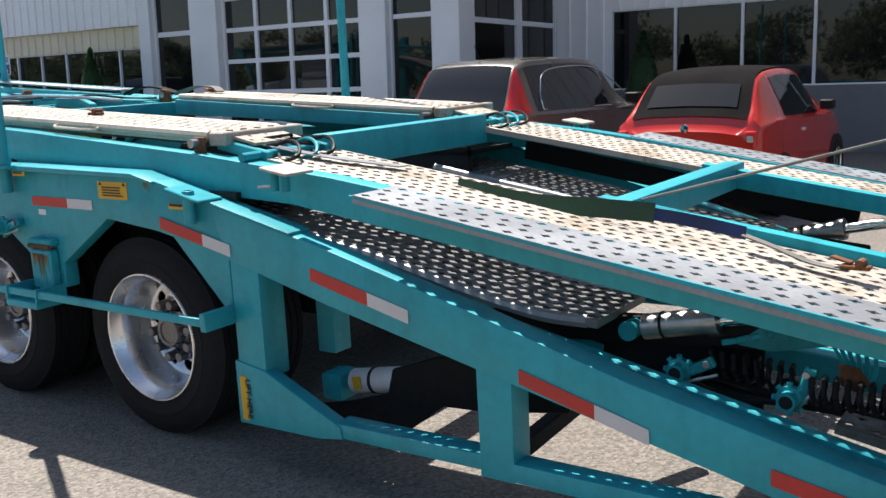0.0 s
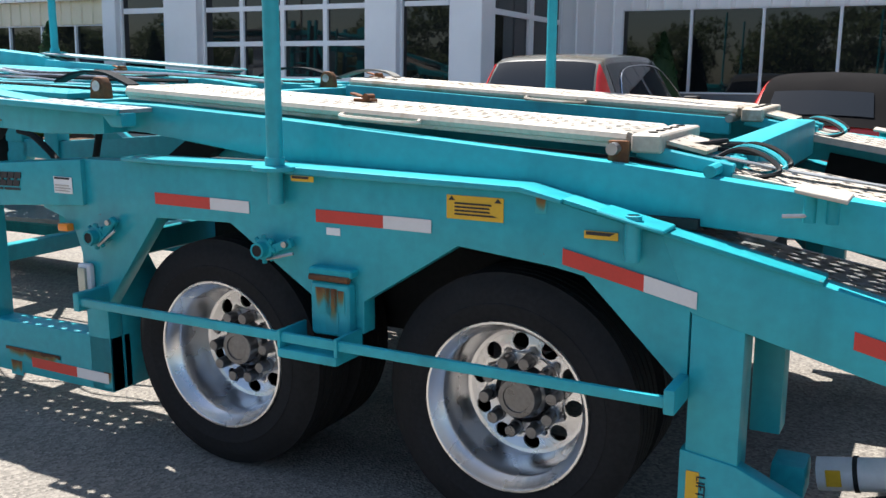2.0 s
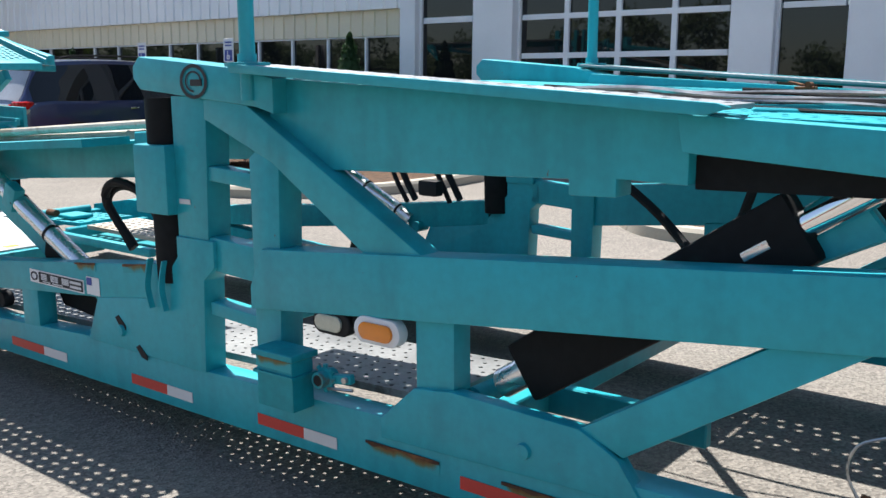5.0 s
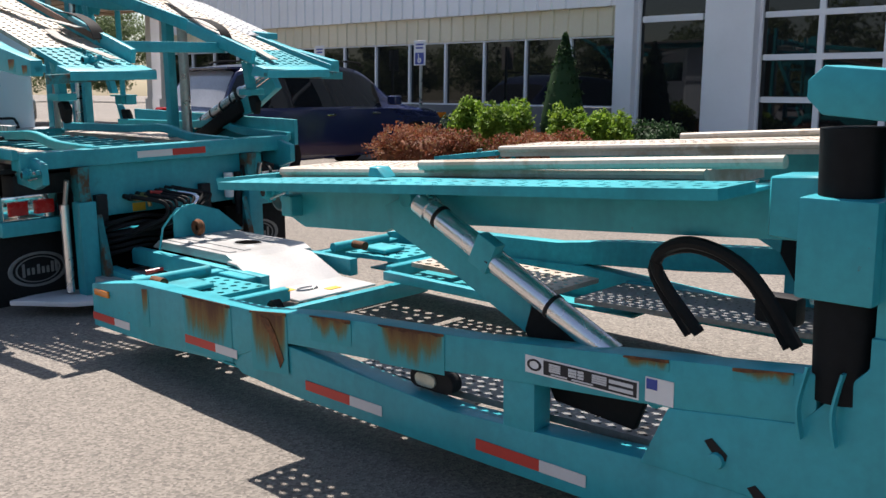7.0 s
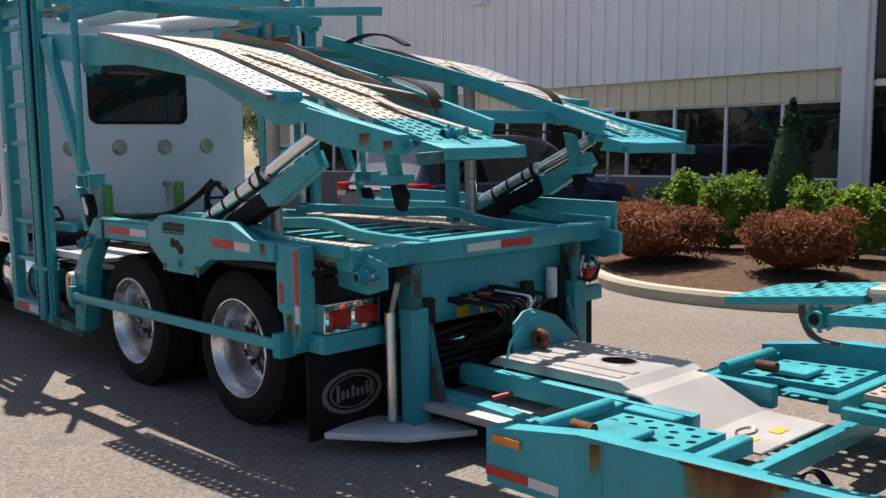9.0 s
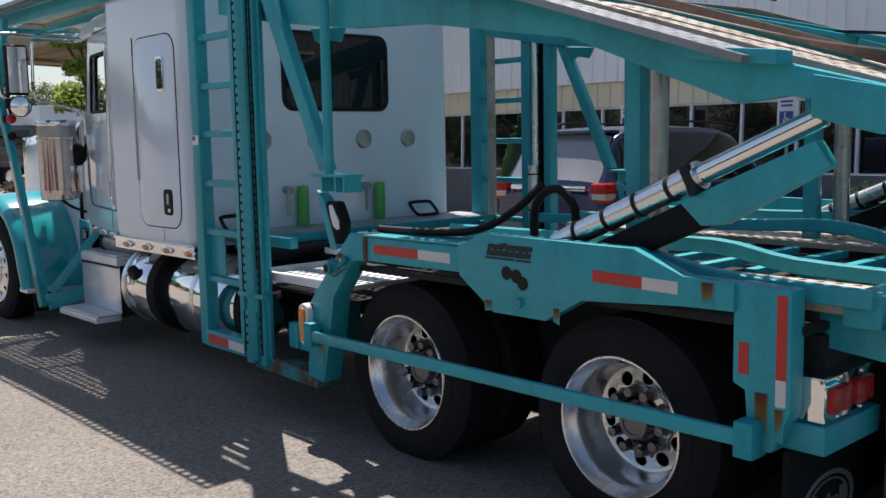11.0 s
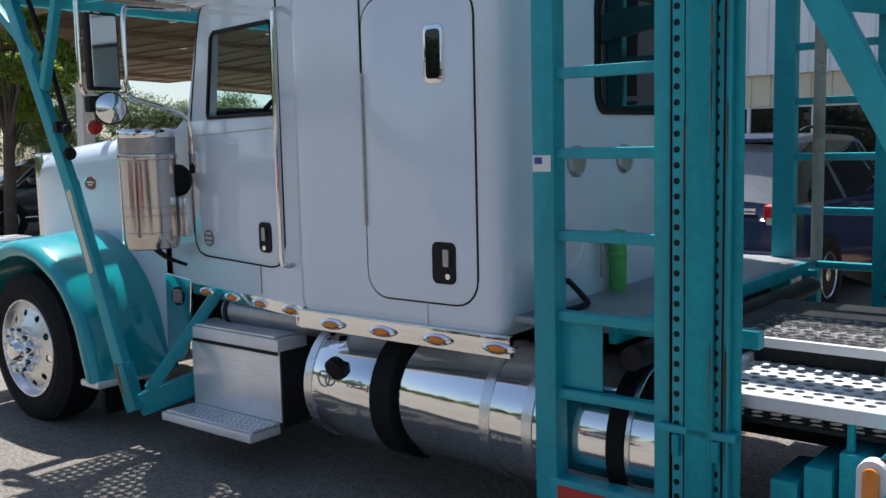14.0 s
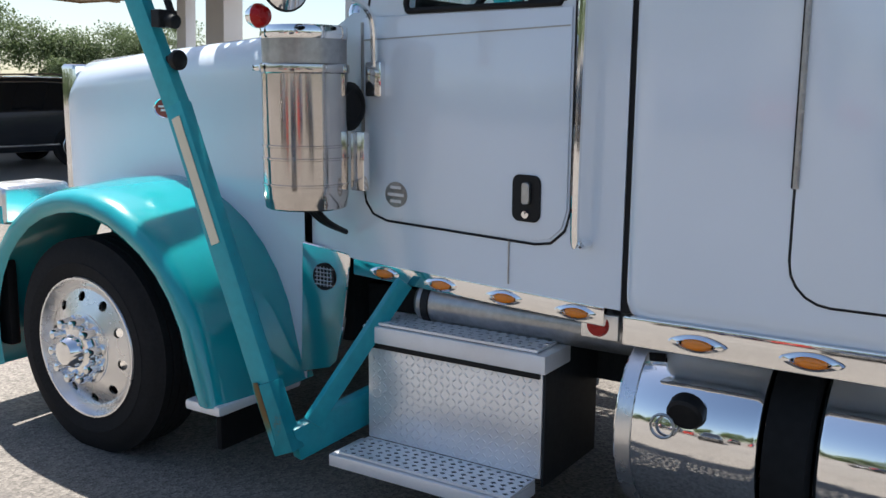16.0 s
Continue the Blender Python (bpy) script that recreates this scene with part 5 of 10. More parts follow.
def word_mark(parent, x0, x1, z, h, y, tilt=0.0):
    """A maker's word mark as plain slanted shapes with an underline."""
    w = (x1 - x0) / 7
    sh = h * 0.32
    for k in range(7):
        a = x0 + w * k
        zz = z + (a - x0) * tilt
        hh = h * (1.12 if k == 2 else 1.0)
        for q0, q1 in ((0.0, 0.42), (0.56, 1.0)):
            part("mark_shape", prism(B(), [(a + sh * q0, zz + hh * q0), (a + w * 0.88 + sh * q0, zz + hh * q0), (a + w * 0.88 + sh * q1, zz + hh * q1), (a + sh * q1, zz + hh * q1)], y - 0.003, y), INK, parent)
        part("mark_stem", prism(B(), [(a + sh * 0.42, zz + hh * 0.42), (a + w * 0.34 + sh * 0.42, zz + hh * 0.42), (a + w * 0.34 + sh * 0.56, zz + hh * 0.56), (a + sh * 0.56, zz + hh * 0.56)], y - 0.003, y), INK, parent)
    part("mark_underline", prism(B(), [(x0 - 0.01, z - h * 0.28), (x0 + w * 4.4, z - h * 0.28 + tilt * w * 4.4), (x0 + w * 4.45, z - h * 0.12 + tilt * w * 4.4), (x0, z - h * 0.12)], y - 0.003, y), INK, parent)
    part("mark_subline", prism(B(), [(x0 + w * 4.7, z - h * 0.30 + tilt * w * 5), (x1, z - h * 0.30 + tilt * w * 7), (x1, z - h * 0.14 + tilt * w * 7), (x0 + w * 4.7, z - h * 0.14 + tilt * w * 5)], y - 0.003, y), INK, parent)


word_mark(trailer, -6.235, -5.93, 1.055, 0.062, 2.746, 0.03)


def oval_mark(parent, x, y, z, rx, rz):
    bm = B()
    for r in ((1.0, 0.80), (0.62, 0.50)):
        n = 28
        a = [bm.verts.new((x + rx * r[0] * math.cos(6.2832 * k / n), y - 0.003, z + rz * r[0] * math.sin(6.2832 * k / n))) for k in range(n)]
        b = [bm.verts.new((x + rx * r[1] * math.cos(6.2832 * k / n), y - 0.003, z + rz * r[1] * math.sin(6.2832 * k / n))) for k in range(n)]
        for k in range(n if r[0] == 1 else n - 7):
            bm.faces.new((a[k], a[(k + 1) % n], b[(k + 1) % n], b[k]))
    part("oval_mark", bm, INK, parent, "round dark maker's mark")
    part("mark_bar", prism(B(), [(x - rx * 0.25, z - rz * 0.25), (x + rx * 0.6, z - rz * 0.25), (x + rx * 0.6, z + rz * 0.12), (x - rx * 0.25, z + rz * 0.12)], y - 0.003, y - 0.0005), INK, parent)


oval_mark(trailer, -9.07, 2.748, 1.588, 0.085, 0.068)
plate_label(trailer, -9.23, -9.16, 1.09, 1.11, 2.768, WHITETAPE, "white_label")

# lamps on the side
def stadium(x0, x1, z0, z1, n=6):
    """An outline with rounded short ends."""
    r = min(x1 - x0, z1 - z0) / 2
    out = []
    for cx, cz, t0 in ((x1 - r, z1 - r, 0), (x0 + r, z1 - r, 90), (x0 + r, z0 + r, 180), (x1 - r, z0 + r, 270)):
        out += [(cx + r * math.cos(radians(t0 + 90 * k / n)), cz + r * math.sin(radians(t0 + 90 * k / n))) for k in range(n)]
    return out


bm = soften(box(B(), -5.70, -5.64, 2.735, 2.775, 0.885, 0.92), 0.008, 2)
part("side_marker", bm, AMBER, trailer, "amber side marker lamp")
base = part("tall_lamp", soften(box(B(), -5.60, -5.525, 2.735, 2.77, 0.60, 0.755), 0.02, 3), FOOTPALE, trailer)
part("lens", soften(box(B(), -5.585, -5.54, 2.722, 2.736, 0.615, 0.74), 0.012, 2), CLEARLENS, base, "clear lens")
base = part("oval_lamp", soften(prism(B(), stadium(-8.235, -8.02, 0.675, 0.775), 2.742, 2.79), 0.006, 2), LABEL, trailer, "white-rimmed oval lamp")
part("lens", soften(prism(B(), stadium(-8.205, -8.05, 0.692, 0.757), 2.730, 2.744), 0.008, 2), AMBER, base, "amber lens")
base = part("chrome_lamp", soften(prism(B(), stadium(-8.455, -8.265, 0.672, 0.762), 2.752, 2.80), 0.012, 3), BLACK, trailer, "black-cased oval lamp with a clear lens")
part("lens", soften(prism(B(), stadium(-8.435, -8.30, 0.687, 0.75), 2.742, 2.755), 0.006, 2), CLEARLENS, base)
part("socket", rod(B(), (-8.27, 2.80, 0.735), (-8.22, 2.80, 0.735), 0.03, 12), BLACK, base)
bm = soften(box(B(), -8.67, -8.475, 2.66, 2.77, 0.37, 0.57), 0.008, 2)
box(bm, -8.68, -8.465, 2.65, 2.78, 0.50, 0.512)
wb = part("winch_box", bm, TEALW, trailer)
part("winch_lid", soften(box(B(), -8.685, -8.46, 2.645, 2.785, 0.57, 0.595), 0.004, 1), TEALW, wb)
rust_run(wb, -8.67, 0.575, -8.48, 0.575, 0.05, 2.66, random.Random(4))
winch_end(-8.40, 0.50, 2.80, 5)
part("hook", pipe(B(), [(-6.50, 2.77, 0.56), (-6.505, 2.75, 0.49), (-6.46, 2.74, 0.455), (-6.42, 2.75, 0.475)], 0.012, 8), RUST, trailer)
part("wire", pipe(B(), [(-6.44, 2.74, 0.74), (-6.52, 2.735, 0.70), (-6.54, 2.735, 0.62), (-6.50, 2.74, 0.54)], 0.004, 6), STEEL, trailer)
part("coupling", rod(rod(B(), (-5.86, 3.05, 0.90), (-5.86, 2.92, 0.90), 0.05, 14), (-5.95, 3.0, 0.92), (-5.80, 3.0, 0.92), 0.04, 12), TEALW, trailer)

base = part("pocket_lamp", soften(prism(B(), stadium(-11.16, -10.91, 0.375, 0.465), 2.84, 2.90), 0.008, 2), BLACK, trailer, "black oval lamp in the beam's gap")
part("lens", soften(prism(B(), stadium(-11.12, -11.0, 0.39, 0.45), 2.828, 2.842), 0.008, 2), CLEARLENS, base, "clear lens")

# bolts and drain slots along the side
for x, z in ((-7.52, 0.43), (-9.7, 0.47)):
    part("bolt_head", lathe(B(), [(0.001, 2.742), (0.025, 2.744), (0.03, 2.765)], 14, 'Y', (x, 0, z)), TEAL, trailer)
for x, z in ((-9.70, 0.505), (-9.55, 0.39)):
    part("slot", prism(B(), [(x - 0.045, z + 0.02), (x - 0.02, z + 0.035), (x + 0.035, z - 0.01), (x + 0.03, z - 0.03), (x - 0.01, z - 0.02)], 2.757, 2.7605), BLACK, trailer)

# rust runs on the near side
rr = random.Random(8)
for xa, xb, dp in ((-8.21, -7.87, 0.05), (-7.61, -7.37, 0.05), (-6.81, -6.39, 0.055), (-6.15, -5.79, 0.06)):
    rust_run(trailer, xa, 0.300, xb, 0.300, dp, 2.768, rr)
for xa, xb, zt, dp in ((-6.94, -6.87, 0.225, 0.05), (-6.34, -6.28, 0.235, 0.06), (-6.13, -6.05, 0.235, 0.07), (-5.52, -5.47, 0.27, 0.07), (-3.50, -3.46, 1.185, 0.06)):
    rust_run(trailer, xa, zt, xb, zt, dp, 2.768, rr)
for xa, za, xb, zb, dp in ((-13.24, 0.50, -13.17, 0.508, 0.22), (-12.80, 0.535, -12.36, 0.545, 0.30), (-12.19, 0.548, -11.90, 0.58, 0.30), (-11.72, 0.602, -11.44, 0.625, 0.12), (-11.26, 0.640, -10.88, 0.665, 0.17), (-10.05, 0.745, -9.88, 0.762, 0.04), (-9.66, 0.783, -9.47, 0.805, 0.04)):
    rust_run(trailer, xa, za, xb, zb, dp, 2.762, rr)
part("crack", prism(B(), [(-12.12, 0.535), (-12.04, 0.53), (-11.99, 0.47), (-11.93, 0.35), (-11.96, 0.30), (-12.02, 0.44)], 2.757, 2.7595), RUST, trailer, "rusted crack down the beam")

# identification strip
lab = plate_label(trailer, -10.47, -9.99, 0.60, 0.665, 2.7625, LABEL, "maker_strip", "white maker's strip with dark print")
part("strip_panel", prism(B(), [(-10.385, 0.607), (-9.997, 0.607), (-9.997, 0.659), (-10.385, 0.659)], 2.7583, 2.7603), INK, lab, "dark printed panel")
for x0, x1, z0, z1, n in ((-10.36, -10.31, 0.622, 0.654, 4), (-10.275, -10.24, 0.622, 0.654, 3), (-10.235, -10.21, 0.622, 0.654, 3), (-10.175, -10.115, 0.622, 0.654, 4), (-10.35, -10.28, 0.611, 0.618, 1), (-10.26, -10.17, 0.611, 0.618, 1), (-10.105, -10.01, 0.637, 0.653, 1), (-10.105, -10.01, 0.615, 0.631, 1)):
    for k in range(n):
        h = (z1 - z0) / n
        part("strip_cell", prism(B(), [(x0, z0 + h * k), (x1, z0 + h * k), (x1, z0 + h * k + h * 0.78), (x0, z0 + h * k + h * 0.78)], 2.7567, 2.7583), FOOTPALE, lab)
part("strip_mark", lathe(B(), [(0.017, -0.002), (0.026, -0.002), (0.026, 0.0005)], 20, 'Y'), INK, lab, "", Matrix.Translation((-10.428, 2.7603, 0.633)) @ Matrix.Diagonal((1.25, 1, 0.85, 1)))
lab = plate_label(trailer, -9.965, -9.86, 0.605, 0.69, 2.7625, LABEL, "small_label", "small white label with a blue field")
part("blue_field", prism(B(), [(-9.96, 0.65), (-9.92, 0.65), (-9.92, 0.685), (-9.96, 0.685)], 2.7583, 2.7603), BLUEINK, lab)

# ---------------- decks
for s in (0, 1):
    y0, y1 = (2.98, 3.40) if s == 0 else (4.70, 5.12)
    f = "galvanised perforated runway plate, worn"
    # each runway: a raised tread tray and its rear slope
    g = grating("runway_tray", (-5.48, 1.492), (-3.27, 1.375), y0, y1, GALV, trailer, label=f, lip=0.05, hole=0.32, rise=0.0015)
    part("tray_rim", pipe(B(), [(-5.48, y0, 1.475), (-3.27, y0, 1.358)], 0.022, 8, 0), GALV, g)
    part("tray_rim", pipe(B(), [(-5.48, y1, 1.475), (-3.27, y1, 1.358)], 0.022, 8, 0), GALV, g)
    part("tray_rim", pipe(B(), [(-5.48, y0, 1.475), (-5.48, y1, 1.475)], 0.022, 8, 0), GALV, g)
    part("tray_rim", pipe(B(), [(-3.27, y0, 1.358), (-3.27, y1, 1.358)], 0.022, 8, 0), GALV, g)
    part("grab_handle", pipe(B(), [(-4.35, y0 - 0.01, 1.41), (-4.34, y0 - 0.05, 1.40), (-4.05, y0 - 0.05, 1.385), (-4.04, y0 - 0.01, 1.395)], 0.009, 6, 3), GALV, g)
    bm = beam(B(), (-3.2, y0 - 0.03, 1.345), (-3.2, y1 + 0.05, 1.345), 0.10, 0.06)
    bm2 = part("hinge_bar", soften(bm, 0.006, 1), GALV, trailer, "perforated hinge bar")
    for k in range(5):
        part("hole", rod(B(), (-3.2, y0 + 0.05 + 0.085 * k, 1.372), (-3.2, y0 + 0.05 + 0.085 * k, 1.379), 0.016, 8), BLACK, bm2)
    part("hinge_pin", rod(B(), (-3.29, y0 - 0.10, 1.33), (-3.29, y1 + 0.1, 1.33), 0.020, 10), STEEL, trailer, "steel hinge pin")
    yl = y0 - 0.055 if s == 0 else y1 + 0.055
    lp = part("lock_plate", soften(box(B(), -3.315, -3.245, yl - 0.008, yl + 0.008, 1.275, 1.355), 0.006, 2), RUST, trailer, "rusty square locking plate")
    part("plate_bolt", rod(B(), (-3.28, yl - 0.018, 1.33), (-3.28, yl, 1.33), 0.012, 8), STEEL, lp)
    grating("hinge_plate", (-3.26, 1.378), (-3.02, 1.325), y0 + 0.03, y1 - 0.10, GALV, trailer, pitch=0.075, across=0.05, hole=0.22, lip=0.012, label="pale punched hinge plate")
    for k in range(3):
        q = y0 + 0.10 + 0.11 * k
        part("hinge_hose", pipe(B(), [(-3.02, q, 1.29), (-2.95, q + 0.05, 1.325), (-2.86, q + 0.02, 1.31), (-2.80, q - 0.05, 1.27), (-2.88, q - 0.06, 1.25), (-2.96, q, 1.27)], 0.008, 6), HOSE if k != 1 else TEALW, trailer)
    part("hinge_pin", rod(B(), (-2.98, y0 - 0.10, 1.275), (-2.98, y1 + 0.1, 1.275), 0.02, 10), TEALW, trailer)
    for yy in (y0 + 0.02, y0 + 0.2, y1 - 0.03):
        part("hinge_arm", soften(beam(B(), (-3.24, yy, 1.32), (-2.93, yy, 1.265), 0.03, 0.05), 0.005, 1), TEAL, trailer)
    lug = part("lock_block", soften(prism(B(), [(-5.70, 1.44), (-5.60, 1.44), (-5.605, 1.50), (-5.625, 1.53), (-5.665, 1.535), (-5.69, 1.51)], y0 - 0.02, y0 + 0.025), 0.006, 2), RUST, trailer, "rusty brown locking block")
    part("lug_eye", lathe(B(), [(0.020, y0 - 0.021), (0.024, y0 - 0.028), (0.016, y0 - 0.028), (0.001, y0 - 0.022)], 14, 'Y', (-5.65, 0, 1.495)), STEEL, lug)
    grating("rear_runway", (-2.93, 1.262), (0.9, 0.66), y0 - 0.0, y1 + 0.02, GALV, trailer, label=f, hole=0.32, rise=0.0015)
    yo0, yo1 = (2.70, 2.955) if s == 0 else (5.145, 5.40)
    grating("side_walkway", (-2.23, 1.174), (0.9, 0.66), yo0, yo1, GREYG, trailer, pitch=0.085, across=0.062, hole=0.28, label="grey perforated walkway plate")
    # lower rear ramps under the deck
    ya, yb, ye = (y0 - 0.01, y1 - 0.02, y0 - 0.025) if s == 0 else (y0 - 0.10, y1 - 0.02, y0 - 0.115)
    grating("lower_ramp", (-3.2, 1.045), (-1.40, 0.735), ya, yb, DIRTSHADEG, trailer, hole=0.30, label="dark perforated lower ramp plate", steps=[(-2.74, 0.965), (-2.33, 0.895), (-1.97, 0.815), (-1.64, 0.755)])
    part("ramp_edge", pipe(B(), [(-3.2, ye, 1.035), (-2.74, ye, 0.952), (-2.33, ye, 0.882), (-1.97, ye, 0.80), (-1.64, ye, 0.738), (-1.45, ye + 0.03, 0.722)], 0.024, 8), GREYG, trailer)
    part("rubber_guard", soften(beam(B(), (-2.9, y1 + 0.0, 1.09), (-1.0, y1 + 0.0, 0.76), 0.02, 0.11), 0.004, 1), BOOT, trailer)

# lower perforated decks between the tower and the wheels
for s in (0, 1):
    y0, y1 = (2.92, 3.45) if s == 0 else (4.65, 5.18)
    # dark grating colour stands in for the upper deck's shade
    grating("lower_runway", (-11.6, 0.36), (-8.0, 0.46), y0, y1, DIRTSHADEG, trailer, hole=0.15, round_hole=True, label="grey perforated lower runway, coloured dark for the shade under the deck")
    part("runway_beam", soften(beam(B(), (-11.6, y1 + 0.03, 0.31), (-7.2, y1 + 0.03, 0.34), 0.05, 0.12), 0.006, 1), TEAL, trailer)
for x, z in ((-9.8, 0.32), (-7.9, 0.33), (-5.55, 0.80)):
    part("cross_member", soften(beam(B(), (x, 2.85, z), (x, 5.25, z), 0.09, 0.11), 0.006, 1), TEAL, trailer)

# cross beams of the upper deck
for x, z, w, h in ((-2.98, 1.25, 0.12, 0.16), (-1.50, 1.03, 0.10, 0.12), (-5.62, 1.39, 0.10, 0.10), (-6.9, 1.40, 0.08, 0.09), (-8.3, 1.47, 0.08, 0.09)):
    part("cross_beam", soften(beam(B(), (x, 3.38 if x > -4 else 2.9, z), (x, 4.72 if x > -4 else 5.2, z), w, h), 0.008, 2), TEAL, trailer)
for x in (-3.0,):
    for yy in (3.42, 4.66):
        part("boss", rod(B(), (x - 0.07, yy, 1.27), (x + 0.07, yy, 1.27), 0.03, 12), TEALW, trailer)
# frame rails between the arms at the front of the upper deck
for yy, x0, x1 in ((3.15, -8.6, -5.7), (3.45, -8.6, -5.7), (4.65, -8.6, -5.7), (4.95, -8.6, -5.7)):
    part("deck_rail", soften(beam(B(), (x0, yy, 1.50), (x1, yy, 1.42), 0.05, 0.06), 0.005, 1), TEAL, trailer)
for y0, y1 in ((2.93, 3.47), (4.63, 5.17)):
    grating("deck_plate", (-9.30, 1.565), (-8.20, 1.530), y0, y1, TEALW, trailer, pitch=0.11, across=0.09, hole=0.11, lip=0.02, label="teal deck plate with few holes")
    grating("deck_plate", (-8.18, 1.530), (-5.80, 1.460), y0, y1, TEALW, trailer, pitch=0.085, across=0.075, hole=0.20, lip=0.02, label="teal perforated deck plate")
for xa, ya, xb, yb in ((-8.5, 3.2, -7.0, 4.9), (-8.5, 4.9, -7.0, 3.2), (-7.0, 3.2, -5.8, 3.9), (-7.0, 4.9, -5.8, 4.2)):
    part("deck_brace", soften(beam(B(), (xa, ya, 1.485), (xb, yb, 1.44), 0.045, 0.045), 0.005, 1), TEAL, trailer)
for s in (0, 1):
    part("rubber_strip", ribbon(B(), [(-6.25, Y(s, 0.50), 1.50), (-6.1, Y(s, 0.50), 1.545), (-5.9, Y(s, 0.48), 1.545), (-5.7, Y(s, 0.45), 1.49)], 0.07, 0.012), BOOT, trailer, "curved black rubber strip")


wr = random.Random(21)
for k in range(7):
    y = 3.25 + 0.25 * k
    x0, x1 = wr.uniform(-8.4, -7.2), wr.uniform(-6.6, -5.7)
    z = lambda x: 1.54 - 0.028 * (x + 8.6)
    pts = [(x0 + (x1 - x0) * q / 5, y + wr.uniform(-0.09, 0.09), z(x0 + (x1 - x0) * q / 5) + wr.uniform(0.0, 0.03)) for q in range(6)]
    part("deck_hose", pipe(B(), pts, wr.choice((0.007, 0.009, 0.012)), 6), wr.choice((HOSE, HOSE, TEALW, STEEL)), trailer)
for k in range(5):
    x, y = wr.uniform(-8.0, -5.9), wr.uniform(3.3, 4.8)
    part("deck_bracket", soften(box(B(), x - 0.09, x + 0.09, y - 0.03, y + 0.03, 1.47, 1.545 - 0.028 * (x + 8.6)), 0.008, 2), wr.choice((TEALW, TEALR)), trailer)


def ram(a, b, barrel, rodr, split=0.6, boot=None, bands=3, parent=trailer, mat=POLISH):
    """A hydraulic ram from a to b: eye, barrel, rod and bands, with an optional flat rubber boot part of the way."""
    a, b = Vector(a), Vector(b)
    d = (b - a)
    r = part("hydraulic_ram", rod(B(), a + d * 0.06, a + d * split, barrel, 18), mat, parent, "bright steel hydraulic cylinder")
    part("ram_rod", rod(B(), a + d * split, b - d * 0.04, rodr, 14), CHROME, r)
    part("gland", rod(B(), a + d * (split - 0.05), a + d * split, barrel * 1.15, 18), mat, r)
    for p in (a, b):
        part("eye", rod(B(), p + Vector((0, -barrel * 1.2, 0)), p + Vector((0, barrel * 1.2, 0)), barrel * 0.75, 14), TEALW, r)
    for k in range(bands):
        t = 0.15 + (split - 0.25) * k / max(1, bands - 1)
        part("band", rod(B(), a + d * t, a + d * (t + 0.012), barrel * 1.08, 14), BLACK, r)
    if boot:
        t0, t1, w, h = boot
        bm = beam(B(), a + d * t0, a + d * t1, w, h)
        part("boot", soften(bm, 0.02, 2), BOOT, r, "black rubber boot")
    return r


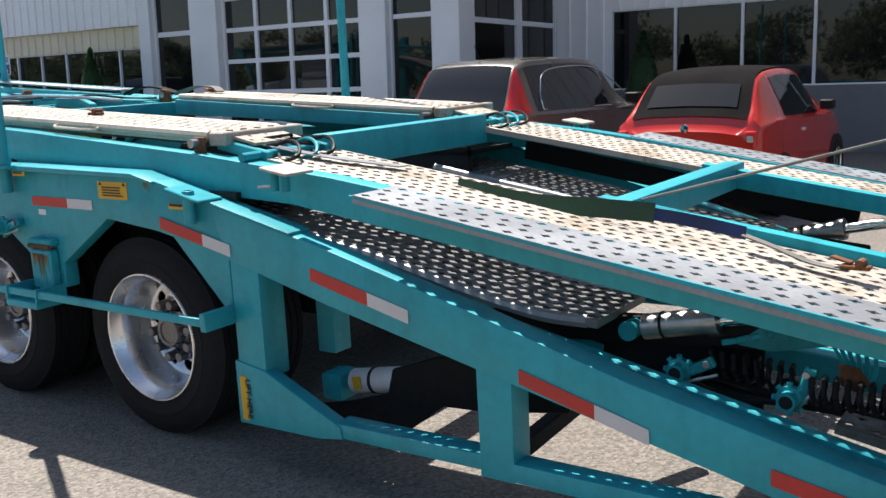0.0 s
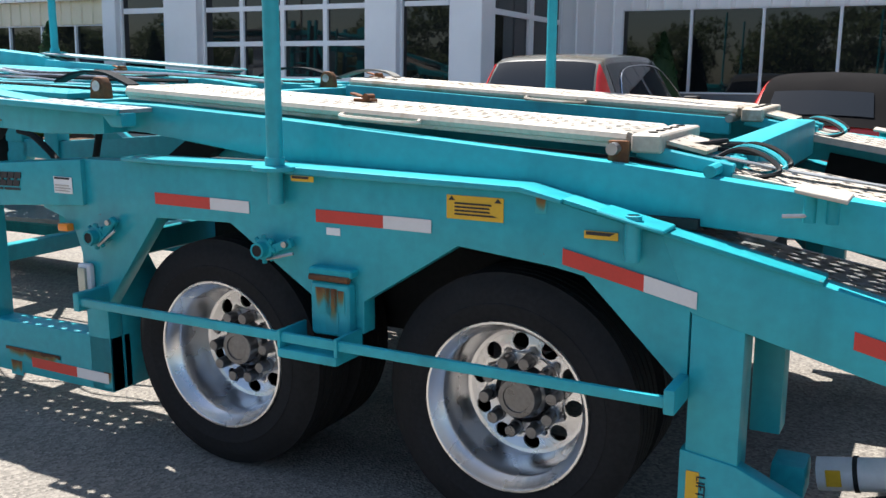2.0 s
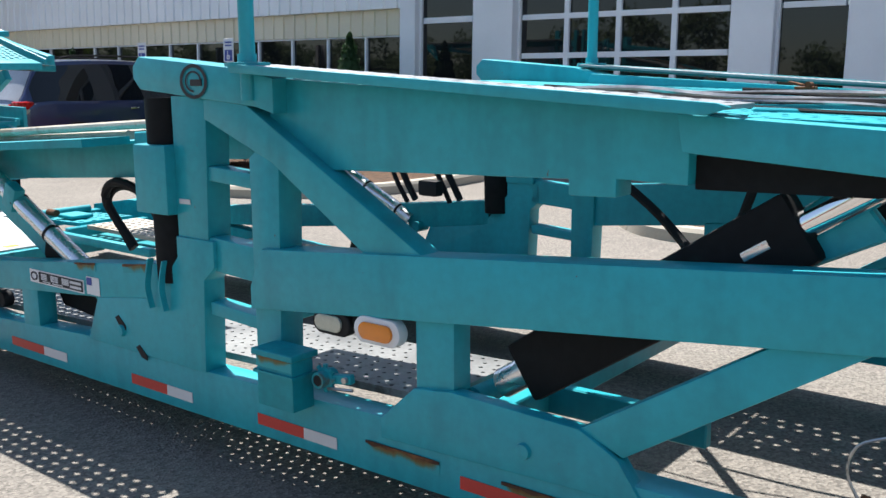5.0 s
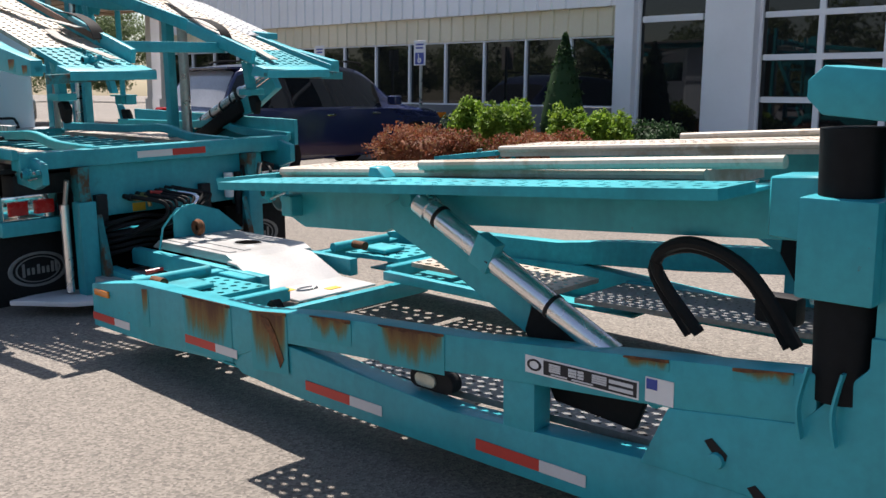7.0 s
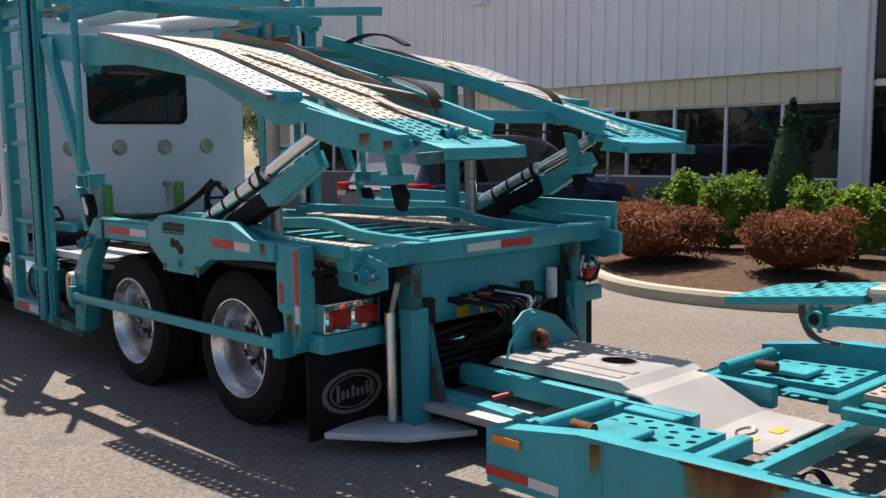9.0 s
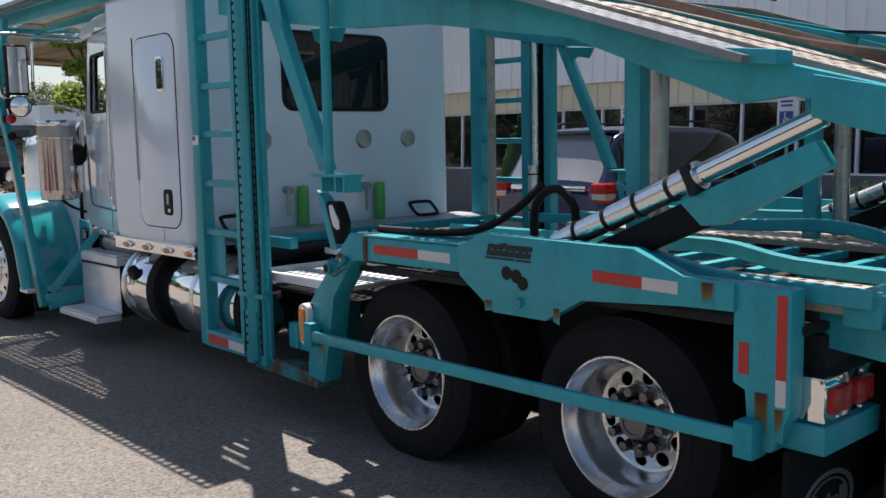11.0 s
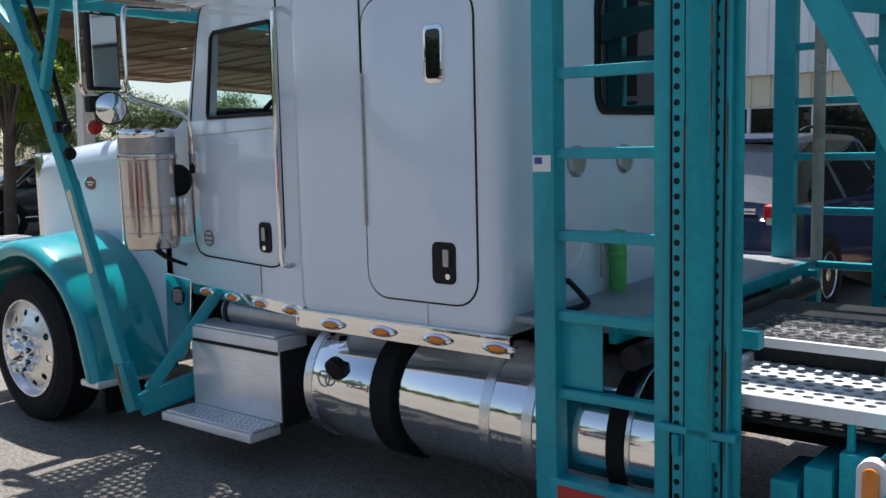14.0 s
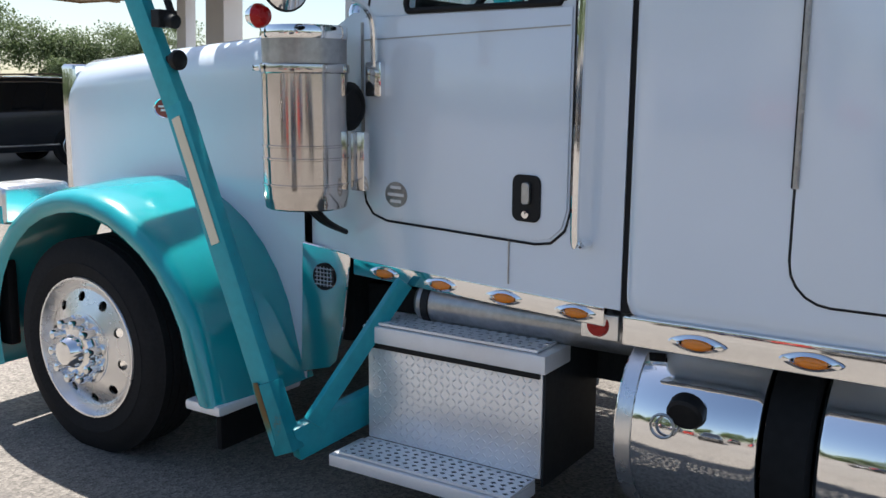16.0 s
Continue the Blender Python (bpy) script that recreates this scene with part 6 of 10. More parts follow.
for s in (0, 1):
    # rear ram with its rubber boot
    r = ram((-2.70, Y(s, 0.34), 0.27), (-1.5, Y(s, 0.34), 0.49), 0.055, 0.035, 0.8, None, 1, mat=FOOTPALE)
    if s == 0:
        part("yellow_label", soften(beam(B(), (-2.60, NEAR + 0.282, 0.295), (-2.555, NEAR + 0.282, 0.303), 0.004, 0.055), 0.001, 1), YELLOW, r)
    part("ram_clevis", soften(box(B(), -2.77, -2.66, min(Y(s, 0.27), Y(s, 0.41)), max(Y(s, 0.27), Y(s, 0.41)), 0.20, 0.32), 0.015, 2), TEALW, trailer)
    part("rubber_flap", soften(prism(B(), [(-2.95, 0.14), (-2.68, 0.07), (-2.31, 0.13), (-2.11, 0.28), (-1.93, 0.29), (-1.55, 0.35), (-1.55, 0.58), (-1.93, 0.52), (-2.14, 0.48), (-2.36, 0.40), (-2.39, 0.29), (-2.6, 0.22)], Y(s, 0.255), Y(s, 0.28)), 0.006, 1), BOOT, trailer, "large black rubber boot flap")
    part("rubber_flap", soften(prism(B(), [(-1.78, 0.54), (-1.5, 0.64), (-1.2, 0.71), (-0.9, 0.68), (-0.9, 0.36), (-1.29, 0.44)], Y(s, 0.42), Y(s, 0.44)), 0.006, 1), BOOT, trailer, "large black rubber boot flap")
    ram((-1.34, Y(s, 0.36), 0.675), (-0.6, Y(s, 0.36), 0.83), 0.046, 0.026, 0.42, None, 1, mat=STEEL)
    for x, z in ((-1.13, 0.535), (-0.80, 0.53)):
        part("ring", lathe(B(), [(0.028, 0.0), (0.042, -0.012), (0.042, -0.03), (0.028, -0.036)], 20, 'Y', (x, Y(s, 0.38), z)), DARKSTEEL, trailer)
    part("cross_brace", soften(beam(B(), (-1.74, Y(s, 0.10), 0.18), (-1.50, Y(s, 1.0), 0.46), 0.06, 0.07), 0.006, 1), DARKSTEEL, trailer)
    # middle ram under the mid beam up to the pivot arm
    ram((-7.80, Y(s, 0.165), 0.515), (-6.40, Y(s, 0.165), 1.43), 0.052, 0.046, 0.70, (0.13, 0.76, 0.115, 0.21), 0)
    # black sheet painted in for the shade in the gap below the arm
    part("rubber_and_shade_pad", prism(B(), [(-7.03, 1.395), (-7.03, 1.29), (-6.55, 1.30), (-6.35, 1.345)], Y(s, 0.10), Y(s, 0.13)), BOOT, trailer, "black sheet standing in for the shade under the arm")
    part("ram_bracket", soften(prism(B(), [(-6.84, 1.16), (-6.76, 1.07), (-6.52, 1.19), (-6.62, 1.31)], Y(s, 0.17), Y(s, 0.22)), 0.008, 1), TEAL, trailer)
    part("ram_ear", soften(prism(B(), [(-6.55, 1.33), (-6.42, 1.24), (-6.26, 1.24), (-6.16, 1.34), (-6.42, 1.37)], Y(s, 0.12), Y(s, 0.16)), 0.01, 2), BOOT, trailer)
    # front ram and arm
    ram((-9.96, Y(s, 0.10), 0.60), (-11.14, Y(s, 0.10), 1.18), 0.047, 0.040, 0.97, None, 4)
    part("ram_clamp", soften(beam(B(), (-10.78, Y(s, 0.08), 1.02), (-10.69, Y(s, 0.08), 0.975), 0.06, 0.13), 0.008, 2), TEAL, trailer)
    part("ram_arm", soften(prism(B(), [(-11.38, 1.12), (-11.24, 1.18), (-10.57, 0.83), (-10.58, 0.68), (-10.97, 0.87), (-11.34, 1.02)], Y(s, 0.15), Y(s, 0.185)), 0.01, 2), TEAL, trailer)
    part("rubber_and_shade_pad", soften(prism(B(), [(-10.60, 0.70), (-10.56, 0.82), (-10.48, 0.80), (-10.05, 0.55), (-10.10, 0.42), (-10.45, 0.45)], Y(s, 0.145), Y(s, 0.175)), 0.006, 1), BOOT, trailer)

# front part of the upper deck, lowered over the tongue
for s in (0, 1):
    y0, y1 = (3.0, 3.42) if s == 0 else (4.68, 5.10)
    grating("front_flange", (-12.16, 1.195), (-9.65, 1.350), *((2.60, 2.83) if s == 0 else (5.27, 5.50)), TEALW, trailer, pitch=0.085, across=0.057, hole=0.26, lip=0.035, label="teal perforated side walkway")
    sp("flange_plate", [(-12.16, 1.17), (-11.1, 1.24), (-9.65, 1.315), (-9.65, 1.33), (-11.1, 1.255), (-12.16, 1.185)], 0.06, 0.22, s)
    sp("front_web", [(-12.12, 1.17), (-9.55, 1.32), (-9.55, 1.16), (-10.85, 1.075), (-11.32, 1.04), (-11.45, 0.985), (-12.0, 0.955), (-12.12, 1.0)], 0.20, 0.25, s)
    g = grating("front_runway", (-12.2, 1.225), (-9.9, 1.355), y0, y1, GALV, trailer, label="galvanised perforated front runway", lip=0.06, hole=0.32, rise=0.0015)
    part("tray_rim", pipe(B(), [(-12.2, y0, 1.21), (-9.9, y0, 1.34)], 0.02, 8, 0), GALV, g)
    part("tray_rim", pipe(B(), [(-12.2, y0, 1.21), (-12.2, y1, 1.21)], 0.02, 8, 0), GALV, g)
    part("tray_rim", pipe(B(), [(-12.2, y1, 1.21), (-9.9, y1, 1.34)], 0.02, 8, 0), GALV, g)
    grating("nose_plate", (-12.75, 1.14), (-12.22, 1.20), y0 - 0.02, y1, TEALW, trailer, hole=0.24, round_hole=True, label="teal perforated nose plate")
    part("stiffener", soften(prism(B(), [(-11.26, 1.27), (-11.16, 1.27), (-11.20, 1.31), (-11.25, 1.31)], Y(s, -0.05), Y(s, 0.02)), 0.004, 1), TEAL, trailer)
    winch_end(-12.42, 1.085, Y(s, 0.35), 20)
    part("nose_strap", ribbon(B(), [(-12.50, Y(s, 0.50), 1.19), (-12.56, Y(s, 0.45), 1.10), (-12.50, Y(s, 0.42), 0.99), (-12.38, Y(s, 0.42), 0.97)], 0.05, 0.006), STRAP, trailer, "frayed grey strap end")
    part("white_bar", rod(B(), (-9.62, Y(s, 0.2), 1.40), (-11.2, Y(s, 0.2), 1.30), 0.022, 10), GALV, trailer)
    part("rear_arm_flange", soften(prism(B(), [(-9.60, 1.37), (-9.45, 1.38), (-9.45, 1.18), (-9.60, 1.19)], Y(s, 0.05), Y(s, 0.20)), 0.006, 1), TEAL, trailer)
    part("hose", pipe(B(), [(-9.9, Y(s, 0.22), 0.80), (-10.05, Y(s, 0.18), 1.02), (-9.92, Y(s, 0.16), 1.12), (-9.72, Y(s, 0.18), 1.05), (-9.55, Y(s, 0.20), 0.82)], 0.022, 8), HOSE, trailer)
    part("hose", pipe(B(), [(-9.95, Y(s, 0.24), 0.78), (-10.09, Y(s, 0.22), 1.0), (-9.94, Y(s, 0.21), 1.09), (-9.75, Y(s, 0.22), 1.02), (-9.6, Y(s, 0.24), 0.80)], 0.016, 8), HOSE, trailer)
    part("lamp", soften(box(B(), -9.75, -9.60, min(Y(s, 0.3), Y(s, 0.38)), max(Y(s, 0.3), Y(s, 0.38)), 0.85, 0.95), 0.02, 2), BLACK, trailer)
part("cross_beam", soften(beam(B(), (-12.05, 2.9, 1.06), (-12.05, 5.2, 1.06), 0.08, 0.10), 0.006, 1), TEAL, trailer)

# tongue with its bright cover plates
C = 4.03
for yy in (C - 0.37, C + 0.38):
    part("tongue_beam", soften(beam(B(), (-14.93, yy, 0.36), (-13.30, yy, 0.36), 0.07, 0.12), 0.008, 2), TEAL, trailer)
part("tongue_beam", soften(beam(B(), (-12.9, C + 0.31, 0.37), (-11.7, C + 0.31, 0.36), 0.06, 0.06), 0.008, 2), TEAL, trailer)
part("tongue_cross", soften(beam(B(), (-12.90, 3.45, 0.25), (-12.90, 4.70, 0.25), 0.07, 0.10), 0.008, 2), TEAL, trailer)
part("tongue_block", soften(box(B(), -13.64, -13.34, 3.53, 3.62, 0.30, 0.418), 0.006, 1), TEAL, trailer)
bm = prism(B(), [(-14.76, 0.435), (-14.68, 0.487), (-13.80, 0.487), (-13.72, 0.455), (-13.72, 0.428), (-14.76, 0.428)], C - 0.32, C + 0.34)
cover = part("tongue_cover", soften(bm, 0.006, 2), SILVER, trailer, "bright bare aluminium cover plate with an oval opening", angle=12)
for k in range(3):
    part("rib", soften(box(B(), -14.64, -13.84 if k < 2 else -14.30, C - 0.27 + 0.12 * k, C - 0.21 + 0.12 * k, 0.485, 0.494), 0.003, 1), SILVER, cover)
tilt = Matrix.Translation((-14.09, C + 0.06, 0.486)) @ Matrix.Diagonal((1.0, 0.85, 1, 1))
part("opening_rim", lathe(B(), [(0.105, 0.003), (0.112, 0.008), (0.120, 0.002)], 28, 'Z'), SILVER, cover, "", tilt)
# flat black disc on the solid cover, painted in for the opening's shade
part("opening_shade", lathe(B(), [(0.001, 0.0035), (0.106, 0.0035)], 28, 'Z'), HOLLOWSHADE, cover, "black disc painted in for the shade of an oval opening", tilt)
bm = prism(B(), [(-13.73, 0.458), (-13.62, 0.452), (-13.30, 0.315), (-12.96, 0.310), (-12.96, 0.296), (-13.31, 0.300), (-13.63, 0.436), (-13.73, 0.440)], C - 0.37, C + 0.27)
slope = part("tongue_slope", soften(bm, 0.004, 1), SILVER, trailer, "bright sloping aluminium plate with a hand hole", angle=9)
part("hand_hole", lathe(B(), [(0.055, 0.315), (0.066, 0.323), (0.072, 0.314)], 20, 'Z', (0, 0, 0)), STEEL, slope, "", Matrix.Translation((-13.17, C - 0.14, 0)) @ Matrix.Diagonal((0.6, 1.2, 1, 1)))
part("yellow_mark", box(B(), -13.10, -13.04, C - 0.06, C + 0.04, 0.3125, 0.315), YELLOW, slope)
for s in (0, 1):
    y0, y1 = (2.95, 3.50) if s == 0 else (4.56, 5.10)
    g = grating("front_pad", (-13.62, 0.40), (-13.05, 0.42), y0 + 0.05, y1, TEALW, trailer, pitch=0.11, across=0.09, hole=0.26, round_hole=True, label="teal perforated front pad")
    # unseen plate added beside the side beam to keep sun off the ground
    part("shade_plate", box(B(), -13.75, -11.4, min(Y(s, 0.03), Y(s, 0.36)), max(Y(s, 0.03), Y(s, 0.36)), 0.205, 0.217), TEALW, trailer)
    part("pad_pin", rod(B(), (-13.70, y0, 0.43), (-13.70, y1, 0.43), 0.035, 12), TEALW, trailer)
    part("pad_block", soften(box(B(), -13.50, -13.25, y0 + 0.1, y0 + 0.3, 0.42, 0.45), 0.006, 1), TEALW, trailer)
    if s:
        grating("wheel_track", (-12.9, 0.42), (-11.7, 0.40), y0 + 0.02, y1 - 0.06, GALV, trailer, pitch=0.085, across=0.075, hole=0.26, round_hole=True, label="bright perforated wheel track")
    part("cross_member", soften(beam(B(), (-13.0, y0 - 0.1, 0.36), (-13.0, y1 + 0.1, 0.36), 0.07, 0.08), 0.006, 1), TEAL, trailer)
    part("pin_roll", rod(B(), (-13.52, y0 + 0.05, 0.47), (-13.40, y0 + 0.05, 0.47), 0.03, 12), RUST, trailer)
part("cross_member", soften(beam(B(), (-13.75, 2.85, 0.36), (-13.75, 5.25, 0.36), 0.09, 0.10), 0.006, 1), TEAL, trailer)
part("front_marker", soften(box(B(), -13.79, -13.62, 2.750, 2.765, 0.385, 0.425), 0.006, 2), AMBER, trailer, "orange marker lamp")
part("amber_spot", box(B(), -13.05, -12.95, 3.58, 3.63, 0.385, 0.389), YELLOW, trailer)
part("bent_flap", ribbon(B(), [(-12.50, 3.10, 0.40), (-12.48, 3.10, 0.47), (-12.42, 3.09, 0.50), (-12.36, 3.08, 0.45)], 0.05, 0.008), BOOT, trailer, "bent black rubber flap")

for pts in (((-8.30, 4.6, 1.10), (-8.158, 4.6, 1.073), (-8.02, 4.6, 0.985), (-7.915, 4.6, 0.90), (-7.80, 4.58, 0.80), (-7.70, 4.5, 0.74)), ((-7.46, 4.6, 1.18), (-7.50, 4.6, 1.05), (-7.56, 4.6, 0.90), (-7.68, 4.55, 0.78))):
    part("hose", pipe(B(), pts, 0.024, 8), HOSE, trailer, "thick black hydraulic hose")
part("hose", pipe(B(), [(-9.35, 3.9, 0.62), (-9.22, 3.85, 0.85), (-9.05, 3.85, 0.90), (-8.96, 3.9, 0.72), (-8.92, 3.95, 0.60)], 0.02, 8), HOSE, trailer)

# hose coils and chain below the rear deck
for xa, xb, y, z0, z1 in ((-1.06, -0.76, 3.12, 0.60, 0.57), (-0.72, -0.30, 3.06, 0.57, 0.56), (-0.28, 0.30, 3.05, 0.55, 0.47)):
    n = int((xb - xa) / 0.034) * 6
    pts = [(xa + (xb - xa) * i / n, y + 0.045 * math.cos(i * 1.0472), z0 + (z1 - z0) * i / n + 0.045 * math.sin(i * 1.0472)) for i in range(n + 1)]
    part("coiled_hose", pipe(B(), pts, 0.010, 6, 1), HOSE, trailer, "black coiled air hose")
for k in range(6):
    part("slat", ribbon(B(), [(-0.80 + 0.034 * k, 3.28, 0.79 - 0.004 * k), (-0.74 + 0.034 * k, 3.20, 0.755 - 0.007 * k), (-0.66 + 0.024 * k, 3.12, 0.69 - 0.010 * k), (-0.60 + 0.008 * k, 3.08, 0.615 - 0.006 * k)], 0.014, 0.006, (1, 0, 0)), TEALW, trailer, "curved teal guard slat")
stain(trailer, [(-0.64, 0.66), (-0.58, 0.655), (-0.545, 0.61), (-0.58, 0.575), (-0.63, 0.59)], 3.075, RUST)
part("lift_arm", soften(beam(B(), (-1.95, 3.17, 0.62), (-0.86, 3.17, 0.70), 0.06, 0.10), 0.012, 2), BOOT, trailer, "black rubber-sleeved lift arm")
part("arm_end", soften(prism(B(), [(-0.98, 0.66), (-0.84, 0.78), (-0.60, 0.80), (-0.40, 0.74), (-0.40, 0.68), (-0.60, 0.71), (-0.86, 0.65)], 3.13, 3.19), 0.01, 2), TEALR, trailer, "rusty teal arm end")
winch_end(-1.137, 0.575, 3.08, 20)
winch_end(-0.775, 0.535, 3.08, 60)
for k in range(4):
    part("slat", soften(beam(B(), (-1.02 + 0.05 * k, 3.12, 0.665 + 0.014 * k), (-0.88 + 0.03 * k, 3.2, 0.685 + 0.022 * k), 0.012, 0.02), 0.003, 1), TEALW, trailer)
part("ram_bracket", soften(prism(B(), [(-0.93, 0.80), (-0.80, 0.86), (-0.55, 0.84), (-0.60, 0.76), (-0.80, 0.71), (-0.92, 0.73)], 3.22, 3.26), 0.006, 1), TEALW, trailer, "rust-worn teal ram bracket")
rust_run(trailer, -0.93, 0.80, -0.80, 0.85, 0.11, 3.219, random.Random(6))
part("inner_beam", soften(beam(B(), (-1.75, 2.97, 0.62), (0.6, 2.97, 0.12), 0.05, 0.15), 0.006, 1), TEAL, trailer)
grating("low_plate", (-0.62, 0.50), (0.6, 0.28), 2.98, 3.40, DIRTSHADEG, trailer, pitch=0.08, across=0.066, hole=0.26, label="dark perforated lower plate with dirt blotches")
part("spring_frame", soften(beam(B(), (-1.2, 3.42, 0.58), (0.5, 3.42, 0.42), 0.10, 0.10), 0.006, 1), TEAL, trailer)
for k in range(3):
    part("hose", pipe(B(), [(-1.3 + 0.1 * k, 3.20, 0.52), (-1.1 + 0.12 * k, 3.13, 0.47 + 0.02 * k), (-0.8 + 0.1 * k, 3.12, 0.49), (-0.5 + 0.1 * k, 3.2, 0.45)], 0.013, 6), HOSE, trailer)


# ---------------- straps and ratchets lying on the trailer
def on_trailer(p):
    v = Vector(p)
    return (v.x, v.y, v.z + SLOPE * (v.y - 2.77))


def strap(name, pts, w, mat, label, side=(0, 1, 0), group="tie-down straps"):
    return solo(name, ribbon(B(), [on_trailer(p) for p in pts], w, 0.005, side), mat, label, "strap", group)


strap("tie_strap", [(-2.15, 3.22, 1.135), (-2.0, 3.20, 1.118), (-1.8, 3.185, 1.092), (-1.55, 3.18, 1.085), (-1.30, 3.19, 1.075)], 0.07, STRAPG, "green ribbed webbing strap standing on edge beside a runway", (0, 0.25, 1))
strap("tie_strap", [(-1.30, 3.19, 1.07), (-1.2, 3.195, 1.058), (-1.08, 3.20, 1.038), (-0.98, 3.20, 1.02)], 0.045, STRAPB, "dark blue webbing strap standing on edge beside a runway", (0, 0.25, 1))
strap("tie_strap", [(-0.99, 3.20, 1.015), (-0.88, 3.18, 0.985), (-0.76, 3.15, 0.95), (-0.64, 3.14, 0.935)], 0.045, STRAP, "worn grey webbing strap end on a perforated runway")
strap("tie_strap", [(-3.05, 3.05, 1.31), (-2.75, 3.12, 1.255), (-2.45, 3.25, 1.205)], 0.06, GREYG, "flat grey strap across the hinge of the runway")
solo("tie_cable", pipe(B(), [on_trailer(p) for p in [(-1.45, 3.43, 1.08), (-0.6, 3.7, 1.30), (0.4, 4.0, 1.56)]], 0.006, 8), STRAP, "taut grey cable rising from the deck rail", "cable")
strap("tie_strap", [(-0.85, 3.9, 1.22), (-0.3, 4.05, 1.36), (0.5, 4.2, 1.58)], 0.05, STRAPB, "taut blue-grey webbing strap above the deck")


def ratchet(x, y, z, label="rusty ratchet buckle lying on the deck"):
    root = thing("ratchet_buckle", label, "ratchet", "ratchet buckles", at=on_trailer((x, y, z)))
    o = Vector(on_trailer((x, y, z)))
    bm = soften(box(B(), o.x - 0.045, o.x + 0.045, o.y - 0.022, o.y + 0.022, o.z, o.z + 0.014), 0.003, 1)
    part("frame", bm, RUST, root)
    part("drum", rod(B(), (o.x + 0.015, o.y - 0.028, o.z + 0.02), (o.x + 0.015, o.y + 0.028, o.z + 0.02), 0.014, 10), RUST, root)
    part("handle", soften(beam(B(), (o.x - 0.01, o.y, o.z + 0.02), (o.x - 0.075, o.y + 0.015, o.z + 0.034), 0.03, 0.008), 0.002, 1), RUST, root)
    return root


ratchet(-4.45, 3.2, 1.44)
ratchet(-0.62, 3.14, 0.94)
ratchet(-5.5, 4.95, 1.49)
ratchet(-7.3, 4.6, 1.53)
solo("strap_heap", ribbon(B(), [on_trailer(p) for p in [(-5.62, 4.75, 1.50), (-5.5, 4.82, 1.54), (-5.4, 4.9, 1.53), (-5.3, 4.86, 1.50)]], 0.08, 0.01), STRAP, "small heap of grey strap on the far runway", "strap")
solo("tangled_hose", pipe(B(), [on_trailer(p) for p in [(-3.12, 3.05, 1.33), (-3.0, 3.15, 1.345), (-3.08, 3.25, 1.33), (-2.95, 3.30, 1.32), (-3.05, 3.12, 1.325), (-2.9, 3.2, 1.30)]], 0.008, 6), HOSE, "tangled dark hose at the deck hinge", "hose")


# ---------------------------------------------------------------- the tractor truck
TILT_Z = SLOPE * (4.0 - 2.77)
tractor = tagged(new("tractor_truck"), "white conventional sleeper truck with teal fenders and car-hauler rack", "truck")
tractor.empty_display_size = 0.2
tractor.matrix_basis = Matrix.Translation((-15.0, 4.0, TILT_Z)) @ Matrix.Rotation(math.atan(0.026), 4, 'Z') @ Matrix.Rotation(math.atan(SLOPE), 4, 'X')
ROOT[tractor.name] = Matrix.Translation((15.0, -4.0, 0))
TN, TF = 2.68, 5.38
CC = 3.88                       # middle of cab and sleeper


def V(s, d):
    return TN + d if s == 0 else TF - d


def tp(name, pts, d0, d1, s=0, mat=TEAL, bevel=0.007, label="", parent=None):
    bm = prism(B(), pts, V(s, d0), V(s, d1))
    bmesh.ops.recalc_face_normals(bm, faces=bm.faces)
    if bevel:
        soften(bm, bevel, 2)
    return part(name, bm, mat, parent or tractor, label)


def tbeam(name, a, b, w, h, mat=TEAL, bevel=0.006, parent=None, label=""):
    return part(name, soften(beam(B(), a, b, w, h), bevel, 2), mat, parent or tractor, label)


def tbox(name, x0, x1, y0, y1, z0, z1, mat, bevel=0.008, parent=None, label="", seg=2):
    bm = box(B(), x0, x1, min(y0, y1), max(y0, y1), z0, z1)
    if bevel:
        soften(bm, bevel, seg)
    return part(name, bm, mat, parent or tractor, label)


def slab(bm, pts, fy, d0, d1):
    """Like prism, but on a side wall whose y is fy(x)."""
    a = [bm.verts.new((x, fy(x) + d0, z)) for x, z in pts]
    b = [bm.verts.new((x, fy(x) + d1, z)) for x, z in pts]
    bm.faces.new(a)
    bm.faces.new(b[::-1])
    for i in range(len(pts)):
        j = (i + 1) % len(pts)
        bm.faces.new((a[j], a[i], b[i], b[j]))
    return bm


def round_rect(x0, x1, z0, z1, r, n=5):
    out = []
    for cx, cz, t0 in ((x1 - r, z1 - r, 0), (x0 + r, z1 - r, 90), (x0 + r, z0 + r, 180), (x1 - r, z0 + r, 270)):
        for k in range(n + 1):
            t = radians(t0 + 90 * k / n)
            out.append((cx + r * math.cos(t), cz + r * math.sin(t)))
    return out


def seam(pts, fy, d, r=0.006, mat=BLACK, parent=None, name="seam"):
    loop = [(x, fy(x) + d, z) for x, z in pts]
    return part(name, pipe(B(), [*loop, loop[0]], r, 6, 0), mat, parent or tractor)


# chassis
for yy in (3.45, 4.35):
    tbeam("chassis_rail", (-24.2, yy, 0.70), (-15.0, yy, 0.70), 0.09, 0.26, DARKSTEEL)
for x in (-17.47, -16.04):
    add_wheel(tractor, x - 0.02, 2.78, 0.487, scale=1.03)
    add_wheel(tractor, x, 5.35, 0.487, far=True, nuts=False, scale=1.03)
    part("axle", rod(B(), (x, 3.1, 0.487), (x, 4.9, 0.487), 0.08, 12), DARKSTEEL, tractor)
    part("differential", lathe(B(), [(0.01, -0.18), (0.16, -0.12), (0.2, 0.0), (0.16, 0.12), (0.01, 0.18)], 16, 'X', (x, CC + 0.1, 0.5)), DARKSTEEL, tractor)
add_wheel(tractor, -23.66, 2.615, 0.525, dual=False, steer=True, scale=1.09)
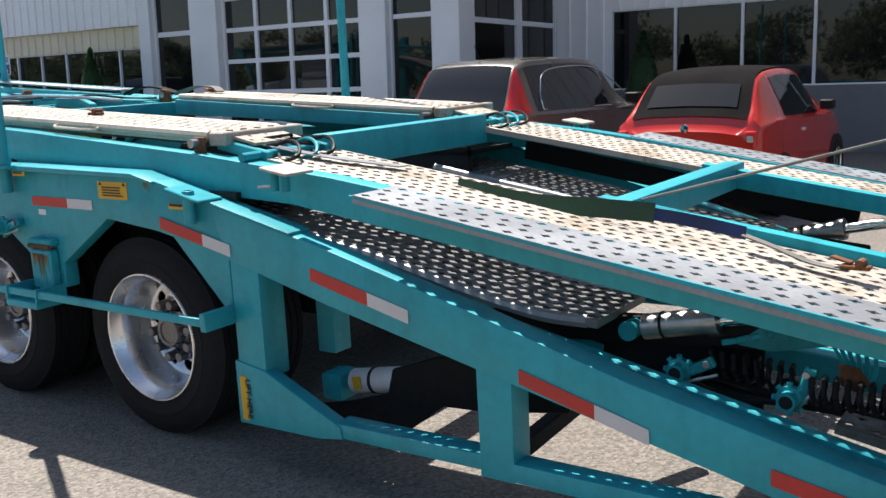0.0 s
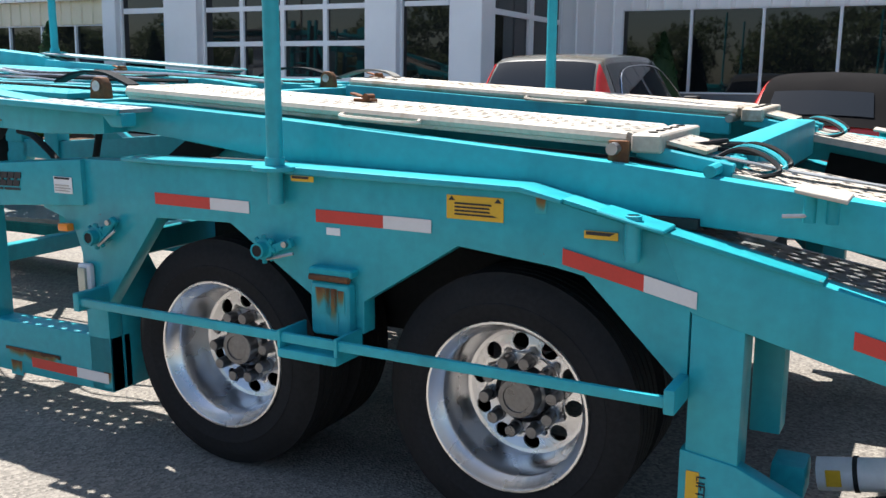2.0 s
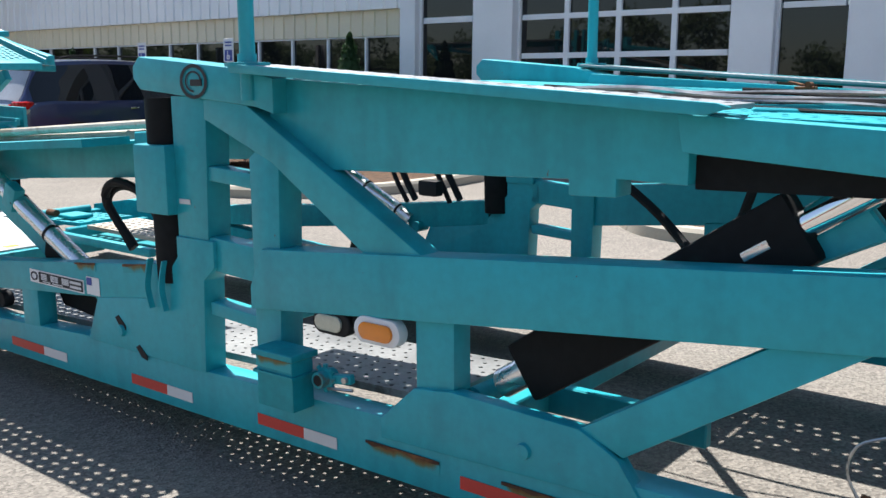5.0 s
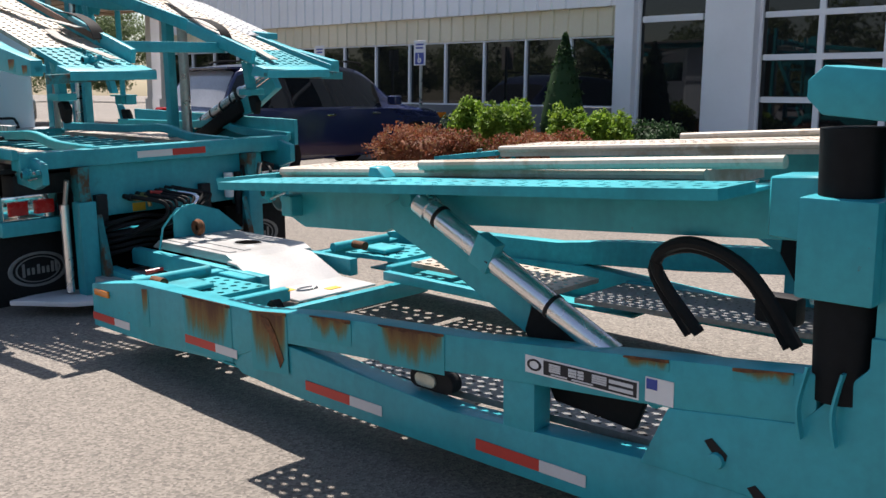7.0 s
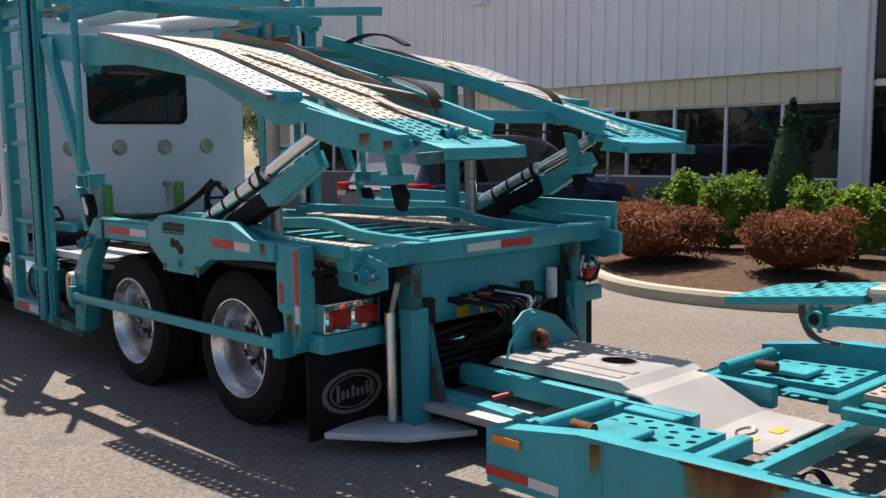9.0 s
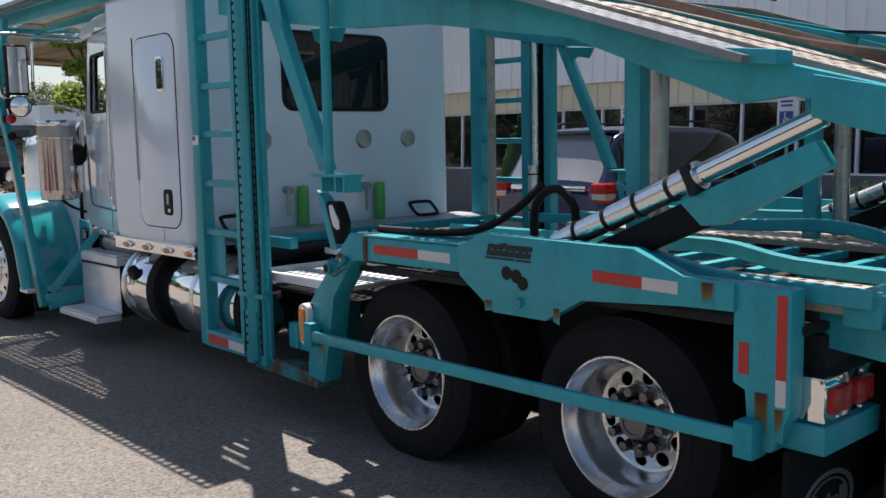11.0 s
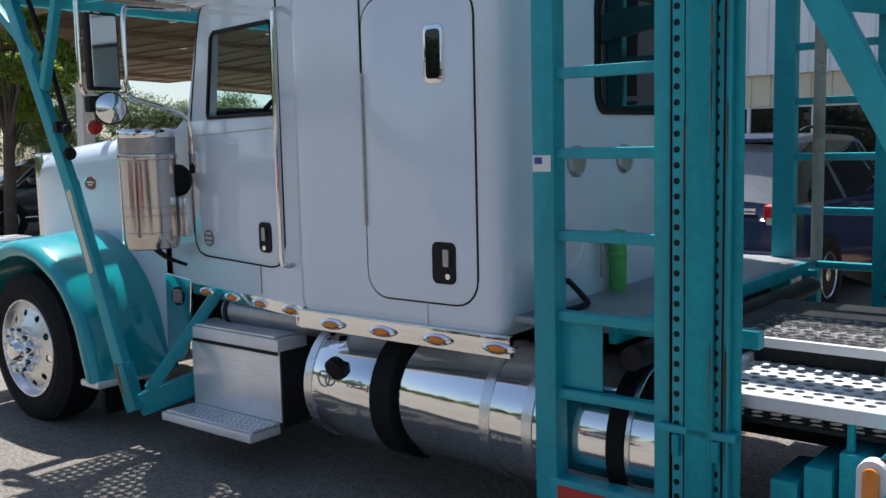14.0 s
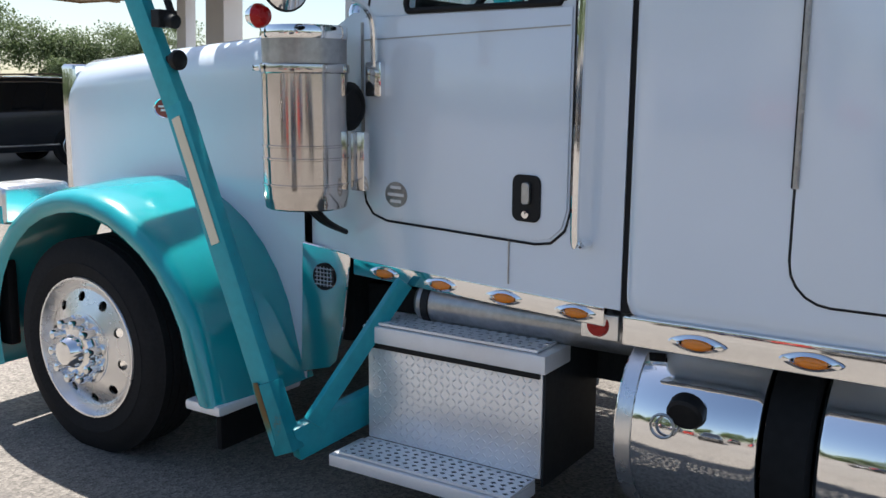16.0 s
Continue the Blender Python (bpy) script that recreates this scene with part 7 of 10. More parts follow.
add_wheel(tractor, -23.66, 5.15, 0.525, far=True, dual=False, steer=True, nuts=False, scale=1.09)
# dark sheet added behind the tyres, standing in for the shade there
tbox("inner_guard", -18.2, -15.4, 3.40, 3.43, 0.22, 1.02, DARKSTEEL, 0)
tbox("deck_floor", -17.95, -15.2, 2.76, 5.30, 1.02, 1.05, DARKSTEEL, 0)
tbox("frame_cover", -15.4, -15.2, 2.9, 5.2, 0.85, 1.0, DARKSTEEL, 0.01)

# ---- side frames above the driving wheels
for s in (0, 1):
    tp("front_leg", [(-18.16, 0.87), (-17.81, 1.24), (-17.66, 1.225), (-17.66, 1.10), (-17.80, 1.08), (-17.98, 0.86), (-18.02, 0.66), (-18.10, 0.34), (-18.26, 0.36), (-18.22, 0.80)], -0.005, 0.12, s)
    tp("side_rail", [(-17.68, 1.225), (-16.90, 1.228), (-16.90, 1.10), (-17.68, 1.095)], 0.0, 0.09, s)
    tp("side_panel", [(-16.94, 1.225), (-16.76, 1.305), (-15.90, 1.295), (-15.66, 1.205), (-15.44, 1.20), (-15.44, 1.09), (-15.66, 1.085), (-16.16, 1.05), (-16.37, 0.935), (-16.69, 0.935), (-16.92, 1.09)], -0.018, 0.06, s)
    tp("rear_post", [(-15.45, 1.20), (-15.22, 1.19), (-15.22, 0.74), (-15.29, 0.58), (-15.38, 0.58), (-15.40, 0.80), (-15.45, 0.82)], 0.0, 0.10, s)
    tp("rear_bracket", [(-15.24, 1.12), (-14.98, 1.14), (-14.82, 1.10), (-14.82, 0.96), (-14.95, 0.92), (-15.24, 0.95)], 0.25, 0.30, s)
    tp("rail_top", [(-17.70, 1.228), (-16.92, 1.232), (-16.92, 1.243), (-17.70, 1.24)], -0.012, 0.12, s)
    tp("sill_beam", [(-18.9, 0.40), (-18.2, 0.36), (-18.2, 0.28), (-18.9, 0.30)], 0.02, 0.14, s, TEALR)
    b = tbeam("wheel_bar", (-18.17, V(s, -0.06), 0.625), (-15.34, V(s, -0.06), 0.635), 0.030, 0.062)
    for x in (-18.15, -15.36):
        tbox("bar_bracket", x - 0.04, x + 0.04, V(s, -0.08), V(s, 0.03), 0.56, 0.70, TEALW, 0.01)
    # ladder tower: plain post, rungs, slotted twin post
    if s == 1:
        for a, b in ((-19.535, -19.41), (-18.943, -18.845), (-18.70, -18.63)):
            tp("ladder_post", [(a, 3.25), (b, 3.25), (b, 0.36), (a, 0.36)], 0.0, 0.09, s)
        for z in (2.70, 2.374, 2.049, 1.717, 1.392, 1.065, 0.74):
            tp("rung", [(-19.42, z + 0.022), (-18.935, z + 0.022), (-18.935, z - 0.022), (-19.42, z - 0.022)], 0.02, 0.075, s, TEAL, 0.01)
        r = part("lift_ram", rod(B(), (-18.82, V(s, 0.07), 0.5), (-18.82, V(s, 0.07), 1.516), 0.052, 16), POLISH, tractor, "upright bright steel lift cylinder")
        part("ram_rod", rod(B(), (-18.80, V(s, 0.07), 1.516), (-18.80, V(s, 0.07), 3.1), 0.034, 14), POLISH, r)
        tp("ram_channel", [(-18.845, 3.1), (-18.70, 3.1), (-18.70, 0.5), (-18.845, 0.5)], 0.0, 0.012, s, DARKSTEEL, 0)
        for z in (0.9, 1.15, 1.44):
            part("band", rod(B(), (-18.82, V(s, 0.07), z), (-18.82, V(s, 0.07), z + 0.012), 0.055, 16), BLACK, r)
    else:
        tp("ladder_post", [(-19.57, 3.25), (-19.468, 3.25), (-19.468, 0.36), (-19.57, 0.36)], 0.0, 0.09, s)
        tp("ladder_post", [(-19.035, 3.25), (-18.965, 3.25), (-18.96, 0.47), (-19.03, 0.47)], 0.0, 0.09, s)
        tp("slotted_post", [(-18.96, 3.3), (-18.87, 3.3), (-18.86, 0.33), (-18.95, 0.33)], -0.012, 0.10, s)
        tp("slotted_post", [(-18.805, 3.3), (-18.735, 3.3), (-18.735, 0.33), (-18.80, 0.33)], -0.004, 0.07, s)
        tp("post_flange", [(-18.735, 3.3), (-18.70, 3.3), (-18.70, 0.33), (-18.735, 0.33)], 0.02, 0.03, s, TEALW, 0.002)
        tp("post_channel", [(-18.90, 3.3), (-18.79, 3.3), (-18.785, 0.36), (-18.89, 0.36)], -0.03, 0.10, s, TEALW)
        for z in (2.76, 2.44, 2.122, 1.806, 1.477, 1.147, 0.825):
            tp("rung", [(-19.475, z + 0.022), (-19.02, z + 0.022), (-19.02, z - 0.022), (-19.475, z - 0.022)], 0.02, 0.075, s, TEAL, 0.01)
        tp("bottom_bar", [(-19.50, 0.47), (-18.99, 0.47), (-18.99, 0.355), (-19.50, 0.355)], -0.002, 0.09, s)
        tp("filler_plate", [(-19.47, 1.14), (-19.28, 1.14), (-19.28, 0.85), (-19.47, 0.85)], 0.05, 0.06, s)
    # brace and prop behind the ladder
    dx, dz = (0.0, 0.0) if s == 0 else (0.11, -0.07)
    if s == 0:
        tp("brace", [(-18.68, 2.62), (-18.55, 2.62), (-18.03, 1.58), (-18.12, 1.58)], 0.02, 0.09, s)
    else:
        tp("brace", [(-18.62, 2.56), (-18.53, 2.56), (-18.02, 1.505), (-18.10, 1.505)], 0.02, 0.09, s)
    part("prop", rod(B(), (-18.03 + dx, V(s, 0.03), 1.56 + dz), (-18.03 + dx, V(s, 0.03), 3.0), 0.028, 12), TEAL, tractor)
    tbox("prop_foot", -18.14 + dx, -17.83 + dx, V(s, -0.02), V(s, 0.12), 1.545 + dz, 1.562 + dz, TEAL, 0.004)
    for x in (-18.06, -17.93, -17.85):
        tbox("foot_rib", x + dx, x + dx + 0.012, V(s, -0.01), V(s, 0.11), 1.46 + dz, 1.548 + dz, TEAL, 0)
    tp("prop_arm", [(x + dx, z + dz) for x, z in ((-18.12, 1.47), (-18.05, 1.42), (-17.94, 1.14), (-18.0, 1.13))], 0.0, 0.07, s)
    tp("bumper_pad", [(x + dx, z + dz) for x, z in ((-18.05, 1.405), (-17.94, 1.41), (-17.875, 1.29), (-17.905, 1.20), (-17.95, 1.16))], 0.0, 0.07, s, BOOT, 0.02)
    tp("pad_insert", [(x + dx, z + dz) for x, z in ((-17.995, 1.385), (-17.965, 1.39), (-17.94, 1.35), (-17.905, 1.30), (-17.905, 1.255), (-17.93, 1.25), (-17.96, 1.27), (-17.985, 1.33))], -0.008, 0.0, s, LABEL, 0.004)

# slots along the ladder post
slot_mesh = to_mesh("slot", prism(B(), stadium(-0.0115, 0.0115, -0.0118, 0.0118), -0.002, 0.03), BLACK)
for x, d in ((-18.930, -0.0125), (-18.783, -0.0045)):
    for k in range(46):
        z = 0.46 + 0.0565 * k
        place("slot", slot_mesh, tractor, "", Matrix.Translation((x - 0.010 * (z - 0.4) / 2.6, TN + d, z)))
wr = random.Random(41)
for x, d in ((-18.905, -0.0125), (-18.797, -0.0305), (-18.748, -0.0045)):
    for k in range(5):
        z, h, w = wr.uniform(0.6, 2.5), wr.uniform(0.08, 0.30), wr.uniform(0.0025, 0.006)
        stain(tractor, [(x - w, z + h * 0.7), (x - w * 0.4, z + h), (x + w, z + h * 0.8), (x + w * 0.8, z - h * 0.6), (x, z - h), (x - w, z - h * 0.8)], TN + d)
for x in (-18.958, -18.902, -18.787, -18.757):
    tbox("post_seam", x - 0.003, x + 0.001, TN - 0.0145, TN + 0.02, 0.40, 3.2, DARKSTEEL, 0)
tbox("slide_latch", -19.0, -18.70, TN - 0.03, TN + 0.01, 0.765, 0.795, TEAL, 0.004)
for x in (-18.93, -18.775):
    tbox("latch_pin", x - 0.014, x + 0.014, TN - 0.032, TN - 0.01, 0.68, 0.76, TEALW, 0.004)
tape(tractor, -19.46, 0.415, -18.99, 0.405, TN - 0.0045, 0.06, 0.58)
lab = plate_label(tractor, -19.565, -19.48, 1.735, 1.80, TN - 0.001, LABEL, "small_label", "small white label with a blue field")
part("blue_field", prism(B(), [(-19.555, 1.765), (-19.52, 1.765), (-19.52, 1.792), (-19.555, 1.792)], TN - 0.005, TN - 0.003), BLUEINK, lab)
tape(tractor, -17.60, 1.165, -17.00, 1.163, TN - 0.0005, 0.05, 0.6)
tape(tractor, -16.10, 1.165, -15.68, 1.155, TN - 0.019, 0.05, 0.6)
part("red_tape", prism(B(), [(-15.275, 1.17), (-15.235, 1.17), (-15.235, 0.86), (-15.275, 0.86)], TN - 0.003, TN - 0.0005), REDTAPE, tractor)
part("white_tape", prism(B(), [(-15.275, 0.86), (-15.235, 0.86), (-15.235, 0.76), (-15.275, 0.76)], TN - 0.003, TN - 0.0005), WHITETAPE, tractor)
part("red_tape", prism(B(), [(-15.425, 0.98), (-15.385, 0.98), (-15.385, 0.86), (-15.425, 0.86)], TN - 0.003, TN - 0.0005), REDTAPE, tractor)
word_mark(tractor, -16.73, -16.45, 1.205, 0.055, TN - 0.019)
for x, z in ((-16.60, 1.13), (-16.54, 1.12), (-16.50, 1.09)):
    part("oval_hole", rod(B(), (x, TN - 0.021, z), (x, TN + 0.0, z), 0.032, 14), BLACK, tractor)
part("bolt_head", lathe(B(), [(0.001, TN - 0.04), (0.022, TN - 0.038), (0.026, TN - 0.018)], 12, 'Y', (-16.52, 0, 1.0)), TEAL, tractor)
tbox("joint_band", -17.69, -17.66, TN - 0.008, TN + 0.1, 1.09, 1.245, RUST, 0.002)


def winch_at(x, z, y, ang):
    winch_end(x, z, y, ang, tractor)


winch_at(-17.93, 1.04, TN - 0.0, 30)
winch_at(-14.92, 1.03, V(0, 0.24), 10)
winch_at(-14.55, 1.79, V(0, 0.55), 10)
base = part("oval_lamp", soften(prism(B(), stadium(-18.285, -18.185, 0.555, 0.80), TN - 0.045, TN + 0.01), 0.006, 2), LABEL, tractor, "white-rimmed upright oval lamp")
part("lens", soften(prism(B(), stadium(-18.263, -18.207, 0.578, 0.777), TN - 0.060, TN - 0.043), 0.008, 2), AMBER, base, "amber lens")
for k in range(3):
    tbox("step_block", -18.62 + 0.12 * k, -18.52 + 0.12 * k, 2.78, 3.1, 0.46, 0.62 + 0.07 * k, TEALW, 0.01)

# ---- sleeper
slp = tbox("sleeper", -21.09, -19.78, 2.75, 5.27, 0.985, 2.96, WHITEP, 0.11, label="white painted sleeper body", seg=5)
flat = lambda x: 2.75
door = part("sleeper_door", soften(slab(B(), round_rect(-20.56, -19.908, 1.135, 2.525, 0.12), flat, -0.006, 0.01), 0.004, 2), WHITEP, slp)
seam(round_rect(-20.563, -19.905, 1.132, 2.528, 0.123), flat, 0.0, 0.0055, BLACK, slp, "door_seal")
part("door_hinge", box(B(), -20.568, -20.552, 2.738, 2.75, 1.47, 2.19), STEEL, door)
part("hinge_gap", box(B(), -20.574, -20.568, 2.744, 2.751, 1.47, 2.54), BLACK, door)
for k in range(13):
    part("hinge_knuckle", rod(B(), (-20.560, 2.738, 1.48 + 0.054 * k), (-20.560, 2.738, 1.525 + 0.054 * k), 0.0065, 7), STEEL, door)
h = part("door_handle", soften(slab(B(), round_rect(-20.158, -20.022, 1.225, 1.415, 0.03), flat, -0.012, -0.004), 0.003, 1), BLACK, door)
part("lever", soften(box(B(), -20.085, -20.050, 2.722, 2.742, 1.305, 1.385), 0.008, 2), STEEL, h)
part("lock", lathe(B(), [(0.001, 2.730), (0.014, 2.731), (0.016, 2.742)], 12, 'Y', (-20.062, 0, 1.262)), CHROME, h)
h = part("sleeper_vent", soften(slab(B(), round_rect(-20.175, -20.065, 2.12, 2.375, 0.03), flat, -0.016, -0.004), 0.004, 2), CHROME, door)
part("vent_pane", slab(B(), round_rect(-20.16, -20.08, 2.14, 2.355, 0.02), flat, -0.019, -0.0155), CARGLASS, h)
part("body_seam", box(B(), -20.20, -20.196, 2.7475, 2.751, 1.0, 1.135), STEEL, slp)
bm = B()
ra = [[bm.verts.new((x, y, z)) for y, z in round_rect(3.55, 4.58, 1.975, 2.585, 0.10)] for x in (-19.79, -19.766)]
bm.faces.new(ra[0][::-1])
bm.faces.new(ra[1])
for k in range(len(ra[0])):
    q = (k + 1) % len(ra[0])
    bm.faces.new((ra[0][k], ra[0][q], ra[1][q], ra[1][k]))
part("back_window", soften(bm, 0.004, 1), BLACK, slp, "black rubber window surround")
bm = B()
y0, y1, z0, z1 = 3.58, 4.55, 2.005, 2.555
vs = [bm.verts.new((-19.76, y, z)) for y, z in round_rect(y0, y1, z0, z1, 0.09)]
bm.faces.new(vs)
part("back_glass", bm, CARGLASS, slp)
for yy in (3.365, 3.84, 4.315, 4.785):
    l = part("work_lamp", lathe(B(), [(0.075, -19.78), (0.075, -19.765), (0.066, -19.755), (0.060, -19.76)], 24, 'X', (0, yy, 1.755)), STEEL, slp, "round flush work lamp with a dull steel rim")
    part("lens", lathe(B(), [(0.062, -19.762), (0.03, -19.756), (0.001, -19.755)], 20, 'X', (0, yy, 1.755)), CLEARLENS, l)
for yy in (3.67, 4.42):
    part("hose_holder", lathe(B(), [(0.001, 1.10), (0.040, 1.10), (0.044, 1.12), (0.044, 1.27), (0.048, 1.275), (0.048, 1.29), (0.044, 1.295), (0.042, 1.40), (0.001, 1.41)], 18, 'Z', (-19.72, yy, 0)), GREENC, slp, "green plastic hose holder")
    part("glad_hand", rod(rod(B(), (-19.78, yy - 0.12, 1.38), (-19.7, yy - 0.12, 1.38), 0.03, 10), (-19.74, yy - 0.12, 1.38), (-19.74, yy - 0.12, 1.18), 0.012, 8), STEEL, slp)
part("white_cord", pipe(B(), [(-19.76, 3.18, 1.24), (-19.7, 3.24, 1.30), (-19.74, 3.36, 1.38)], 0.008, 6), LABEL, slp)

# ---- cab, tapering forward
fy = lambda x: 2.90 + (-21.2 - x) * 0.176
fyf = lambda x: 2 * CC - fy(x)
cab = tbox("cab", -21.22, -21.0, 2.93, 4.83, 1.0, 2.78, WHITEP, 0.01, label="white painted truck cab")
tbox("cab_floor", -22.46, -21.22, 3.2, 4.56, 1.0, 1.06, DARKSTEEL, 0, cab)
tbox("firewall", -22.46, -22.40, 3.13, 4.63, 1.0, 1.98, WHITEP, 0.006, cab)
tbox("cowl_top", -22.79, -22.43, 3.20, 4.56, 1.90, 1.985, WHITEP, 0.02, cab)
for f, o in ((fy, 1), (fyf, -1)):
    for nm, pts in (("side_panel", [(-22.74, 1.03), (-22.46, 1.0), (-21.138, 1.0), (-21.138, 2.04), (-22.46, 2.04), (-22.74, 1.90)]),
                    ("rear_pillar", [(-21.39, 2.04), (-21.138, 2.04), (-21.138, 2.78), (-21.39, 2.78)]),
                    ("front_pillar", [(-22.42, 2.04), (-22.15, 2.04), (-22.075, 2.53), (-22.23, 2.60)]),
                    ("roof_rail", [(-22.23, 2.60), (-22.075, 2.53), (-21.39, 2.53), (-21.39, 2.78), (-22.14, 2.78)])):
        part(nm, slab(B(), pts, f, 0, 0.05 * o), WHITEP, cab)
bm = B()
roof = [(-22.30, 2.70), (-22.22, 2.79), (-21.9, 2.86), (-21.4, 2.90), (-21.0, 2.92), (-21.0, 2.76), (-21.4, 2.76), (-22.2, 2.68)]
part("cab_roof", soften(prism(bm, roof, 3.02, 4.74), 0.05, 3), WHITEP, cab)
bm = B()
vs = [bm.verts.new(p) for p in ((-22.41, 3.14, 1.98), (-22.41, 4.62, 1.98), (-22.21, 4.60, 2.70), (-22.21, 3.16, 2.70))]
bm.faces.new(vs)
wind = part("windscreen", bm, CLEAR, cab)
wind.visible_shadow = False
tbeam("windscreen_pillar", (-22.415, CC, 1.98), (-22.215, CC, 2.70), 0.05, 0.04, WHITEP, 0.006, cab)
for f, nm in ((fy, "door_glass"), (fyf, "far_door_glass")):
    bm = B()
    vs = [bm.verts.new((x, f(x) + (0.02 if f is fy else -0.02), z)) for x, z in ((-22.18, 2.03), (-21.37, 2.03), (-21.37, 2.62), (-22.06, 2.62))]
    bm.faces.new(vs)
    g = part(nm, bm, CLEAR, cab, "green-tinted clear side window")
    g.visible_shadow = False
cd = part("cab_door", soften(slab(B(), [(-22.38, 1.34), (-22.37, 1.27), (-22.33, 1.225), (-22.26, 1.205), (-21.50, 1.20), (-21.435, 1.212), (-21.385, 1.255), (-21.365, 1.32), (-21.365, 2.02), (-22.40, 2.02)], fy, -0.008, 0.01), 0.004, 2), WHITEP, cab, "white painted cab door")
seam([(-22.10, 2.715), (-22.155, 2.70), (-22.20, 2.65), (-22.25, 2.50), (-22.37, 2.04), (-22.40, 1.34), (-22.385, 1.26), (-22.34, 1.21), (-22.26, 1.19), (-21.50, 1.185), (-21.43, 1.197), (-21.372, 1.247), (-21.35, 1.32), (-21.35, 2.62), (-21.37, 2.685), (-21.43, 2.715), (-22.10, 2.715)], fy, -0.001, 0.0055, BLACK, cab, "door_seal")
part("window_trim", pipe(B(), [(x, fy(x) - 0.004, z) for x, z in ((-22.14, 2.035), (-21.415, 2.035), (-21.395, 2.06), (-21.395, 2.49), (-21.42, 2.525), (-22.03, 2.525), (-22.065, 2.50), (-22.15, 2.06), (-22.14, 2.035))], 0.013, 6, 0), BLACK, cab)
hh = part("door_handle", soften(slab(B(), round_rect(-21.600, -21.475, 1.265, 1.435, 0.03), fy, -0.018, -0.004), 0.003, 1), BLACK, cd)
part("lever", soften(slab(B(), round_rect(-21.550, -21.516, 1.33, 1.41, 0.012), fy, -0.034, -0.016), 0.003, 1), STEEL, hh)
part("lock", lathe(B(), [(0.001, fy(-21.535) - 0.028), (0.014, fy(-21.535) - 0.027), (0.015, fy(-21.535) - 0.016)], 12, 'Y', (-21.535, 0, 1.292)), CHROME, hh)
sticker = part("door_badge", slab(B(), [(-22.20 + 0.062 * math.cos(t * 0.2618), 1.305 + 0.052 * math.sin(t * 0.2618)) for t in range(24)], fy, -0.012, -0.008), STEEL, cd, "small oval silver badge")
for zz, w in ((1.335, 0.03), (1.305, 0.045), (1.278, 0.03)):
    part("badge_text", slab(B(), [(-22.20 - w, zz - 0.006), (-22.20 + w, zz - 0.006), (-22.20 + w, zz + 0.006), (-22.20 - w, zz + 0.006)], fy, -0.0145, -0.0122), LABEL, sticker)
part("front_hinge", slab(B(), [(-22.405, 1.36), (-22.388, 1.36), (-22.388, 2.0), (-22.405, 2.0)], fy, -0.010, -0.002), STEEL, cd)
for k in range(16):
    part("hinge_knuckle", rod(B(), (-22.397, fy(-22.397) - 0.009, 1.365 + 0.0395 * k), (-22.397, fy(-22.397) - 0.009, 1.398 + 0.0395 * k), 0.006, 6), STEEL, cd)
part("belt_line", slab(B(), [(-22.40, 1.925), (-21.37, 1.955), (-21.37, 1.960), (-22.40, 1.930)], fy, -0.0105, -0.008), STEEL, cd)
part("grab_bar", pipe(B(), [(-21.27, fy(-21.27) + 0.0, 1.215), (-21.29, fy(-21.3) - 0.05, 1.225), (-21.30, fy(-21.3) - 0.065, 1.34), (-21.29, fy(-21.3) - 0.065, 2.45), (-21.29, fy(-21.3) - 0.05, 2.55), (-21.29, fy(-21.3), 2.58)], 0.016, 10), CHROME, cab)
part("body_gap", box(B(), -21.142, -21.06, 2.896, 2.96, 0.992, 2.785), BLACK, cab)
tbox("cowl_seam", -21.62, -21.616, fy(-21.6) - 0.003, fy(-21.6) + 0.01, 1.02, 1.19, STEEL, 0, cab)
# seat, wheel and dash inside
tbox("seat", -21.75, -21.3, 3.25, 3.75, 1.45, 2.45, BLACK, 0.08, cab, "dark upholstered driver's seat", 3)
tbox("seat", -21.75, -21.3, 4.05, 4.55, 1.45, 2.45, BLACK, 0.08, cab, "dark upholstered passenger seat", 3)
tbox("dashboard", -22.42, -22.15, 3.15, 4.6, 1.6, 2.10, BLACK, 0.06, cab, "dark dashboard", 3)
bm = B()
ring = [(-22.0 + 0.22 * math.cos(k * 0.3927) * 0.5, 3.5 + 0.22 * math.sin(k * 0.3927), 2.02 + 0.22 * math.cos(k * 0.3927) * 0.86) for k in range(17)]
part("steering_wheel", pipe(bm, ring, 0.015, 8, 2), BLACK, cab)

# chrome skirts with oval amber lamps
def oval_marker(parent, x, f, z, rx=0.075):
    bm = B()
    prof = [(1.0, -0.004), (0.92, -0.014), (0.66, -0.018), (0.60, -0.012)]
    rings = []
    for k, d in prof:
        rings.append([bm.verts.new((x + rx * k * math.cos(t) * (1 + 0.25 * abs(math.cos(t)) ** 6), f(x) + d, z + 0.028 * k * math.sin(t))) for t in [6.2832 * i / 24 for i in range(24)]])
    for a, b in zip(rings, rings[1:]):
        for i in range(24):
            bm.faces.new((a[i], a[(i + 1) % 24], b[(i + 1) % 24], b[i]))
    r = part("marker_lamp", bm, CHROME, parent, "oval chrome-rimmed marker lamp")
    bm = B()
    rings = []
    for k, d in ((0.64, -0.012), (0.5, -0.022), (0.25, -0.026)):
        rings.append([bm.verts.new((x + rx * k * math.cos(t), f(x) + d, z + 0.030 * k * math.sin(t))) for t in [6.2832 * i / 20 for i in range(20)]])
    for a, b in zip(rings, rings[1:]):
        for i in range(20):
            bm.faces.new((a[i], a[(i + 1) % 20], b[(i + 1) % 20], b[i]))
    bm.faces.new(rings[-1])
    part("lens", bm, AMBER, r, "amber lens")


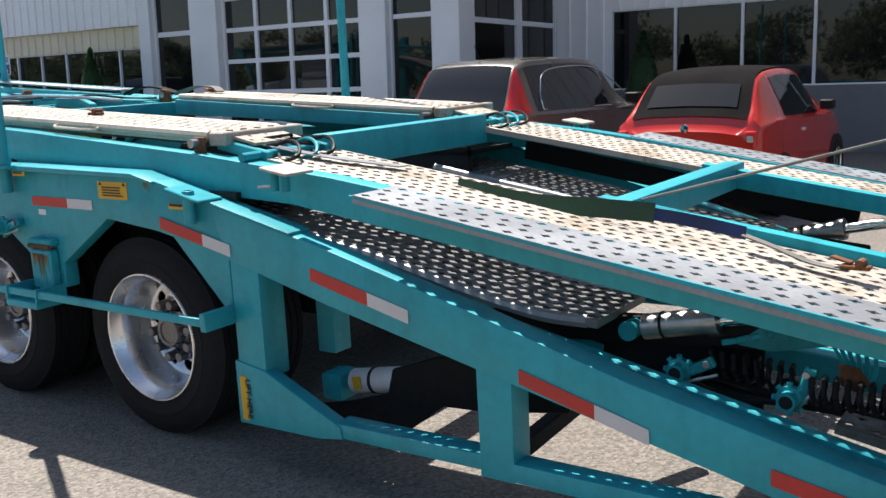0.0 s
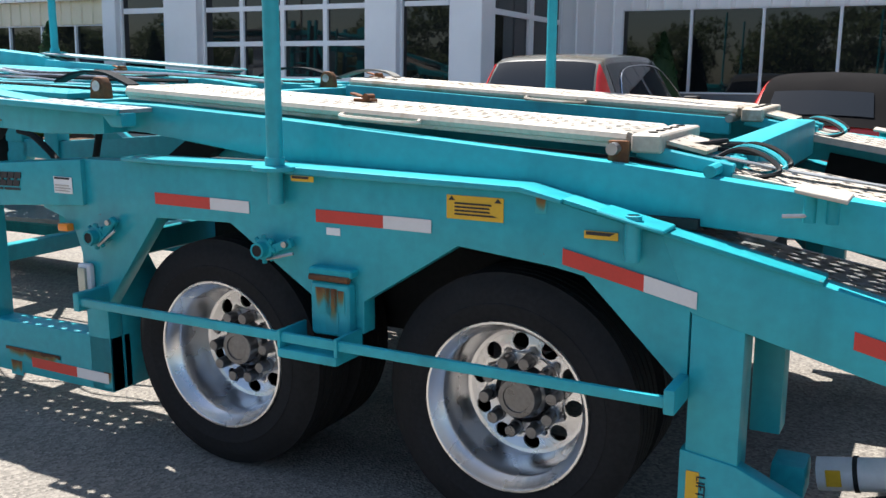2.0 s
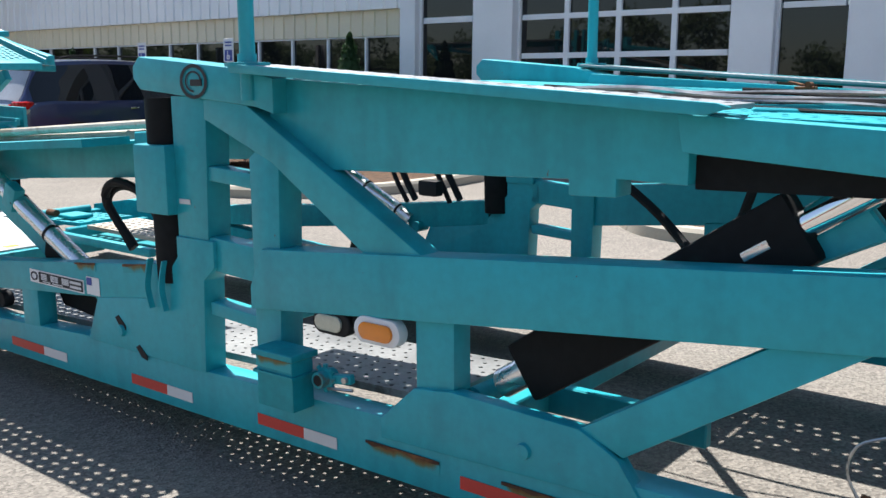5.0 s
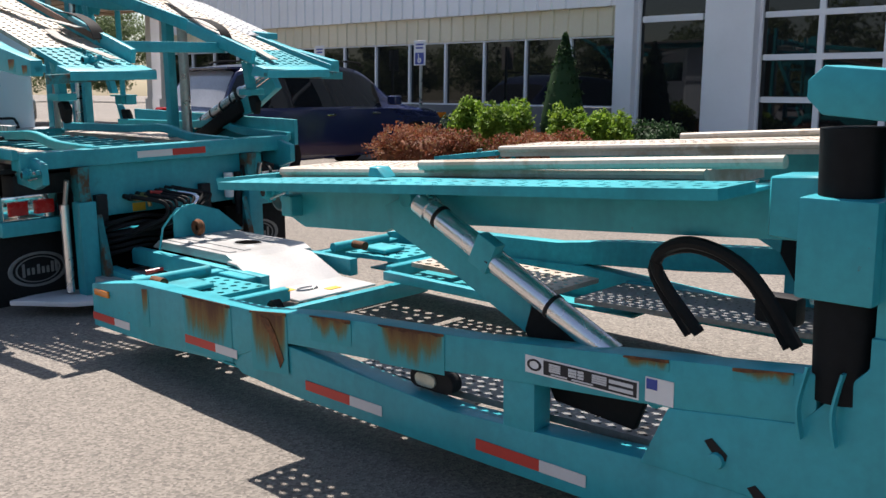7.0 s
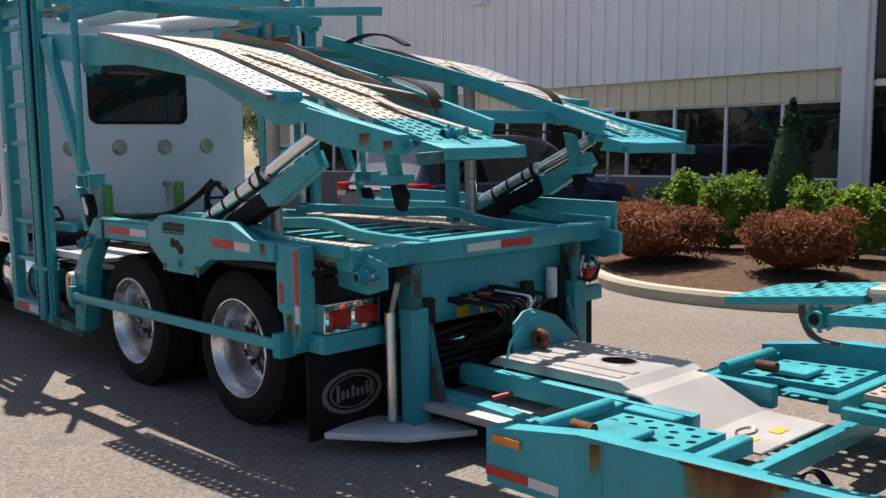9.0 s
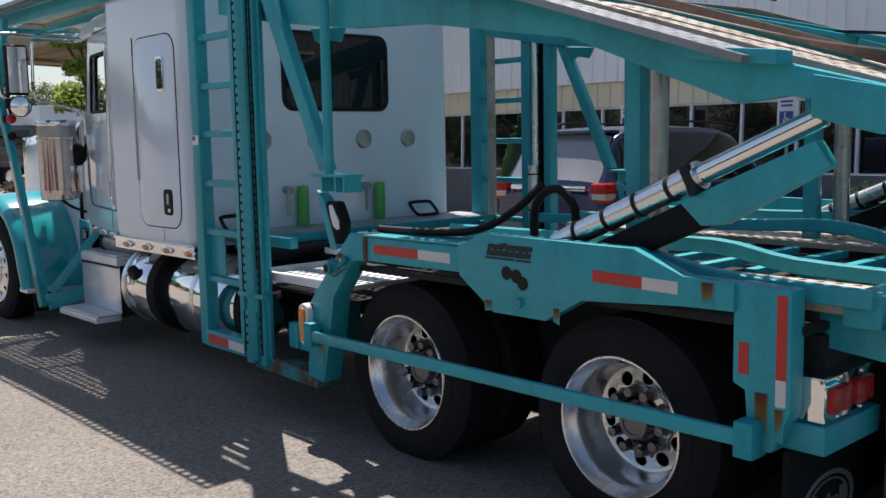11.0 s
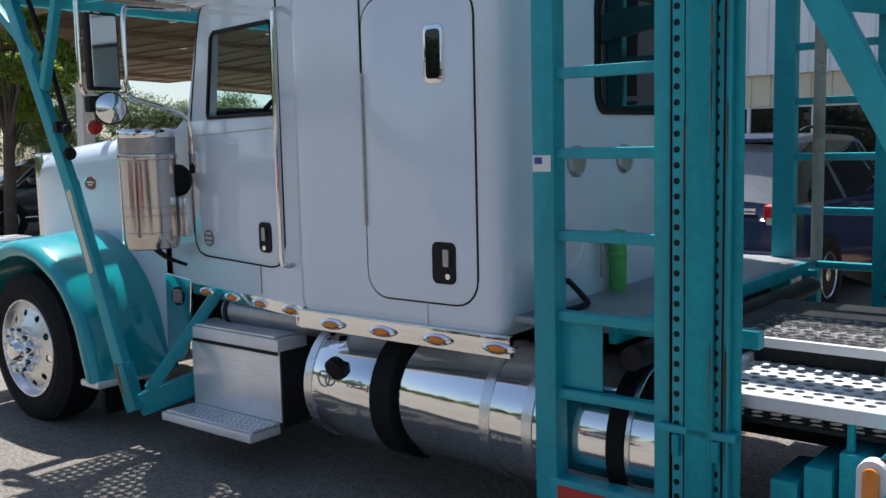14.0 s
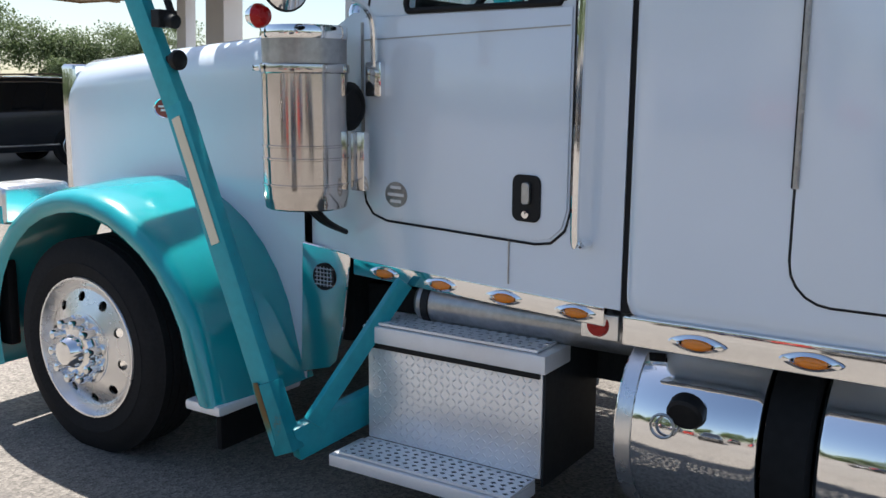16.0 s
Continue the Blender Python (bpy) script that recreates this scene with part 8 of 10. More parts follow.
sk = part("sleeper_skirt", soften(slab(B(), [(-21.07, 1.02), (-19.74, 1.02), (-19.74, 0.922), (-21.07, 0.922)], flat, -0.004, 0.03), 0.008, 2), CHROME, tractor, "chrome skirt strip")
for x in (-20.82, -20.48, -20.14, -19.80):
    oval_marker(sk, x, lambda q: 2.746, 0.966)
sk = part("cab_skirt", soften(slab(B(), [(-22.47, 1.0), (-21.20, 1.0), (-21.20, 0.93), (-22.47, 0.93)], fy, 0.0, 0.03), 0.006, 2), CHROME, tractor, "chrome skirt strip")
for x in (-22.27, -21.95, -21.63, -21.31):
    oval_marker(sk, x, fy, 0.965, 0.07)
tbox("red_reflector", -21.30, -21.16, 2.935, 2.955, 0.875, 0.965, POLISH, 0.004)
part("red_lamp", lathe(B(), [(0.001, 2.915), (0.036, 2.918), (0.042, 2.933)], 18, 'Y', (-21.235, 0.002, 0.925)), REDLENS, tractor)

# ---- hood: sections from the cowl to the grille
def hood_section(x, half, top, low):
    pts = []
    r = 0.16
    n = 6
    pts.append((x, CC - half, low))
    pts.append((x, CC - half, top - r))
    for k in range(1, n + 1):
        t = radians(90 * k / n)
        pts.append((x, CC - half + r - r * math.cos(t), top - r + r * math.sin(t)))
    for f in (0.5, 0.2):
        pts.append((x, CC - half * f, top + 0.025 * (1 - f)))
    mid = [(x, CC, top + 0.035)]
    return pts + mid + [(p[0], 2 * CC - p[1], p[2]) for p in pts[::-1]]


bm = B()
secs = [hood_section(*q) for q in ((-22.76, 0.738, 1.988, 0.40), (-23.0, 0.725, 1.975, 0.46), (-23.4, 0.70, 1.945, 0.80), (-24.0, 0.665, 1.90, 1.05), (-24.45, 0.635, 1.865, 1.05), (-24.58, 0.60, 1.80, 1.08))]
rings = [[bm.verts.new(p) for p in s] for s in secs]
for a, b in zip(rings, rings[1:]):
    for k in range(len(a) - 1):
        bm.faces.new((a[k], a[k + 1], b[k + 1], b[k]))
bm.faces.new(rings[-1])
hood = part("hood", bm, WHITEP, tractor, "long white painted hood", angle=50)
tbox("grille_surround", -24.64, -24.52, CC - 0.60, CC + 0.60, 0.95, 1.84, CHROME, 0.03, hood, "chrome grille surround", 3)
bdg = part("hood_badge", lathe(B(), [(0.078, 0.0), (0.076, -0.004), (0.001, -0.005)], 24, 'Y', (0, 0, 0)), BADGE, hood, "small red oval badge", Matrix.Translation((-23.70, CC - 0.684, 1.62)) @ Matrix.Diagonal((1, 1, 0.62, 1)))
part("badge_rim", lathe(B(), [(0.074, -0.004), (0.080, -0.008), (0.084, -0.002)], 28, 'Y'), CHROME, bdg)
for w, z in ((0.046, 0.012), (0.030, -0.018)):
    part("badge_bar", box(B(), -w, w, -0.008, -0.004, z - 0.008, z + 0.008), LABEL, bdg)
vp = part("mirror_panel", soften(slab(B(), [(-22.765, 1.045), (-22.49, 1.015), (-22.53, 0.70), (-22.57, 0.52), (-22.61, 0.48), (-22.785, 0.43)], lambda x: 3.128, 0.0, 0.02), 0.004, 1), CHROME, tractor, "polished steel panel with a round vent")
vent = part("round_vent", lathe(B(), [(0.058, 3.127), (0.062, 3.120), (0.050, 3.120)], 20, 'Y', (-22.635, 0, 0.90)), BLACK, vp)
part("vent_dark", lathe(B(), [(0.001, 3.1245), (0.056, 3.1245)], 20, 'Y', (-22.635, 0, 0.90)), BLACK, vent)
for k in range(-2, 3):
    part("vent_bar", rod(B(), (-22.635 + 0.02 * k, 3.122, 0.855), (-22.635 + 0.02 * k, 3.122, 0.945), 0.003, 5), STEEL, vent)
    part("vent_bar", rod(B(), (-22.685, 3.121, 0.90 + 0.018 * k), (-22.585, 3.121, 0.90 + 0.018 * k), 0.003, 5), STEEL, vent)
part("cowl_lamp", lathe(B(), [(0.001, 2.10), (0.04, 2.10), (0.055, 2.07), (0.055, 2.02), (0.03, 1.99)], 16, 'Z', (-22.62, CC - 0.5, 0)), CHROME, hood)

# ---- fenders
def fender(sgn):
    """A swept fender: an arched band over the wheel that runs down behind it."""
    cx, cz = -23.66, 0.525
    prof = []
    for k in range(19):
        t = radians(196 - 10.6 * k)
        r = 0.735 if t > radians(60) else 0.735 + 0.075 * (1 - t / radians(60))
        prof.append((cx + r * math.cos(t), cz + r * math.sin(t)))
    prof += [(-22.83, 0.50), (-22.80, 0.40)]
    bm = B()
    yo, yi = (2.575, 3.20)
    ring_prev = None
    for i, (x, z) in enumerate(prof):
        d = Vector((x - cx, z - cz)).normalized()
        cross = [(yo + 0.012, -0.085), (yo, -0.06), (yo + 0.004, -0.025), (yo + 0.035, 0.0), (yo + 0.09, 0.012), (yi - 0.2, 0.035), (yi, 0.03)]
        if sgn:
            cross = [(2 * CC - y, o) for y, o in cross]
        ring = [bm.verts.new((x + d.x * o, y, z + d.y * o)) for y, o in cross]
        inner = [bm.verts.new((x + d.x * (o - 0.012), y + (0.012 if k < 2 and not sgn else -0.012 if k < 2 else 0), z + d.y * (o - 0.012))) for k, (y, o) in enumerate(cross)]
        full = ring + inner[::-1]
        if ring_prev:
            for k in range(len(full)):
                m = (k + 1) % len(full)
                bm.faces.new((ring_prev[k], ring_prev[m], full[m], full[k]))
        else:
            bm.faces.new(full)
        ring_prev = full
    bm.faces.new(ring_prev[::-1])
    return part("fender", bm, TEALG, tractor, "glossy teal front fender", angle=60)


for sgn in (0, 1):
    fender(sgn)
    mir = (lambda y: y) if not sgn else (lambda y: 2 * CC - y)
    tbox("step_pad", -22.985, -22.775, mir(2.60), mir(3.12), 0.365, 0.412, ALU, 0.018)
    tbox("mud_flap", -22.90, -22.87, mir(2.70), mir(3.0), 0.17, 0.38, BOOT, 0.004)
    hl = tbox("headlamp", -24.66, -24.38, mir(2.72), mir(3.12), 1.02, 1.22, POLISH, 0.04, None, "chrome headlamp pod", 3)
    tbox("lens", -24.675, -24.655, mir(2.76), mir(3.08), 1.05, 1.19, CLEARLENS, 0.008, hl)
    tbox("teal_cap", -24.64, -24.40, mir(2.715), mir(2.73), 1.03, 1.12, TEALG, 0.006, hl)
tbox("bumper", -24.80, -24.58, CC - 1.22, CC + 1.22, 0.35, 0.72, CHROME, 0.05, None, "chrome front bumper", 3)
tbox("wheel_liner", -24.25, -23.0, 3.26, 3.29, 0.45, 1.15, DARKSTEEL, 0)
tbox("engine_block", -24.3, -22.6, 3.3, 4.5, 0.55, 1.05, DARKSTEEL, 0.05)
tbox("bumper_end", -24.60, -24.30, 2.66, 2.72, 0.42, 0.86, BLACK, 0.02)

# ---- air cleaner
ax, ay = -22.515, 2.875
prof = [(0.001, 1.250), (0.158, 1.250), (0.166, 1.256), (0.168, 1.275), (0.173, 1.30)]
for z in (1.350, 1.455, 1.505):
    prof += [(0.173, z - 0.005), (0.177, z - 0.003), (0.177, z + 0.004), (0.173, z + 0.006)]
prof += [(0.173, 1.79), (0.179, 1.795), (0.181, 1.81), (0.179, 1.825), (0.172, 1.83)]
ac = part("air_cleaner", lathe(B(), prof, 48, 'Z', (ax, ay, 0)), STAINLESS, tractor, "tall polished steel air cleaner canister")
part("screen", lathe(B(), [(0.168, 1.828), (0.170, 1.93)], 48, 'Z', (ax, ay, 0)), STEEL, ac, "perforated steel intake screen")
part("lid", lathe(B(), [(0.172, 1.925), (0.175, 1.932), (0.175, 1.968), (0.170, 1.976), (0.12, 1.980), (0.001, 1.981)], 48, 'Z', (ax, ay, 0)), CHROME, ac)
tbox("clamp_bolt", ax - 0.20, ax - 0.15, ay - 0.09, ay - 0.06, 1.80, 1.825, CHROME, 0.004, ac)
part("clamp", rod(B(), (ax - 0.19, ay - 0.06, 1.812), (ax - 0.10, ay - 0.14, 1.812), 0.008, 6), CHROME, ac)
tbox("bracket", ax + 0.15, ax + 0.22, ay + 0.10, ay + 0.14, 1.32, 1.56, CHROME, 0.006, ac)
part("intake_hose", lathe(B(), [(0.085, -0.03), (0.10, -0.015), (0.085, 0.0), (0.10, 0.015), (0.085, 0.03), (0.07, 0.036), (0.055, 0.03), (0.04, 0.036), (0.001, 0.034)], 20, 'X', (ax + 0.12, ay + 0.12, 1.66)), HOSE, ac)
for k in range(3):
    part("drain_hose", pipe(B(), [(ax + 0.02 * k, ay, 1.25), (ax + 0.02 + 0.015 * k, ay + 0.08, 1.18), (ax + 0.03, ay + 0.22, 1.12)], 0.012, 6), HOSE, ac)

# ---- mirror with its bent tube arms
mx = -22.30
mr = part("mirror_arm", pipe(B(), [(-22.25, 3.06, 2.73), (-22.28, 2.80, 2.72), (mx, 2.42, 2.715), (mx, 2.345, 2.69), (mx, 2.335, 2.60), (mx, 2.335, 2.25), (mx, 2.35, 2.18), (mx, 2.41, 2.15)], 0.013, 10), CHROME, tractor, "bent chrome mirror tubing")
part("mirror_arm", pipe(B(), [(-22.27, 3.06, 2.68), (-22.29, 2.85, 2.675), (mx, 2.68, 2.67), (mx, 2.63, 2.64), (mx, 2.62, 2.45), (mx, 2.62, 2.22), (mx, 2.65, 2.155), (mx, 2.80, 2.115), (mx, 2.96, 2.07), (mx, 3.03, 2.02), (-22.30, 3.05, 1.95), (-22.30, 3.055, 1.82)], 0.014, 10), CHROME, mr)
part("arm_plate", soften(box(B(), -22.345, -22.265, 3.05, 3.09, 1.70, 1.84), 0.008, 2), CHROME, mr)
part("mirror_arm", pipe(B(), [(mx, 2.62, 2.18), (mx - 0.01, 2.52, 2.17), (mx, 2.41, 2.16)], 0.012, 8), CHROME, mr)
part("arm_clamp", soften(box(B(), mx - 0.04, mx + 0.02, 2.37, 2.44, 2.07, 2.16), 0.01, 2), BLACK, mr)
mm = part("mirror_head", soften(box(B(), mx - 0.05, mx + 0.01, 2.39, 2.585, 2.19, 2.625), 0.025, 3), BLACK, mr, "tall rectangular truck mirror")
part("mirror_glass", soften(box(B(), mx + 0.010, mx + 0.014, 2.408, 2.567, 2.21, 2.605), 0.0015, 1), CHROME, mm)
part("convex_mirror", lathe(B(), [(0.001, 0.045), (0.06, 0.036), (0.085, 0.01), (0.092, 0.0), (0.085, -0.004)], 28, 'X', (0, 0, 0)), BLACK, mr, "round convex mirror", Matrix.Translation((mx + 0.045, 2.48, 2.09)) @ Matrix.Rotation(radians(180), 4, 'Z') @ Matrix.Rotation(radians(-22), 4, 'Z'))
part("convex_glass", lathe(B(), [(0.001, 0.016), (0.05, 0.010), (0.084, 0.0)], 28, 'X', (0, 0, 0)), CHROME, mr, "", Matrix.Translation((mx + 0.049, 2.48, 2.09)) @ Matrix.Rotation(radians(-22), 4, 'Z'))
tag = part("marker_shell", lathe(B(), [(0.001, 0.045), (0.03, 0.035), (0.042, 0.01), (0.043, 0.0)], 18, 'X'), CHROME, mr, "", Matrix.Translation((mx - 0.03, 2.42, 1.985)) @ Matrix.Rotation(radians(180), 4, 'Z'))
part("marker_lens", lathe(B(), [(0.001, 0.045), (0.03, 0.035), (0.042, 0.012), (0.043, 0.0)], 18, 'X'), REDLENS, tag, "red glass lens", Matrix.Rotation(radians(180), 4, 'Z'))

# ---- step box, tanks
stp = tbox("step_box", -22.24, -21.44, 2.925, 3.4, 0.30, 0.72, DIAMOND, 0.006, None, "aluminium tread-plate step box")
tbox("box_end", -21.438, -21.43, 2.93, 3.4, 0.27, 0.78, DARKSTEEL, 0, stp)
tbox("top_step", -22.25, -21.42, 2.90, 3.12, 0.715, 0.785, ALU, 0.006, stp, "aluminium step edge")
tbox("low_step", -22.28, -21.46, 2.71, 2.93, 0.235, 0.285, ALU, 0.006, stp, "aluminium step edge")
tbox("box_line", -22.22, -21.45, 2.915, 2.926, 0.69, 0.714, BLACK, 0, stp)
for (y0, y1, z) in ((2.92, 3.11, 0.787), (2.73, 2.92, 0.287)):
    # black strip added below so the punched holes look shaded
    tbox("tread_shade", -22.235, -21.465, y0 + 0.004, y1 - 0.004, z - 0.004, z + 0.004, BLACK, 0, stp)
    grating("tread", (-22.24, z + 0.012), (-21.46, z + 0.012), y0, y1, ALU, stp, pitch=0.043, across=0.032, hole=0.36, thick=0.003, lip=0.010, label="punched grip tread")
for x0, x1 in ((-21.12, -20.62), (-20.47, -18.95)):
    t = part("fuel_tank", lathe(B(), [(0.001, x0), (0.28, x0), (0.315, x0 + 0.012), (0.325, x0 + 0.03), (0.325, x1 - 0.03), (0.315, x1 - 0.012), (0.28, x1), (0.001, x1)], 56, 'X', (0, 3.115, 0.592)), CHROME, tractor, "polished round fuel tank")
    for x in ((x0 + 0.02,), (-19.95, -19.72, -19.25))[x0 > -20.5]:
        part("tank_band", lathe(B(), [(0.326, x), (0.329, x + 0.003), (0.329, x + 0.055), (0.326, x + 0.058)], 48, 'X', (0, 3.115, 0.592)), POLISH, t)
part("tank_gap", lathe(B(), [(0.30, -20.62), (0.345, -20.61), (0.345, -20.48), (0.30, -20.47)], 40, 'X', (0, 3.115, 0.592)), BOOT, tractor, "black rubber tank strap")
part("tank_strap", lathe(B(), [(0.33, -19.30), (0.338, -19.295), (0.338, -19.22), (0.33, -19.215)], 40, 'X', (0, 3.115, 0.592)), BOOT, tractor)
cap = part("filler_cap", lathe(B(), [(0.055, 0.0), (0.06, -0.012), (0.06, -0.05), (0.05, -0.058), (0.001, -0.058)], 20, 'Y', (0, 0, 0)), BLACK, tractor, "black fuel filler cap", Matrix.Translation((-20.86, 2.825, 0.735)) @ Matrix.Rotation(radians(24), 4, 'X'))
part("cap_ring", pipe(B(), [(-20.93 + 0.04 * math.cos(k * 0.785), 2.775, 0.665 + 0.04 * math.sin(k * 0.785)) for k in range(9)], 0.005, 6, 2), STEEL, tractor)
part("air_tank", lathe(B(), [(0.001, -22.10), (0.07, -22.10), (0.085, -22.08), (0.085, -21.12), (0.07, -21.10), (0.001, -21.10)], 24, 'X', (0, 3.12, 0.865)), STEEL, tractor, "long brushed steel air tank")
for x in (-22.06, -21.14):
    part("tank_band", lathe(B(), [(0.086, x), (0.092, x + 0.003), (0.092, x + 0.035), (0.086, x + 0.038)], 24, 'X', (0, 3.12, 0.865)), DARKSTEEL, tractor)
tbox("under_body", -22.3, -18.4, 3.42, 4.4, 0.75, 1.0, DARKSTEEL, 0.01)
# deck behind the sleeper
tbox("catwalk", -19.77, -19.30, 2.82, 5.34, 1.07, 1.10, GREYG, 0.008, None, "dull grey catwalk plate")
tbox("catwalk_edge", -19.302, -19.265, 2.82, 5.36, 1.03, 1.098, TEALW, 0.006)
TRAY = dict(pitch=0.072, across=0.058, hole=0.34, round_hole=True)
g = grating("tray", (-19.0, 1.0), (-18.0, 1.0), 3.36, 4.0, FOOTPALE, tractor, label="pale perforated catwalk tray", **TRAY)
part("tray_rim", box(B(), -19.0, -18.0, 3.345, 3.36, 0.975, 1.012), FOOTPALE, g)
g = grating("tray", (-18.93, 0.895), (-18.06, 0.895), 2.80, 3.45, FOOTPALE, tractor, label="deep pale perforated catwalk tray", **TRAY)
for a, b in (((-18.93, 2.775), (-18.06, 2.775)), ((-18.93, 3.465), (-18.06, 3.465)), ((-18.94, 2.775), (-18.94, 3.465))):
    part("tray_rim", soften(beam(B(), (*a, 0.90), (*b, 0.90), 0.03, 0.06), 0.014, 3), FOOTPALE, g)
part("tray_leg", rod(B(), (-18.35, 2.82, 0.60), (-18.35, 2.82, 0.88), 0.015, 8), TEALW, g)
# dark sheet added below the trays for shade; it stops light from above
tbox("tray_shade", -18.96, -18.0, 2.84, 4.0, 0.80, 0.815, DARKSTEEL, 0)
tbeam("catwalk_beam", (-19.3, 2.9, 1.10), (-18.7, 2.9, 1.10), 0.06, 0.07)
tbeam("catwalk_beam", (-18.5, 5.0, 1.13), (-18.0, 5.0, 1.14), 0.06, 0.07)
tbeam("catwalk_leg", (-19.24, 5.15, 0.80), (-19.24, 5.15, 1.06), 0.09, 0.09, TEALW)
part("cross_tube", rod(B(), (-19.19, 2.8, 0.985), (-19.19, 5.0, 0.985), 0.05, 16), BLACK, tractor)
for yy in (3.06, 4.84):
    loop = [(-19.60 - 0.11 * z, yy + 0.12 * c, 1.115 + 0.10 * z) for c, z in ((-0.8, 0.0), (-1.0, 0.2), (-1.0, 0.75), (-0.8, 1.0), (0.8, 1.0), (1.0, 0.75), (1.0, 0.2), (0.8, 0.0), (-0.8, 0.0))]
    part("grab_loop", pipe(B(), loop, 0.014, 8, 3), BLACK, tractor, "black rubber-covered ring leaning on the sleeper wall")

# ---- strut at the front of the rack, with its foot
for s in (0, 1):
    yy = V(s, -0.05)
    st = tbeam("front_strut", (-22.47, yy, 0.40), (-22.985, yy, 1.66), 0.06, 0.10)
    tbeam("upper_strut", (-22.965, yy, 1.61), (-23.60, yy, 2.90), 0.056, 0.096)
    if s == 0:
        bm = beam(B(), (-22.760, yy - 0.0335, 1.11), (-22.965, yy - 0.0335, 1.61), 0.003, 0.048)
        part("pale_tape", bm, BEIGE, st, "pale worn reflective strip")
    tbeam("strut_foot", (-22.53, yy, 0.56), (-22.415, yy, 0.29), 0.075, 0.105, TEALW, label="rust-edged strut foot")
    if s == 0:
        stain(tractor, [(-22.575, 0.56), (-22.545, 0.565), (-22.50, 0.45), (-22.455, 0.33), (-22.47, 0.30), (-22.53, 0.44)], yy - 0.0375)
    tbeam("foot_arm", (-22.41, yy + (0.02 if s == 0 else -0.02), 0.32), (-22.28, V(s, 0.40), 0.42), 0.06, 0.14)
    tbeam("foot_brace", (-22.33, yy + (0.04 if s == 0 else -0.04), 0.42), (-22.14, V(s, 0.36), 0.95), 0.04, 0.07)
    tbeam("strut_branch", (-23.22, yy, 2.25), (-22.95, yy, 2.92), 0.05, 0.06)
    tbeam("strut_branch", (-23.30, yy, 2.45), (-23.9, yy, 2.92), 0.05, 0.06)
    for z, x in ((1.84, -23.05),):
        part("bumper_knob", lathe(B(), [(0.001, x + 0.10), (0.026, x + 0.098), (0.040, x + 0.088), (0.042, x + 0.07), (0.034, x + 0.055), (0.018, x + 0.05), (0.018, x)], 18, 'X', (0, yy, z)), BLACK, tractor)
        part("cable_clamp", soften(rod(box(B(), x - 0.02, x + 0.03, yy - 0.05, yy + 0.05, z + 0.13, z + 0.20), (x + 0.0, yy, z + 0.165), (x + 0.075, yy, z + 0.15), 0.03, 10), 0.004, 1), DARKSTEEL, tractor)
    part("strut_cable", pipe(B(), [(-23.46, yy + 0.04, 2.9), (-23.24, yy + 0.05, 2.45), (-23.02, yy + 0.02, 2.02)], 0.017, 6), HOSE, tractor)

# ---- rack over the cab
for s in (0, 1):
    y0, y1 = (V(s, 0.10), V(s, 0.66)) if s == 0 else (V(s, 0.66), V(s, 0.10))
    tp("rack_rail", [(-24.1, 2.98), (-18.55, 2.98), (-18.55, 2.84), (-24.1, 2.88)], 0.02, 0.09, s)
    grating("rack_runway", (-23.9, 3.02), (-20.9, 3.06), y0, y1, GALV, tractor, pitch=0.07, across=0.058, hole=0.31, label="perforated runway plate over the cab")
    grating("rack_runway", (-20.8, 3.06), (-19.75, 3.03), y0, y1, GALV, tractor, pitch=0.07, across=0.058, hole=0.13, label="perforated runway plate over the sleeper")
    ya, yb = (V(s, -0.16), V(s, -0.09)) if s == 0 else (V(s, -0.09), V(s, -0.16))
    g = grating("rack_edge", (-23.7, 3.0), (-19.2, 3.02), ya, yb, GREYG, tractor, pitch=0.075, across=0.07, hole=0.31, round_hole=True, label="grey walkway plate over the cab with one row of holes")
    part("edge_plate", soften(beam(B(), (-23.7, V(s, -0.015), 2.995), (-19.2, V(s, -0.015), 3.015), 0.148, 0.012), 0.002, 1), GREYG, g)
    tbeam("inner_rail", (-23.9, V(s, 0.70), 2.98), (-18.4, V(s, 0.70), 2.95), 0.05, 0.10)
    part("white_roll", rod(B(), (-20.6, V(s, 0.95), 3.0), (-18.6, V(s, 0.95), 2.9), 0.07, 14), LABEL, tractor, "long white tube on the rack")
    part("side_hook", soften(prism(B(), [(x - 0.66, z - 0.01) for x, z in ((-17.9, 2.45), (-17.55, 2.42), (-17.6, 2.34), (-17.7, 2.36), (-17.78, 2.33), (-17.86, 2.37))], V(s, 0.05 + 0.25 * (1 - s)), V(s, 0.07 + 0.25 * (1 - s))), 0.004, 1), TEALW, tractor)
grating("roof_platform", (-23.85, 2.985), (-21.3, 3.015), 3.41, 4.66, GALV, tractor, pitch=0.085, across=0.075, hole=0.22, round_hole=True, label="pale perforated platform over the cab")
for x in (-24.0, -21.1, -18.5):
    tbeam("rack_cross", (x, V(0, 0.05), 2.92), (x, V(1, 0.05), 2.92), 0.07, 0.09)
for s in (0, 1):
    tbeam("rack_guard", (-24.0, V(s, 0.02), 3.0), (-24.6, V(s, 0.02), 3.25), 0.05, 0.06)

